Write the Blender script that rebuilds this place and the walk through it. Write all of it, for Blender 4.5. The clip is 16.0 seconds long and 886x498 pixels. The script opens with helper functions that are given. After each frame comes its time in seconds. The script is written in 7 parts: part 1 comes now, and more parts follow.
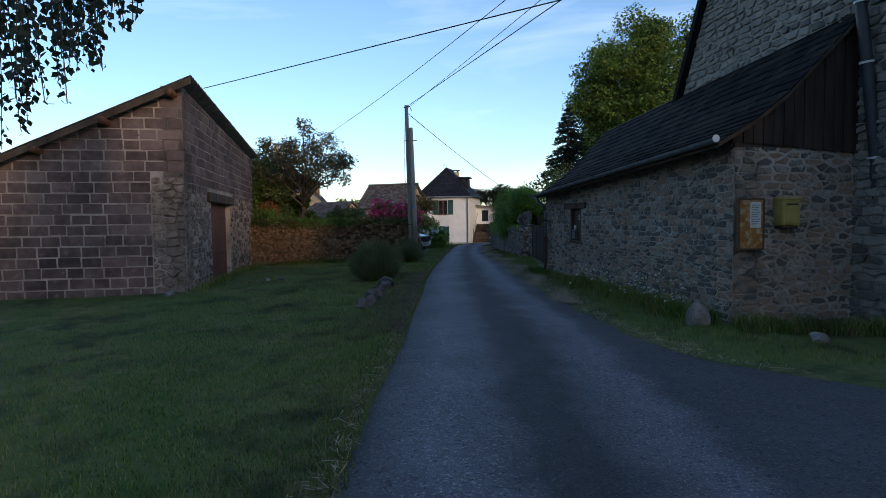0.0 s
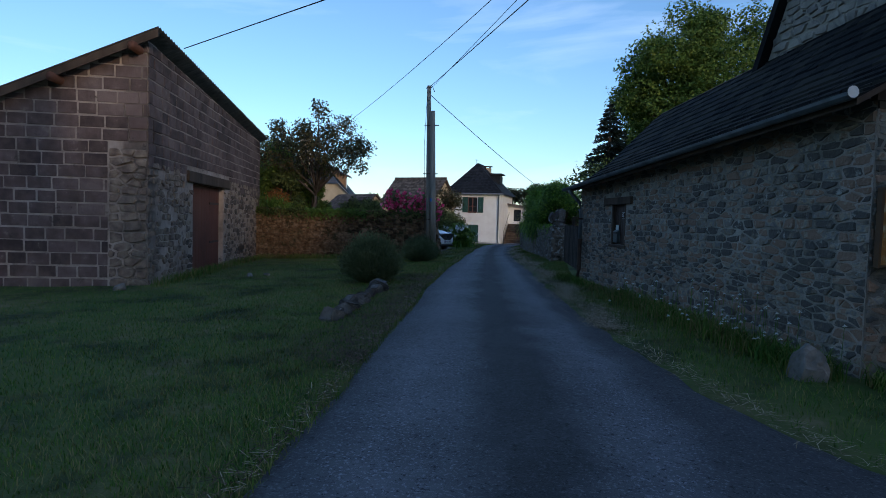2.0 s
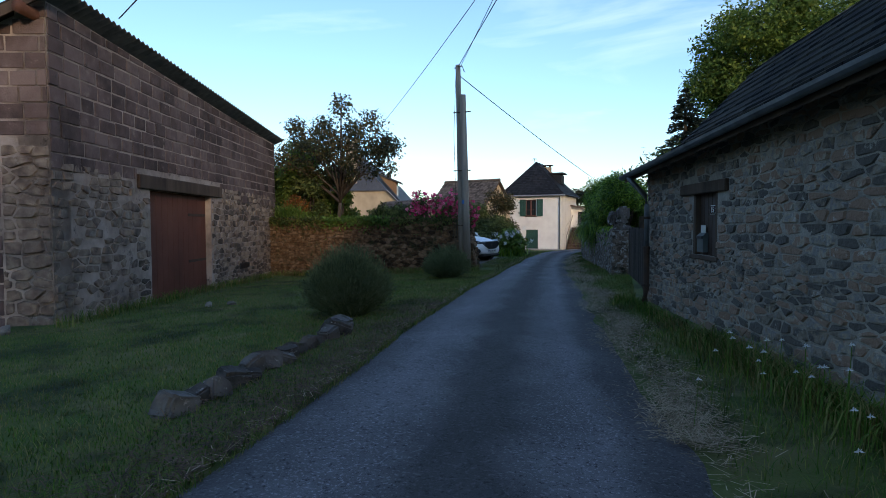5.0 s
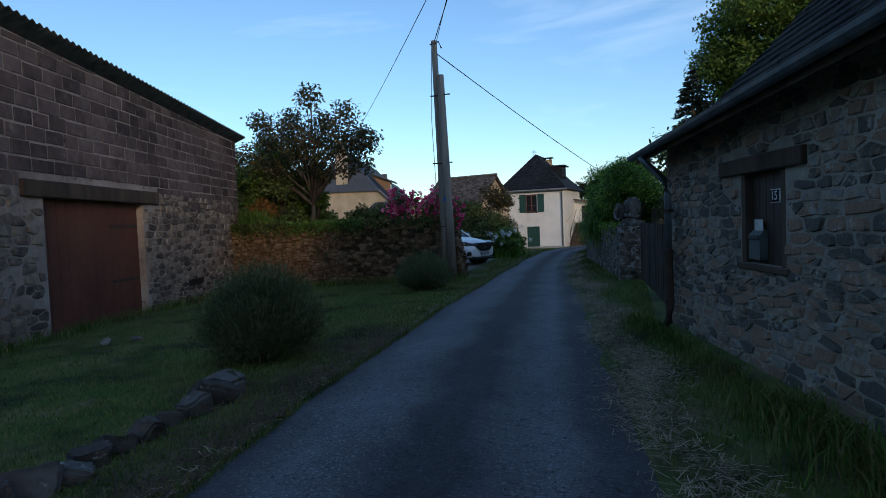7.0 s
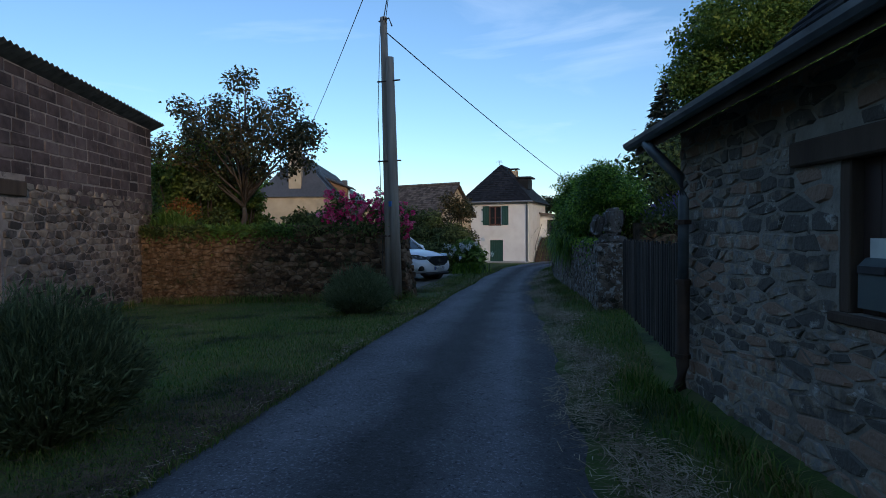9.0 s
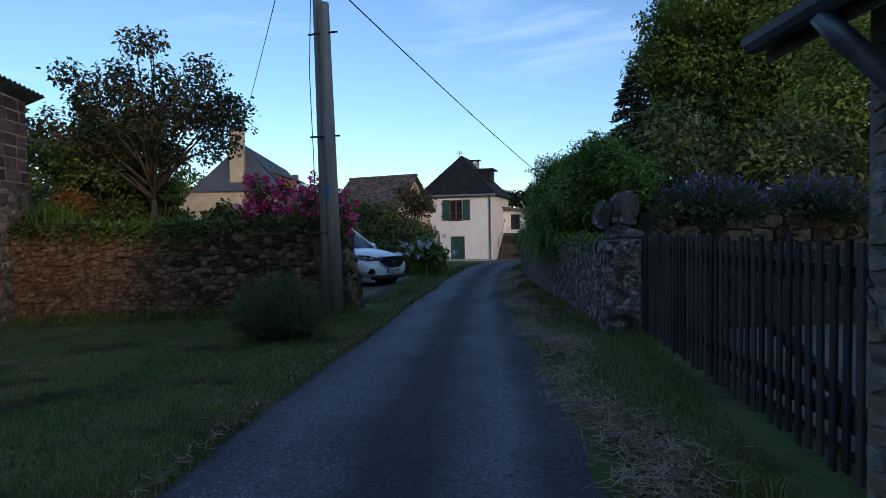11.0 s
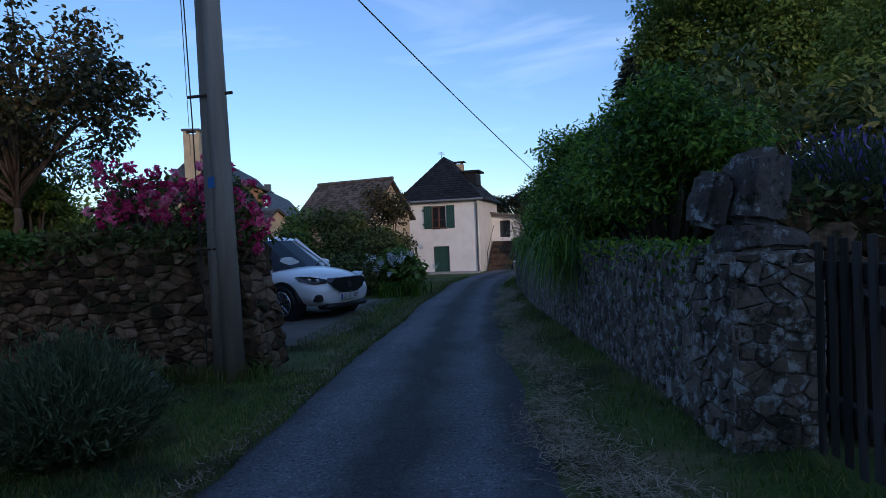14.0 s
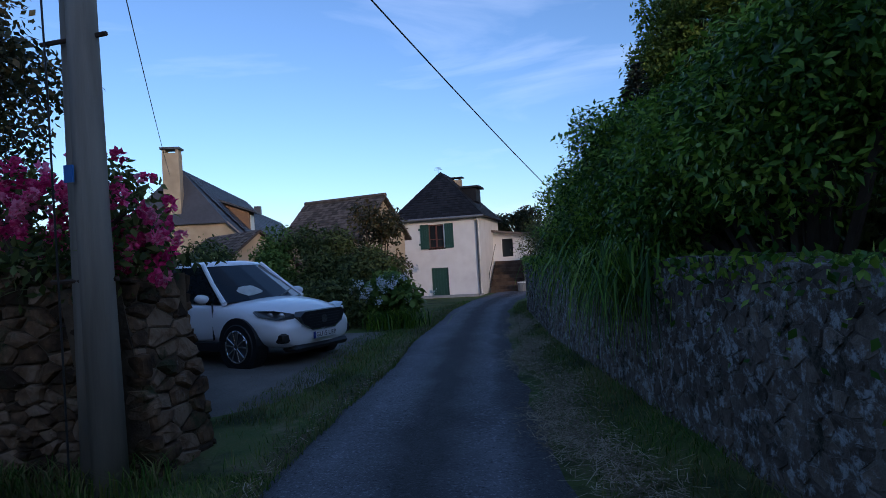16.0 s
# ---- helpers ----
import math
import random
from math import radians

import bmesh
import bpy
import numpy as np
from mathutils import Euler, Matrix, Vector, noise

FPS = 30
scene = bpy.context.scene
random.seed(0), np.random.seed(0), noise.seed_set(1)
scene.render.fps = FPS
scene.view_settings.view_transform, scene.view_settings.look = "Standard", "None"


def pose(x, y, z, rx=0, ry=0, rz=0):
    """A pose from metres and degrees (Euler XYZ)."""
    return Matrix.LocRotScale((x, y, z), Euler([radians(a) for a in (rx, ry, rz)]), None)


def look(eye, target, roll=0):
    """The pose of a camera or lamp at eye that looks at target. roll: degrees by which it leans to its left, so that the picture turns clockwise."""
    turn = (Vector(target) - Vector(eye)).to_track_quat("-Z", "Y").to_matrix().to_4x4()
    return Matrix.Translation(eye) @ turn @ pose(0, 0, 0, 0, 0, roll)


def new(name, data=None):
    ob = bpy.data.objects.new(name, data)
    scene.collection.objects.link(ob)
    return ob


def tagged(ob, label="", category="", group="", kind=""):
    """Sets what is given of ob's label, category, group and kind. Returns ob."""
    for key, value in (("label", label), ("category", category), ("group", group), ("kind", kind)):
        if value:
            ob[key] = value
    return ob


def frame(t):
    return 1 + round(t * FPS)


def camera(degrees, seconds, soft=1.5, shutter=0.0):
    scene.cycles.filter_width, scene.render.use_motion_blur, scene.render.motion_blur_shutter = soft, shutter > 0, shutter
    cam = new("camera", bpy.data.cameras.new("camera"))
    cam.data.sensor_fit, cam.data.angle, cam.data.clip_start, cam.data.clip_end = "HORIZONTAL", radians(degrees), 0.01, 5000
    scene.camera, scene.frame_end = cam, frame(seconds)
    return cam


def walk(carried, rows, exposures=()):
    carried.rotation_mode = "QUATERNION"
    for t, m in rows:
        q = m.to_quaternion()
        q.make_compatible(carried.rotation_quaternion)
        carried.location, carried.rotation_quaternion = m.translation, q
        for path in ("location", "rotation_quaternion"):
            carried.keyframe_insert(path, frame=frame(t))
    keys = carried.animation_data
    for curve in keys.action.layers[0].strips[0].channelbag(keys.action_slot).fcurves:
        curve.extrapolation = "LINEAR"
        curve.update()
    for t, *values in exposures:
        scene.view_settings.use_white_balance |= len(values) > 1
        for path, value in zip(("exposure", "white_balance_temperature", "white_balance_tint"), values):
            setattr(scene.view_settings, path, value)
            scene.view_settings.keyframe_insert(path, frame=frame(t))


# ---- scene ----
# camera and walk
cam = camera(74.0, 16.0, soft=0.8)
ROWS = [
    (0, 0.138, 0.129, 1.596, 12.24, -2.92, 0.65),
    (0.5, 0.018, 0.809, 1.544, 11.69, -3.82, -0.90),
    (1, -0.003, 1.491, 1.487, 11.83, -3.50, -0.69),
    (1.5, 0.070, 2.228, 1.469, 14.90, -1.39, -3.44),
    (2, 0.060, 2.959, 1.443, 15.67, -3.02, -1.65),
    (2.5, 0.073, 3.606, 1.419, 15.48, -2.75, -0.90),
    (3, 0.150, 4.367, 1.465, 19.11, -5.26, -0.05),
    (3.5, 0.117, 5.050, 1.445, 19.75, -4.82, 1.37),
    (4, 0.089, 5.715, 1.432, 20.37, -3.57, 0.61),
    (6.5, -0.189, 9.060, 1.458, 24.34, -1.92, 1.21),
    (7, -0.302, 9.719, 1.482, 22.95, -2.56, 2.25),
    (7.5, -0.373, 10.345, 1.500, 23.12, -2.39, -1.64),
    (8, -0.520, 10.957, 1.454, 21.35, -1.07, -0.65),
    (8.5, -0.688, 11.520, 1.454, 17.56, -0.83, -0.07),
    (9, -0.831, 12.225, 1.439, 19.59, -1.54, 0.34),
    (9.5, -1.038, 12.854, 1.439, 19.14, -1.68, 0.85),
    (10, -1.304, 13.601, 1.428, 15.67, -2.74, 2.24),
    (12.5, -2.039, 16.888, 1.399, 16.07, 0.03, -0.86),
    (13, -2.163, 17.544, 1.394, 13.73, 0.15, 0.65),
    (13.5, -2.291, 18.202, 1.417, 15.86, -0.46, -0.03),
    (14, -2.448, 18.910, 1.398, 14.37, -1.03, 2.31),
    (14.5, -2.628, 19.478, 1.374, 13.57, 1.08, 1.88),
    (15, -2.749, 20.157, 1.424, 16.67, 0.45, 3.26),
    (15.5, -2.928, 20.726, 1.400, 14.55, 0.93, 3.29),
    (16, -3.071, 21.292, 1.382, 14.19, 1.02, 3.36),
]
EXPOSURE = [(0.0, 0.75, 6400, 14), (1.0, 0.72, 6350, 14), (2.2, 0.52, 5750, 10), (3.2, 1.1, 6600, 11), (4.1, 1.33, 6700, 13), (6.4, 0.47, 6050, 9), (8.0, 0.5, 6050, 10), (10.0, 0.48, 5900, 12), (12.4, 0.72, 6050, 17), (13.5, 0.5, 5800, 18), (16.0, 0.4, 5600, 20)]
walk(cam, [(t, pose(x, y, z, 90 + pitch, roll, yaw)) for t, x, y, z, yaw, pitch, roll in ROWS], EXPOSURE)

# world and sun: early evening, the sun low behind the camera and to its right
SUN_EL, SUN_AZ = 12.0, 137.0
world = bpy.data.worlds.new("evening_sky")
scene.world = world
world.use_nodes = True
wn, wl = world.node_tree.nodes, world.node_tree.links
background = wn["Background"]
sky = wn.new("ShaderNodeTexSky")
sky.sky_type = "NISHITA"
sky.sun_disc = False
sky.sun_elevation, sky.sun_rotation = radians(SUN_EL), radians(SUN_AZ)
sky.air_density, sky.dust_density, sky.ozone_density = 1.0, 0.6, 3.0
coords = wn.new("ShaderNodeTexCoord")
stretch = wn.new("ShaderNodeMapping")
stretch.inputs["Scale"].default_value = (1.2, 1.2, 6.0)
stretch.inputs["Rotation"].default_value = (0.12, 0.1, 0.4)
cloud = wn.new("ShaderNodeTexNoise")
cloud.inputs["Scale"].default_value, cloud.inputs["Detail"].default_value = 1.6, 7.0
cloud.inputs["Roughness"].default_value, cloud.inputs["Distortion"].default_value = 0.55, 0.6
cloud_ramp = wn.new("ShaderNodeValToRGB")
cloud_ramp.color_ramp.elements[0].position, cloud_ramp.color_ramp.elements[1].position = 0.55, 0.85
cloud_ramp.color_ramp.elements[1].color = (0.3, 0.3, 0.3, 1)
cloud_mix = wn.new("ShaderNodeMix")
cloud_mix.data_type = "RGBA"
cloud_mix.inputs["B"].default_value = (6.4, 7.0, 7.6, 1)
wl.new(coords.outputs["Generated"], stretch.inputs["Vector"])
wl.new(stretch.outputs["Vector"], cloud.inputs["Vector"])
wl.new(cloud.outputs["Fac"], cloud_ramp.inputs["Fac"])
wl.new(cloud_ramp.outputs["Color"], cloud_mix.inputs["Factor"])
wl.new(sky.outputs["Color"], cloud_mix.inputs["A"])
wl.new(cloud_mix.outputs["Result"], background.inputs["Color"])
background.inputs["Strength"].default_value = 0.15

sun_lamp = new("sun", bpy.data.lights.new("sun", "SUN"))
sun_lamp.data.energy, sun_lamp.data.angle, sun_lamp.data.color = 0.75, radians(3), (1.0, 0.72, 0.42)
SUN_FROM = Vector((math.sin(radians(SUN_AZ)) * math.cos(radians(SUN_EL)), math.cos(radians(SUN_AZ)) * math.cos(radians(SUN_EL)), math.sin(radians(SUN_EL))))
sun_lamp.matrix_world = look(SUN_FROM * 100, (0, 0, 0))


# ---- materials ----
def material(name, tones, scale=6.0, rough=0.85, bump=0.3, bump_scale=40.0, metal=0.0, per="", spread=0.0, detail=6.0, stretch_by=(1, 1, 1), translucent=0.0, specular=0.35, coarse=0.0, span=0.44, spots=()):
    """Noise between the tones at two scales; per: 'object' or 'island' shifts the tone piece by piece; bump in mm."""
    m = bpy.data.materials.new(name)
    m.use_nodes = True
    n, l = m.node_tree.nodes, m.node_tree.links
    bsdf = n["Principled BSDF"]
    tc = n.new("ShaderNodeTexCoord")
    geo = n.new("ShaderNodeNewGeometry")
    mp = n.new("ShaderNodeMapping")
    mp.inputs["Scale"].default_value = stretch_by
    l.new(geo.outputs["Position"], mp.inputs["Vector"])
    big = n.new("ShaderNodeTexNoise")
    big.inputs["Scale"].default_value, big.inputs["Detail"].default_value = scale, detail
    l.new(mp.outputs["Vector"], big.inputs["Vector"])
    ramp = n.new("ShaderNodeValToRGB")
    els = ramp.color_ramp.elements
    while len(els) < len(tones):
        els.new(0.5)
    for i, tone in enumerate(tones):
        els[i].position = 0.5 - span / 2 + span * i / max(1, len(tones) - 1)
        els[i].color = (*tone, 1)
    fac = big.outputs["Fac"]
    if coarse:
        wide = n.new("ShaderNodeTexNoise")
        wide.inputs["Scale"].default_value, wide.inputs["Detail"].default_value = coarse, 3.0
        l.new(geo.outputs["Position"], wide.inputs["Vector"])
        mean = n.new("ShaderNodeMath")
        mean.operation = "MULTIPLY_ADD"
        mean.inputs[1].default_value = 0.6
        l.new(wide.outputs["Fac"], mean.inputs[0])
        half = n.new("ShaderNodeMath")
        half.operation = "MULTIPLY"
        half.inputs[1].default_value = 0.4
        l.new(fac, half.inputs[0])
        l.new(half.outputs[0], mean.inputs[2])
        fac = mean.outputs[0]
    if per:
        rnd = n.new("ShaderNodeObjectInfo").outputs["Random"] if per == "object" else geo.outputs["Random Per Island"]
        shift = n.new("ShaderNodeMath")
        shift.operation = "MULTIPLY_ADD"
        shift.inputs[1].default_value = spread
        shift.inputs[2].default_value = -spread / 2
        l.new(rnd, shift.inputs[0])
        add = n.new("ShaderNodeMath")
        add.operation = "ADD"
        l.new(fac, add.inputs[0])
        l.new(shift.outputs[0], add.inputs[1])
        fac = add.outputs[0]
    l.new(fac, ramp.inputs["Fac"])
    tint = ramp.outputs["Color"]
    for tone, size, level, soft_edge in spots:
        sp = n.new("ShaderNodeTexNoise")
        sp.inputs["Scale"].default_value, sp.inputs["Detail"].default_value, sp.inputs["Roughness"].default_value = size, 7.0, 0.72
        l.new(geo.outputs["Position"], sp.inputs["Vector"])
        cut = n.new("ShaderNodeMapRange")
        cut.inputs["From Min"].default_value, cut.inputs["From Max"].default_value = level, level + soft_edge
        l.new(sp.outputs["Fac"], cut.inputs["Value"])
        over = n.new("ShaderNodeMix")
        over.data_type = "RGBA"
        l.new(cut.outputs["Result"], over.inputs["Factor"])
        l.new(tint, over.inputs["A"])
        over.inputs["B"].default_value = (*tone, 1)
        tint = over.outputs["Result"]
    l.new(tint, bsdf.inputs["Base Color"])
    bsdf.inputs["Roughness"].default_value = rough
    bsdf.inputs["Metallic"].default_value = metal
    bsdf.inputs["Specular IOR Level"].default_value = specular
    if bump:
        fine = n.new("ShaderNodeTexNoise")
        fine.inputs["Scale"].default_value, fine.inputs["Detail"].default_value = bump_scale, 8.0
        l.new(mp.outputs["Vector"], fine.inputs["Vector"])
        bm_node = n.new("ShaderNodeBump")
        bm_node.inputs["Strength"].default_value = 1.0
        bm_node.inputs["Distance"].default_value = bump * 0.01
        l.new(fine.outputs["Fac"], bm_node.inputs["Height"])
        l.new(bm_node.outputs["Normal"], bsdf.inputs["Normal"])
    if translucent:
        out = n["Material Output"]
        tr = n.new("ShaderNodeBsdfTranslucent")
        mx = n.new("ShaderNodeMixShader")
        mx.inputs["Fac"].default_value = translucent
        l.new(ramp.outputs["Color"], tr.inputs["Color"])
        l.new(bsdf.outputs[0], mx.inputs[1])
        l.new(tr.outputs[0], mx.inputs[2])
        l.new(mx.outputs[0], out.inputs["Surface"])
    return m


def plain(name, tone, rough=0.5, metal=0.0, specular=0.5):
    d = tuple(c * 0.8 for c in tone)
    return material(name, (d, tone), 9.0, rough, 0.02, 90.0, metal, specular=specular)


def glass(name, tone=(0.02, 0.025, 0.03)):
    m = bpy.data.materials.new(name)
    m.use_nodes = True
    b = m.node_tree.nodes["Principled BSDF"]
    b.inputs["Base Color"].default_value = (*tone, 1)
    b.inputs["Roughness"].default_value = 0.04
    b.inputs["Specular IOR Level"].default_value = 0.6
    return m


HUT_STONE = material("hut_stone", ((0.1, 0.09, 0.078), (0.175, 0.143, 0.111), (0.248, 0.206, 0.158), (0.201, 0.196, 0.189), (0.328, 0.275, 0.206), (0.254, 0.169, 0.121)), 9.0, 0.9, 1.5, 26.0, per="object", spread=1.0, spots=(((0.38, 0.36, 0.32), 7.0, 0.58, 0.08), ((0.05, 0.045, 0.036), 5.0, 0.6, 0.1)))
HUT_STONE_FAR = material("hut_stone_rest", ((0.1, 0.09, 0.078), (0.175, 0.143, 0.111), (0.248, 0.206, 0.158), (0.201, 0.196, 0.189), (0.328, 0.275, 0.206), (0.254, 0.169, 0.121)), 9.0, 0.9, 1.5, 26.0, per="island", spread=1.0, spots=(((0.38, 0.36, 0.32), 7.0, 0.58, 0.08), ((0.05, 0.045, 0.036), 5.0, 0.6, 0.1)))
MORTAR = material("lime_mortar", ((0.104, 0.092, 0.079), (0.259, 0.232, 0.194), (0.415, 0.373, 0.314)), 7.0, 0.95, 1.3, 32.0, coarse=0.9, spots=(((0.06, 0.055, 0.045), 6.0, 0.6, 0.1),))
# Pinkish end-wall pointing, its tones also lightened to stand for warm light there.
LIT_POINTING = material("pinkish_lit_pointing", ((0.16, 0.13, 0.11), (0.36, 0.3, 0.25), (0.5, 0.43, 0.36)), 7.0, 0.95, 1.3, 32.0, coarse=0.9, spots=(((0.1, 0.085, 0.07), 5.0, 0.6, 0.1),))
DARK_MORTAR = material("earth_joint", ((0.03, 0.021, 0.013), (0.085, 0.06, 0.038), (0.13, 0.095, 0.06)), 6.0, 0.95, 1.5, 30.0)
BLOCK = material("barn_block", ((0.048, 0.033, 0.031), (0.105, 0.071, 0.066), (0.176, 0.127, 0.117)), 5.0, 0.92, 1.0, 30.0, per="object", spread=0.2, coarse=0.9, span=0.34, spots=(((0.22, 0.175, 0.145), 5.0, 0.61, 0.1), ((0.04, 0.033, 0.03), 3.0, 0.6, 0.12)))
BLOCK_FAR = material("barn_block_rest", ((0.048, 0.033, 0.031), (0.105, 0.071, 0.066), (0.176, 0.127, 0.117)), 5.0, 0.92, 1.0, 30.0, per="island", spread=0.2, coarse=0.9, span=0.34, spots=(((0.22, 0.175, 0.145), 5.0, 0.61, 0.1), ((0.04, 0.033, 0.03), 3.0, 0.6, 0.12)))
RUBBLE = material("barn_rubble", ((0.061, 0.049, 0.042), (0.159, 0.117, 0.094), (0.268, 0.211, 0.164)), 6.0, 0.93, 1.2, 26.0, per="island", spread=0.5, spots=(((0.3, 0.26, 0.22), 5.0, 0.6, 0.1),))
BARN_MORTAR = material("barn_mortar", ((0.125, 0.098, 0.084), (0.296, 0.236, 0.204), (0.456, 0.38, 0.336)), 6.0, 0.95, 1.0, 34.0, coarse=0.8, spots=(((0.06, 0.048, 0.042), 3.0, 0.58, 0.12),))
DRY_STONE = material("dry_stone", ((0.029, 0.016, 0.007), (0.077, 0.042, 0.02), (0.141, 0.082, 0.043), (0.213, 0.142, 0.09)), 7.0, 0.93, 1.4, 24.0, per="object", spread=0.5, spots=(((0.24, 0.2, 0.16), 4.5, 0.63, 0.1), ((0.028, 0.034, 0.01), 2.5, 0.54, 0.12)))
LICHEN_STONE = material("lichen_stone", ((0.046, 0.036, 0.027), (0.099, 0.076, 0.058), (0.154, 0.118, 0.091), (0.234, 0.189, 0.149)), 9.0, 0.93, 1.8, 22.0, per="object", spread=0.3, coarse=2.6, spots=(((0.33, 0.33, 0.32), 11.0, 0.51, 0.09), ((0.022, 0.022, 0.012), 4.0, 0.57, 0.08)))
LICHEN_MORTAR = material("lichen_joint", ((0.054, 0.045, 0.035), (0.128, 0.105, 0.084), (0.238, 0.203, 0.168)), 7.0, 0.95, 1.6, 30.0, coarse=1.5, spots=(((0.33, 0.33, 0.32), 11.0, 0.51, 0.09), ((0.022, 0.022, 0.012), 4.0, 0.57, 0.08)))
CHURCH_STONE = material("house_stone", ((0.1, 0.095, 0.09), (0.2, 0.18, 0.16), (0.3, 0.27, 0.23)), 4.0, 0.92, 0.9, 30.0, per="island", spread=0.6)
SLATE = material("old_slate", ((0.006, 0.006, 0.007), (0.014, 0.0135, 0.014), (0.03, 0.027, 0.022)), 6.0, 0.9, 0.4, 30.0, per="island", spread=0.6, coarse=0.8, specular=0.12)
SLATE_BLUE = material("blue_slate", ((0.009, 0.0095, 0.012), (0.014, 0.015, 0.019), (0.024, 0.025, 0.03)), 6.0, 0.72, 0.2, 30.0, per="island", spread=0.5, coarse=0.5, specular=0.25)
FARM_SLATE = material("grey_slate", ((0.03, 0.032, 0.04), (0.048, 0.05, 0.06), (0.07, 0.073, 0.085)), 6.0, 0.6, 0.2, 30.0, per="island", spread=0.4, coarse=0.5)
CLAY_TILE = material("clay_tile", ((0.057, 0.045, 0.039), (0.098, 0.077, 0.066), (0.148, 0.119, 0.1)), 5.0, 0.9, 0.5, 30.0, per="island", spread=0.6)
SHEET_ROOF = material("fibre_cement", ((0.05, 0.045, 0.042), (0.09, 0.08, 0.072), (0.13, 0.115, 0.1)), 4.0, 0.9, 0.4, 30.0)
OLD_WOOD = material("old_beam", ((0.03, 0.02, 0.014), (0.065, 0.043, 0.03), (0.1, 0.07, 0.05)), 3.0, 0.9, 0.5, 30.0, stretch_by=(1, 1, 0.2))
DARK_BOARD = material("dark_boards", ((0.022, 0.016, 0.012), (0.045, 0.032, 0.024), (0.065, 0.047, 0.035)), 4.0, 0.85, 0.4, 30.0, per="island", spread=0.4, stretch_by=(1, 1, 0.15))
GATE_WOOD = material("gate_wood", ((0.022, 0.018, 0.016), (0.045, 0.037, 0.032), (0.075, 0.062, 0.055)), 5.0, 0.9, 0.5, 40.0, per="object", spread=0.4, stretch_by=(1, 1, 0.15))
POLE_WOOD = material("pole_wood", ((0.13, 0.115, 0.095), (0.2, 0.175, 0.145), (0.27, 0.24, 0.2)), 7.0, 0.85, 0.5, 40.0, stretch_by=(1, 1, 0.08))
RUSTY_DOOR = material("red_brown_door", ((0.09, 0.03, 0.018), (0.13, 0.042, 0.025), (0.16, 0.06, 0.035)), 2.5, 0.75, 0.2, 40.0, coarse=0.9)
ZINC = material("zinc", ((0.1, 0.115, 0.13), (0.16, 0.18, 0.2), (0.22, 0.24, 0.26)), 5.0, 0.45, 0.1, 40.0, metal=0.6)
DARK_PIPE = material("dark_pipe", ((0.03, 0.032, 0.036), (0.06, 0.062, 0.068)), 5.0, 0.45, 0.1, 40.0)
RUST_PIPE = material("rusty_iron", ((0.035, 0.022, 0.016), (0.07, 0.04, 0.026)), 7.0, 0.7, 0.3, 40.0)
WHITE_RENDER = material("white_render", ((0.6, 0.57, 0.55), (0.72, 0.7, 0.68), (0.78, 0.77, 0.75)), 2.0, 0.9, 0.3, 50.0, coarse=0.35)
OCHRE_RENDER = material("ochre_render", ((0.3, 0.235, 0.16), (0.4, 0.315, 0.215), (0.48, 0.385, 0.27)), 2.0, 0.92, 0.4, 40.0, coarse=0.5)
GREEN_PAINT = plain("green_paint", (0.02, 0.07, 0.055), 0.5)
BROWN_PAINT = plain("red_brown_paint", (0.14, 0.05, 0.035), 0.5)
WHITE_PAINT = plain("white_paint", (0.7, 0.7, 0.68), 0.5)
GREY_PAINT = plain("grey_paint", (0.2, 0.21, 0.22), 0.5)
BLACK = plain("black_plastic", (0.015, 0.015, 0.017), 0.45)
PANE = glass("window_glass")
WIRE = plain("cable_black", (0.012, 0.012, 0.013), 0.6)
BARK = material("bark", ((0.035, 0.025, 0.018), (0.075, 0.055, 0.04), (0.11, 0.085, 0.065)), 6.0, 0.95, 1.0, 25.0, stretch_by=(1, 1, 0.3))
SOIL = material("soil", ((0.03, 0.02, 0.012), (0.06, 0.042, 0.028), (0.09, 0.065, 0.042)), 4.0, 0.95, 1.0, 30.0)
GRAVEL = material("gravel", ((0.065, 0.058, 0.048), (0.158, 0.142, 0.12), (0.279, 0.252, 0.214)), 55.0, 0.95, 1.2, 60.0, coarse=0.8)
LAWN = material("lawn_ground", ((0.033, 0.061, 0.01), (0.061, 0.102, 0.017), (0.102, 0.117, 0.033), (0.168, 0.141, 0.066)), 3.0, 0.95, 1.5, 45.0, coarse=0.7, spots=(((0.2, 0.165, 0.085), 1.1, 0.56, 0.12), ((0.016, 0.03, 0.008), 0.8, 0.49, 0.16)))
GRASS = material("grass_blades", ((0.041, 0.106, 0.011), (0.094, 0.183, 0.021), (0.177, 0.201, 0.046), (0.271, 0.224, 0.092)), 0.8, 0.8, 0.0, per="island", spread=0.5, translucent=0.25, coarse=0.5, spots=(((0.2, 0.165, 0.085), 1.1, 0.56, 0.12), ((0.016, 0.03, 0.008), 0.8, 0.49, 0.16)))
STRAW = material("dry_straw", ((0.154, 0.115, 0.069), (0.307, 0.24, 0.156), (0.471, 0.39, 0.273)), 4.0, 0.9, 0.0, per="island", spread=0.6)
LEAF_LIME = material("lime_leaves", ((0.042, 0.08, 0.014), (0.09, 0.15, 0.025), (0.175, 0.225, 0.042)), 0.5, 0.6, 0.0, per="island", spread=0.5, translucent=0.35, specular=0.25)
# Lime leaf tones brightened so that the broadleaf crown looks sunlit.
LEAF_BROAD_SUNLIT = material("sunlit_broadleaf_leaves", ((0.07, 0.115, 0.02), (0.14, 0.2, 0.035), (0.25, 0.29, 0.06)), 0.5, 0.6, 0.0, per="island", spread=0.5, translucent=0.35, specular=0.25)
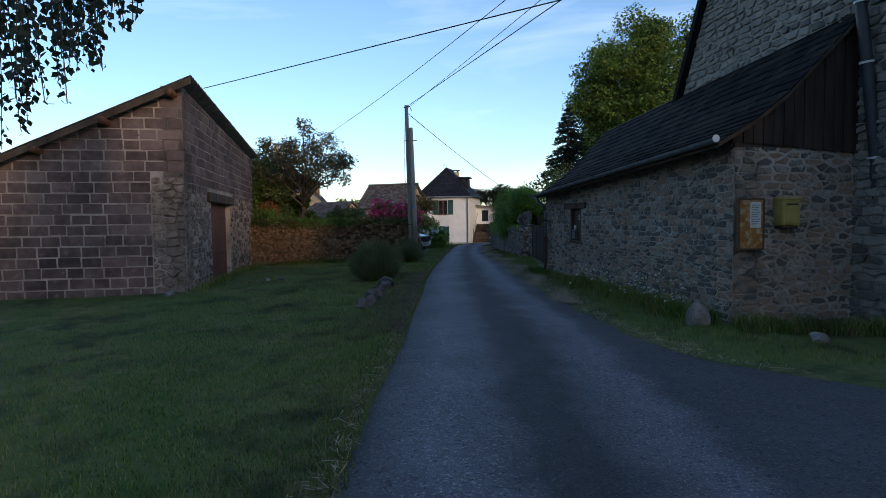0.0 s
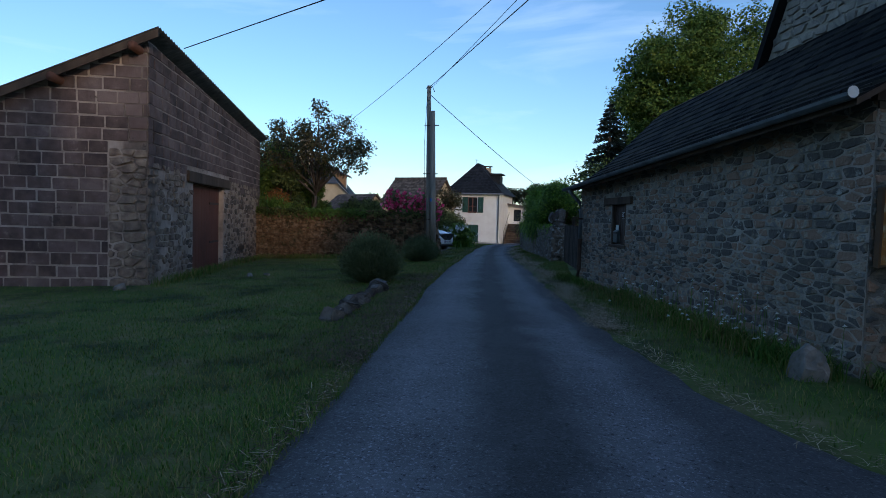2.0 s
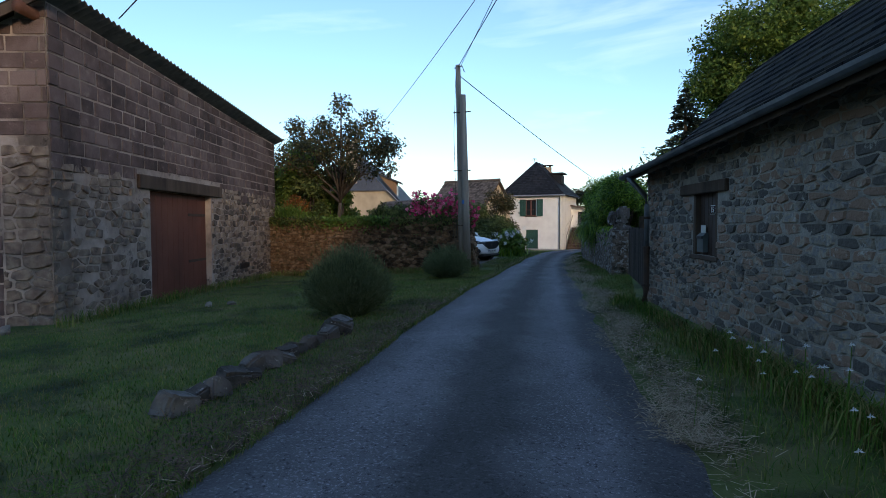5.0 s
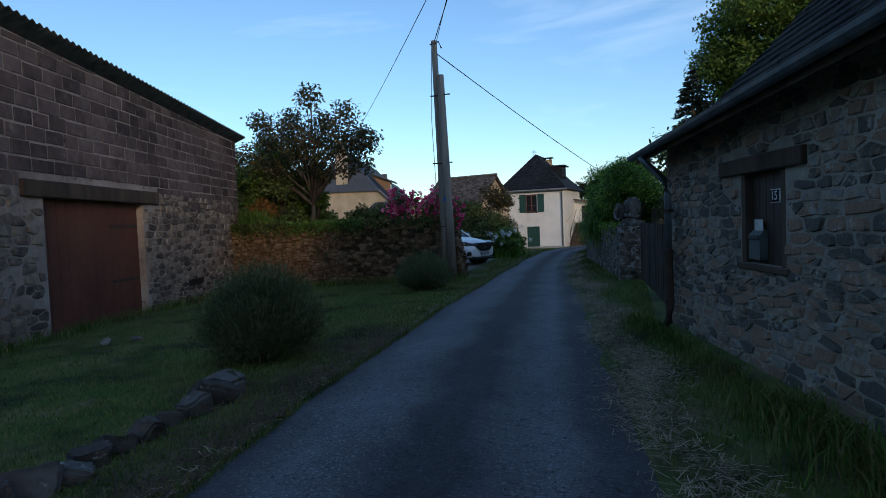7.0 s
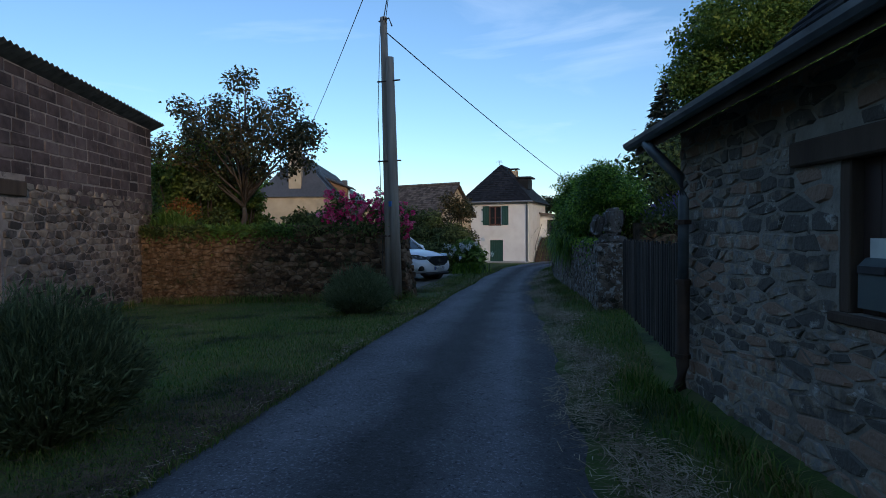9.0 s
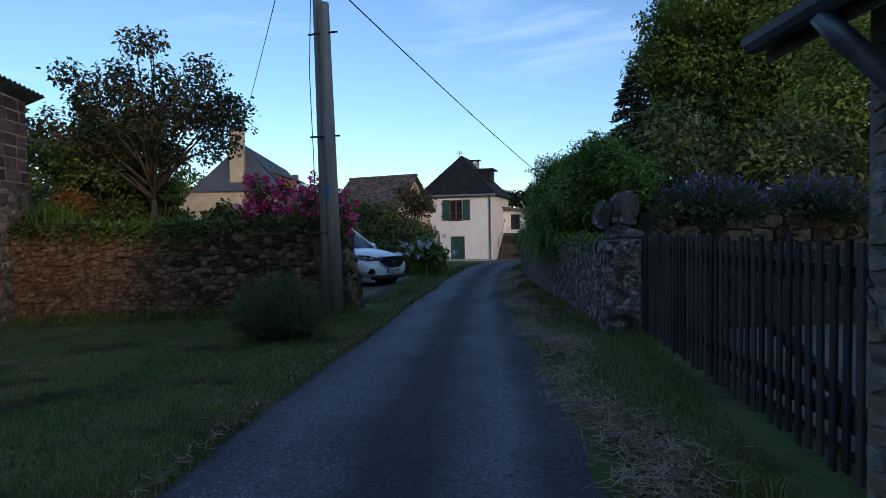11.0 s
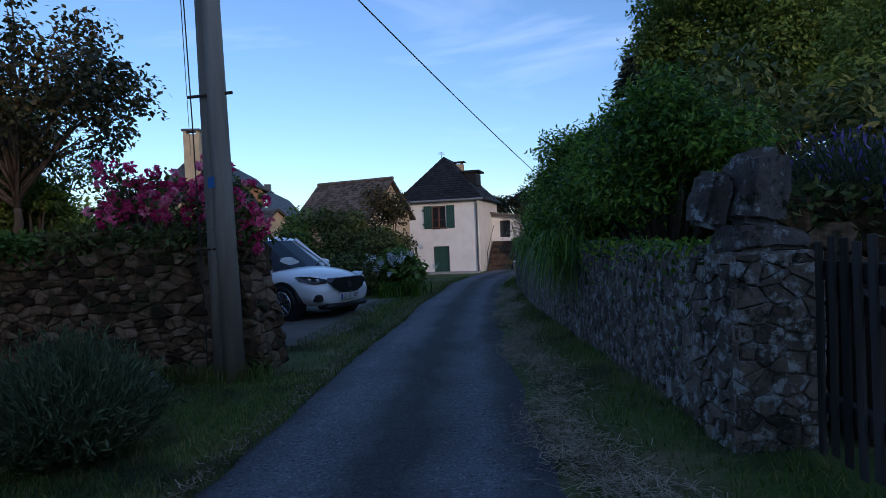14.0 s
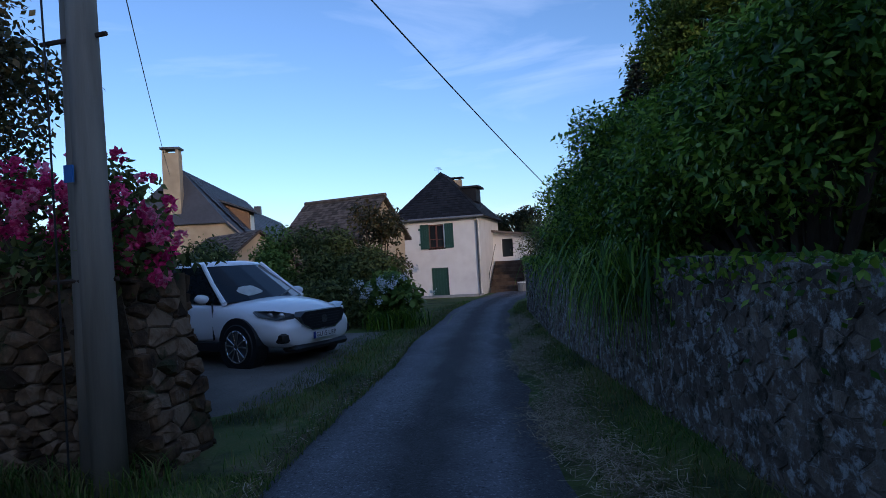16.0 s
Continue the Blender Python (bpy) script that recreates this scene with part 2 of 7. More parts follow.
LEAF_FIR = material("fir_needles", ((0.008, 0.016, 0.012), (0.016, 0.03, 0.02)), 2.0, 0.7, 0.0, per="island", spread=0.5)
LEAF_CHERRY = material("cherry_leaves", ((0.025, 0.03, 0.012), (0.05, 0.055, 0.018), (0.11, 0.075, 0.025)), 1.2, 0.5, 0.0, per="island", spread=0.6, translucent=0.3)
LEAF_LAUREL = material("laurel_leaves", ((0.03, 0.085, 0.01), (0.09, 0.2, 0.02), (0.24, 0.36, 0.04)), 1.5, 0.45, 0.0, per="island", spread=0.6, translucent=0.25, specular=0.3)
LEAF_HEDGE = material("hedge_leaves", ((0.034, 0.055, 0.015), (0.08, 0.11, 0.03), (0.15, 0.17, 0.05)), 1.2, 0.6, 0.0, per="island", spread=0.6, translucent=0.25, specular=0.25)
LEAF_BRIGHT = material("bright_leaves", ((0.055, 0.11, 0.02), (0.11, 0.19, 0.035), (0.18, 0.26, 0.055)), 2.0, 0.5, 0.0, per="island", spread=0.5, translucent=0.3, specular=0.25)
LEAF_RUST = material("rusty_leaves", ((0.18, 0.07, 0.015), (0.32, 0.12, 0.025)), 2.0, 0.6, 0.0, per="island", spread=0.5, translucent=0.25)
LEAF_BIRCH = material("birch_leaves", ((0.02, 0.03, 0.02), (0.035, 0.05, 0.03)), 2.0, 0.5, 0.0, per="island", spread=0.5, translucent=0.25)
LAVENDER = material("lavender_foliage", ((0.046, 0.072, 0.031), (0.085, 0.124, 0.056), (0.13, 0.169, 0.088)), 2.0, 0.85, 0.0, per="island", spread=0.5, translucent=0.15)
LAVENDER_BLOOM = material("lavender_bloom", ((0.12, 0.085, 0.3), (0.2, 0.15, 0.42)), 3.0, 0.85, 0.0, per="island", spread=0.5)
ROSE = material("rose_petals", ((0.55, 0.02, 0.15), (0.8, 0.07, 0.26), (0.9, 0.34, 0.5)), 30.0, 0.7, 0.0, per="object", spread=0.5, translucent=0.3, specular=0.2)
WHITE_PETAL = material("white_petals", ((0.5, 0.55, 0.6), (0.72, 0.74, 0.74)), 9.0, 0.7, 0.0, per="island", spread=0.5)
DARK_LICHEN = material("mossy_stone", ((0.045, 0.038, 0.032), (0.1, 0.086, 0.075), (0.17, 0.15, 0.135)), 6.0, 0.95, 1.8, 20.0, coarse=2.5, spots=(((0.3, 0.31, 0.31), 8.0, 0.56, 0.08), ((0.02, 0.022, 0.01), 5.0, 0.56, 0.08)))
GRANITE = material("field_stone", ((0.1, 0.095, 0.088), (0.18, 0.165, 0.15), (0.27, 0.25, 0.23)), 7.0, 0.92, 1.2, 26.0, per="object", spread=0.3)
YELLOW_METAL = material("faded_yellow_paint", ((0.22, 0.17, 0.04), (0.34, 0.26, 0.07), (0.4, 0.32, 0.1)), 5.0, 0.6, 0.2, 40.0)
RUST_PANEL = material("rusty_panel", ((0.22, 0.085, 0.015), (0.3, 0.13, 0.025), (0.42, 0.36, 0.24)), 14.0, 0.7, 0.3, 50.0)
DEAD_LEAVES = material("dead_leaves", ((0.04, 0.026, 0.018), (0.09, 0.055, 0.036), (0.16, 0.1, 0.065)), 4.0, 0.9, 0.0, per="island", spread=0.6)
PAPER = plain("paper", (0.62, 0.63, 0.58), 0.8)


def asphalt():
    """Grey chippings with a smooth dark strip along the crown."""
    m = material("asphalt", ((0.047, 0.047, 0.052), (0.072, 0.072, 0.079), (0.108, 0.108, 0.115)), 9.0, 0.75, 1.6, 110.0, coarse=0.7, specular=0.4, spots=(((0.17, 0.17, 0.185), 42.0, 0.54, 0.07), ((0.016, 0.016, 0.02), 30.0, 0.56, 0.07)))
    n, l = m.node_tree.nodes, m.node_tree.links
    ramp_out = n["Principled BSDF"].inputs["Base Color"].links[0].from_socket
    uv = n.new("ShaderNodeUVMap")
    uv.uv_map = "across"
    sep = n.new("ShaderNodeSeparateXYZ")
    l.new(uv.outputs["UV"], sep.inputs[0])
    wob = n.new("ShaderNodeTexNoise")
    wob.inputs["Scale"].default_value, wob.inputs["Detail"].default_value = 1.3, 5.0
    geo = n.new("ShaderNodeNewGeometry")
    l.new(geo.outputs["Position"], wob.inputs["Vector"])
    add = n.new("ShaderNodeMath")
    add.operation = "MULTIPLY_ADD"
    add.inputs[1].default_value = 0.22
    l.new(wob.outputs["Fac"], add.inputs[0])
    l.new(sep.outputs["X"], add.inputs[2])
    band = n.new("ShaderNodeValToRGB")
    b = band.color_ramp
    b.elements[0].position, b.elements[0].color = 0.1, (0.75, 0.75, 0.75, 1)
    b.elements[1].position, b.elements[1].color = 1.1, (0.8, 0.8, 0.8, 1)
    for p, v in ((0.3, 1.85), (0.45, 1.4), (0.55, 0.52), (0.67, 0.48), (0.77, 1.2), (0.9, 1.8)):
        e = b.elements.new(p)
        e.color = (v, v, v * 1.02, 1)
    l.new(add.outputs[0], band.inputs["Fac"])
    mul = n.new("ShaderNodeMix")
    mul.data_type, mul.blend_type = "RGBA", "MULTIPLY"
    mul.inputs["Factor"].default_value = 1.0
    l.new(ramp_out, mul.inputs["A"])
    l.new(band.outputs["Color"], mul.inputs["B"])
    l.new(mul.outputs["Result"], n["Principled BSDF"].inputs["Base Color"])
    return m


ASPHALT = asphalt()


# ---- building helpers ----
def thing(name, m, label, category, group="", kind=""):
    ob = new(name)
    ob.empty_display_size = 0.2
    ob.matrix_world = m
    return tagged(ob, label, category, group, kind)


def mesh_of(name, verts, faces, mat, smooth=False):
    me = bpy.data.meshes.new(name)
    me.from_pydata([tuple(map(float, v)) for v in verts], [], faces)
    me.materials.append(mat)
    if smooth:
        me.polygons.foreach_set("use_smooth", [True] * len(me.polygons))
    me.update()
    return me


def part(name, bm, mat, parent=None, label="", m=None, smooth=False):
    """One mesh object from a bmesh or a mesh, under a thing or a part."""
    if isinstance(bm, bmesh.types.BMesh):
        me = bpy.data.meshes.new(name)
        bmesh.ops.recalc_face_normals(bm, faces=bm.faces)
        bm.to_mesh(me)
        bm.free()
        me.materials.append(mat)
        if smooth:
            me.polygons.foreach_set("use_smooth", [True] * len(me.polygons))
    else:
        me = bm
    ob = new(name, me)
    if parent:
        ob.parent = parent
    if m is not None:
        ob.matrix_basis = m
    if label:
        tagged(ob, label)
    return ob


def box(bm, x0, y0, z0, x1, y1, z1, bevel=0.0):
    mids, half = Vector(((x0 + x1) / 2, (y0 + y1) / 2, (z0 + z1) / 2)), Vector((abs(x1 - x0), abs(y1 - y0), abs(z1 - z0)))
    r = bmesh.ops.create_cube(bm, size=1, matrix=Matrix.LocRotScale(mids, None, half))
    if bevel:
        es = list({e for v in r["verts"] for e in v.link_edges})
        bmesh.ops.bevel(bm, geom=es, offset=bevel, segments=1, affect="EDGES")
    return r["verts"]


def box_bm(*a, **k):
    bm = bmesh.new()
    box(bm, *a, **k)
    return bm


def tube_bm(points, radii, sides=8, bm=None, caps=True):
    """A tapered tube along points."""
    bm = bm or bmesh.new()
    rings = []
    pts = [Vector(p) for p in points]
    for i, p in enumerate(pts):
        d = (pts[min(i + 1, len(pts) - 1)] - pts[max(i - 1, 0)]).normalized()
        side = d.orthogonal().normalized() if abs(d.z) < 0.95 else Vector((1, 0, 0))
        side = (side - d * side.dot(d)).normalized()
        up = d.cross(side)
        r = radii[i] if isinstance(radii, (list, tuple)) else radii
        rings.append([bm.verts.new(p + (side * math.cos(2 * math.pi * k / sides) + up * math.sin(2 * math.pi * k / sides)) * r) for k in range(sides)])
    for a, b in zip(rings, rings[1:]):
        for k in range(sides):
            bm.faces.new((a[k], a[(k + 1) % sides], b[(k + 1) % sides], b[k]))
    if caps:
        bm.faces.new(rings[0])
        bm.faces.new(rings[-1])
    return bm


def prism(bm, outline, axis, a, b):
    """Extrude a closed outline of (u, v) from a to b along axis x, y or z."""
    def at(u, v, w):
        return {"x": (w, u, v), "y": (u, w, v), "z": (u, v, w)}[axis]
    lo = [bm.verts.new(at(u, v, a)) for u, v in outline]
    hi = [bm.verts.new(at(u, v, b)) for u, v in outline]
    bm.faces.new(lo)
    bm.faces.new(hi)
    for i in range(len(lo)):
        j = (i + 1) % len(lo)
        bm.faces.new((lo[i], lo[j], hi[j], hi[i]))


def text_mesh(words, height, mat, name="lettering"):
    cu = bpy.data.curves.new(name, "FONT")
    cu.body, cu.size, cu.align_x, cu.align_y, cu.extrude = words, height / 0.7, "CENTER", "CENTER", 0.001
    tmp = bpy.data.objects.new(name, cu)
    scene.collection.objects.link(tmp)
    bpy.context.view_layer.update()
    me = bpy.data.meshes.new_from_object(tmp.evaluated_get(bpy.context.evaluated_depsgraph_get()))
    bpy.data.objects.remove(tmp)
    me.materials.clear()
    me.materials.append(mat)
    return me


# stones: a dozen irregular cut shapes, unit size, front towards -y
def stone_shape(rng, jitter=0.09, cut=(0.06, 0.22), dome=0.9):
    """A split stone: four corners, each knocked off, with a slightly tilted face."""
    ring = []
    for cx, cz in ((-0.5, -0.5), (0.5, -0.5), (0.5, 0.5), (-0.5, 0.5)):
        px, pz = cx * (1 - rng.uniform(0, jitter) * 2), cz * (1 - rng.uniform(0, jitter) * 2)
        c1, c2 = rng.uniform(*cut), rng.uniform(*cut)
        a, b = (px - math.copysign(c1, cx), pz), (px, pz - math.copysign(c2, cz))
        ring += [b, a] if cx * cz < 0 else [a, b]
    ring = [(x, z) for x, z in ring]
    ring.sort(key=lambda p: math.atan2(p[1], p[0]))
    n = len(ring)
    verts = [(x, 0.0, z) for x, z in ring]
    verts += [(x, -0.62, z) for x, z in ring]
    tilt, tip = rng.uniform(-0.3, 0.3), rng.uniform(-0.3, 0.3)
    verts += [(x * dome, -1 + x * tilt + z * tip + rng.uniform(-0.06, 0.06), z * dome) for x, z in ring]
    verts.append((rng.uniform(-0.1, 0.1), -1 - rng.uniform(0.0, 0.25), rng.uniform(-0.1, 0.1)))
    faces = []
    for lv in (0, 1):
        for k in range(n):
            j = (k + 1) % n
            faces.append((lv * n + k, lv * n + j, (lv + 1) * n + j, (lv + 1) * n + k))
    faces += [(2 * n + k, 2 * n + (k + 1) % n, 3 * n) for k in range(n)]
    return np.array(verts), faces


STONE_RNG = random.Random(5)
BLOCK_SHAPES = [stone_shape(STONE_RNG, 0.012, (0.015, 0.05), 0.95) for _ in range(12)]


def lay_courses(rng, length, top, base, holes, course, width, joint, stagger=0.5, split=0.0):
    """Rows of stones (middle a, middle z, width, height) over a wall from a=0 to length, clear of the holes (a0, z0, a1, z1)."""
    out, z, row = [], -0.6, 0
    ztop = max(top(0), top(length), top(length / 2))
    while z < ztop:
        h = rng.uniform(*course)
        a = -rng.uniform(0.0, width[1] * stagger) if stagger else -(row % 2) * width[0] * 0.5
        while a < length:
            w = rng.uniform(*width)
            spans = [(a, a + w)]
            for h0, k0, h1, k1 in holes:
                if z + h * 0.7 > k0 and z + h * 0.3 < k1:
                    spans = [q for p, r in spans for q in ((p, min(r, h0)), (max(p, h1), r)) if q[1] - q[0] > 0.05]
            for p, r in spans:
                p, r = max(p, 0.0), min(r, length)
                m = (p + r) / 2
                hh = min(h, top(m) - z)
                if r - p > 0.06 and hh > 0.05 and z + hh > base(m):
                    if hh > 0.13 and rng.random() < split:
                        k = rng.uniform(0.35, 0.65)
                        out.append((m, z + hh * k / 2, r - p - joint * rng.uniform(0.6, 1.4), hh * k - joint))
                        out.append((m + rng.uniform(-0.02, 0.02), z + hh * (1 + k) / 2, r - p - joint * rng.uniform(0.6, 1.4), hh * (1 - k) - joint))
                    else:
                        out.append((m, z + hh / 2 + rng.uniform(-0.01, 0.01), r - p - joint * rng.uniform(0.6, 1.4), hh - joint * rng.uniform(0.6, 1.4)))
            a += w
        z += h
        row += 1
    return out


def stones(parent, name, laid, shapes, depth, mat, mat_rest, frame_m, pick, label="", limit=300, seed=1, smooth=False, turn=0.0):
    """Stones on a wall whose local frame is frame_m (x along, z up, front -y). The limit nearest in the order given by pick are parts, the rest one mesh."""
    rng = random.Random(seed)
    meshes = []
    for vs, fs in shapes:
        meshes.append(mesh_of(name, vs, fs, mat, smooth))
    laid = sorted(laid, key=pick)
    rest_v, rest_f, n = [], [], 0
    for i, (a, z, w, h) in enumerate(laid):
        k = rng.randrange(len(shapes))
        d = depth * rng.uniform(0.6, 1.25)
        m = frame_m @ Matrix.LocRotScale((a, 0, z), Euler((0, rng.uniform(-turn, turn), 0)), (w, d, h))
        if i < limit:
            part(name, meshes[k], mat, parent, m=m)
        else:
            vs, fs = shapes[k]
            vs = np.c_[vs, np.ones(len(vs))] @ np.array(m).T
            rest_v.extend(vs[:, :3])
            rest_f.extend([tuple(n + q for q in f) for f in fs])
            n += len(vs)
    if rest_v:
        ob = part(name + "_rest", mesh_of(name + "_rest", rest_v, rest_f, mat_rest, smooth), mat_rest, parent)
        tagged(ob, kind="stuff")


def clip(poly, nx, nz, d):
    """The part of a polygon with nx * x + nz * z <= d."""
    out = []
    for k, p in enumerate(poly):
        q = poly[(k + 1) % len(poly)]
        a, b = nx * p[0] + nz * p[1] - d, nx * q[0] + nz * q[1] - d
        if a <= 0:
            out.append(p)
        if a * b < 0:
            t = a / (a - b)
            out.append((p[0] + (q[0] - p[0]) * t, p[1] + (q[1] - p[1]) * t))
    return out


def rubble(rng, length, top, base, holes, wide, tall, wobble=0.34, sizes=0.35):
    """Random rubble in rough courses: every stone is the plot nearest to its seed, measured with x shortened."""
    k = tall / wide
    seeds, z, row = [], base(0) - tall, 0
    zmax = max(top(length * i / 8) for i in range(9)) + tall
    while z < zmax:
        h = tall * rng.uniform(1 - sizes, 1 + sizes)
        a = -wide * rng.uniform(0, 1)
        while a < length + wide:
            w = wide * rng.uniform(1 - sizes * 1.3, 1 + sizes * 1.6)
            seeds.append(((a + w / 2 + rng.uniform(-0.5, 0.5) * wobble * wide) * k, z + h / 2 + rng.uniform(-1, 1) * wobble * tall))
            a += w
        z += h
    pts = np.array(seeds)
    out = []
    for sx, sz in seeds:
        x = sx / k
        if not (-wide < x < length + wide) or sz > top(min(max(x, 0), length)) + tall or sz < base(0) - tall:
            continue
        if any(h0 - 0.02 < x < h1 + 0.02 and k0 - 0.02 < sz < k1 + 0.02 for h0, k0, h1, k1 in holes):
            continue
        r = 3.2 * tall
        poly = [(sx - r, sz - r), (sx + r, sz - r), (sx + r, sz + r), (sx - r, sz + r)]
        d2 = (pts[:, 0] - sx) ** 2 + (pts[:, 1] - sz) ** 2
        for q in np.argsort(d2)[1:19]:
            if d2[q] < 1e-9:
                continue
            nx, nz = pts[q, 0] - sx, pts[q, 1] - sz
            poly = clip(poly, nx, nz, nx * (sx + pts[q, 0]) / 2 + nz * (sz + pts[q, 1]) / 2)
        poly = [(px / k, pz) for px, pz in poly]
        poly = clip(clip(poly, -1, 0, 0.0), 1, 0, length)
        for h0, k0, h1, k1 in holes:
            if k0 - tall < sz < k1 + tall and h0 - wide < x < h1 + wide:
                if x <= h0:
                    poly = clip(poly, 1, 0, h0)
                elif x >= h1:
                    poly = clip(poly, -1, 0, -h1)
                elif sz <= k0:
                    poly = clip(poly, 0, 1, k0)
                else:
                    poly = clip(poly, 0, -1, -k1)
        poly = clip(poly, 0, 1, top(min(max(x, 0), length)) - 0.01)
        if len(poly) < 3:
            continue
        cx, cz = sum(p[0] for p in poly) / len(poly), sum(p[1] for p in poly) / len(poly)
        if cz > base(min(max(cx, 0), length)) - tall * 0.3 and max(p[0] for p in poly) - min(p[0] for p in poly) > 0.04:
            out.append((cx, cz, [(p[0] - cx, p[1] - cz) for p in poly]))
    return out


def rubble_stones(parent, name, laid, joint, depth, mat, mat_rest, pick, limit=300, seed=1, face=0.86, m=None):
    """Build the stones that rubble() laid out on a wall whose front is -y: the limit first in the order of pick as parts, the rest as one mesh."""
    rng = random.Random(seed)
    rest_v, rest_f, n0 = [], [], 0
    for i, (cx, cz, poly) in enumerate(sorted(laid, key=lambda q: pick((q[0], q[1])))):
        ring, worn = [], []
        for k, (px, pz) in enumerate(poly):
            (qx, qz), (ox, oz) = poly[k - 1], poly[(k + 1) % len(poly)]
            e0, e1 = math.hypot(px - qx, pz - qz), math.hypot(ox - px, oz - pz)
            if min(e0, e1) < 0.03:
                worn.append((px, pz))
                continue
            c0, c1 = rng.uniform(0.03, 0.22), rng.uniform(0.03, 0.22)
            worn += [(px + (qx - px) * c0, pz + (qz - pz) * c0), (px + (ox - px) * c1, pz + (oz - pz) * c1)]
        for px, pz in worn:
            r = math.hypot(px, pz)
            g = max(0.3, 1 - joint * rng.uniform(0.25, 1.1) / max(r, 0.02))
            ring.append((px * g, pz * g))
        n, d = len(ring), depth * rng.uniform(0.55, 1.35)
        tx, tz = rng.uniform(-0.1, 0.1), rng.uniform(-0.1, 0.1)
        deep = depth > 0.04
        vs = [(x, 0.0, z) for x, z in ring] + ([(x * 0.985, -d * 0.6, z * 0.985) for x, z in ring] if deep else [])
        vs += [(x * face, -d + x * tx + z * tz + rng.uniform(-0.12, 0.12) * d, z * face) for x, z in ring]
        vs.append((0.0, -d * rng.uniform(1.0, 1.2), 0.0))
        fs = [(lv * n + k, lv * n + (k + 1) % n, (lv + 1) * n + (k + 1) % n, (lv + 1) * n + k) for lv in range(1 + deep) for k in range(n)]
        fs += [((1 + deep) * n + k, (1 + deep) * n + (k + 1) % n, (2 + deep) * n) for k in range(n)]
        if i < limit:
            me = mesh_of(name, vs, fs, mat)
            part(name, me, mat, parent, m=(m or Matrix()) @ Matrix.Translation((cx, 0, cz)))
        else:
            mm = (m or Matrix())
            rest_v.extend([mm @ Vector((x + cx, y, z + cz)) for x, y, z in vs])
            rest_f.extend([tuple(n0 + q for q in f) for f in fs])
            n0 += len(vs)
    if rest_v:
        tagged(part(name + "_rest", mesh_of(name + "_rest", rest_v, rest_f, mat_rest), mat_rest, parent), kind="stuff")


def wall_bm(length, top, base, thick, holes=(), y0=0.0):
    """A wall along x from 0 to length, front at y0, with openings (a0, z0, a1, z1) cut through."""
    bm = bmesh.new()
    cuts = sorted({0.0, length, *[h[0] for h in holes], *[h[2] for h in holes], *[length * i / 6 for i in range(1, 6)]})
    for a, b in zip(cuts, cuts[1:]):
        inside = [h for h in holes if h[0] < (a + b) / 2 < h[2]]
        spans, low = [], base
        for h in sorted(inside, key=lambda q: q[1]):
            spans.append((low, lambda s, h=h: h[1]))
            low = lambda s, h=h: h[3]
        spans.append((low, top))
        for lo, hi in spans:
            if hi((a + b) / 2) - lo((a + b) / 2) > 0.02:
                prism(bm, [(a, lo(a)), (b, lo(b)), (b, hi(b)), (a, hi(a))], "y", y0, y0 + thick)
    bmesh.ops.remove_doubles(bm, verts=bm.verts, dist=0.001)
    return bm


# foliage: folded leaves as two triangles each
def leaf_mesh(name, centres, size, mat, aspect=0.5, seed=0, outward=None, droop=0.0, fold=0.25, along=False):
    rng = np.random.default_rng(seed)
    c = np.asarray(centres, float)
    n = len(c)
    d = rng.normal(size=(n, 3))
    r = rng.normal(size=(n, 3))
    if outward is not None and along:
        d = d * 0.5 + outward * 1.4
    elif outward is not None:
        r = outward * 1.0 + r * 0.55 + [0, 0, 0.45]
        r /= np.linalg.norm(r, axis=1)[:, None] + 1e-9
        d = d - r * np.sum(d * r, axis=1)[:, None] + outward * 0.35
    d[:, 2] -= droop
    d /= np.linalg.norm(d, axis=1)[:, None] + 1e-9
    side = np.cross(d, r)
    side /= np.linalg.norm(side, axis=1)[:, None] + 1e-9
    up = np.cross(side, d)
    s = size * rng.uniform(0.6, 1.3, n)[:, None]
    mid = c + d * s * 0.45 + up * s * fold * 0.3
    v = np.stack([c, mid + side * s * aspect / 2 , c + d * s, mid - side * s * aspect / 2], 1).reshape(-1, 3)
    f = np.arange(n * 4).reshape(-1, 4)
    faces = np.concatenate([f[:, [0, 1, 2]], f[:, [0, 2, 3]]], 1).reshape(-1, 3)
    me = bpy.data.meshes.new(name)
    me.vertices.add(len(v))
    me.vertices.foreach_set("co", v.ravel())
    me.loops.add(len(faces) * 3)
    me.loops.foreach_set("vertex_index", faces.ravel())
    me.polygons.add(len(faces))
    me.polygons.foreach_set("loop_start", np.arange(len(faces)) * 3)
    me.polygons.foreach_set("loop_total", np.full(len(faces), 3))
    me.update(calc_edges=True)
    me.materials.append(mat)
    return me


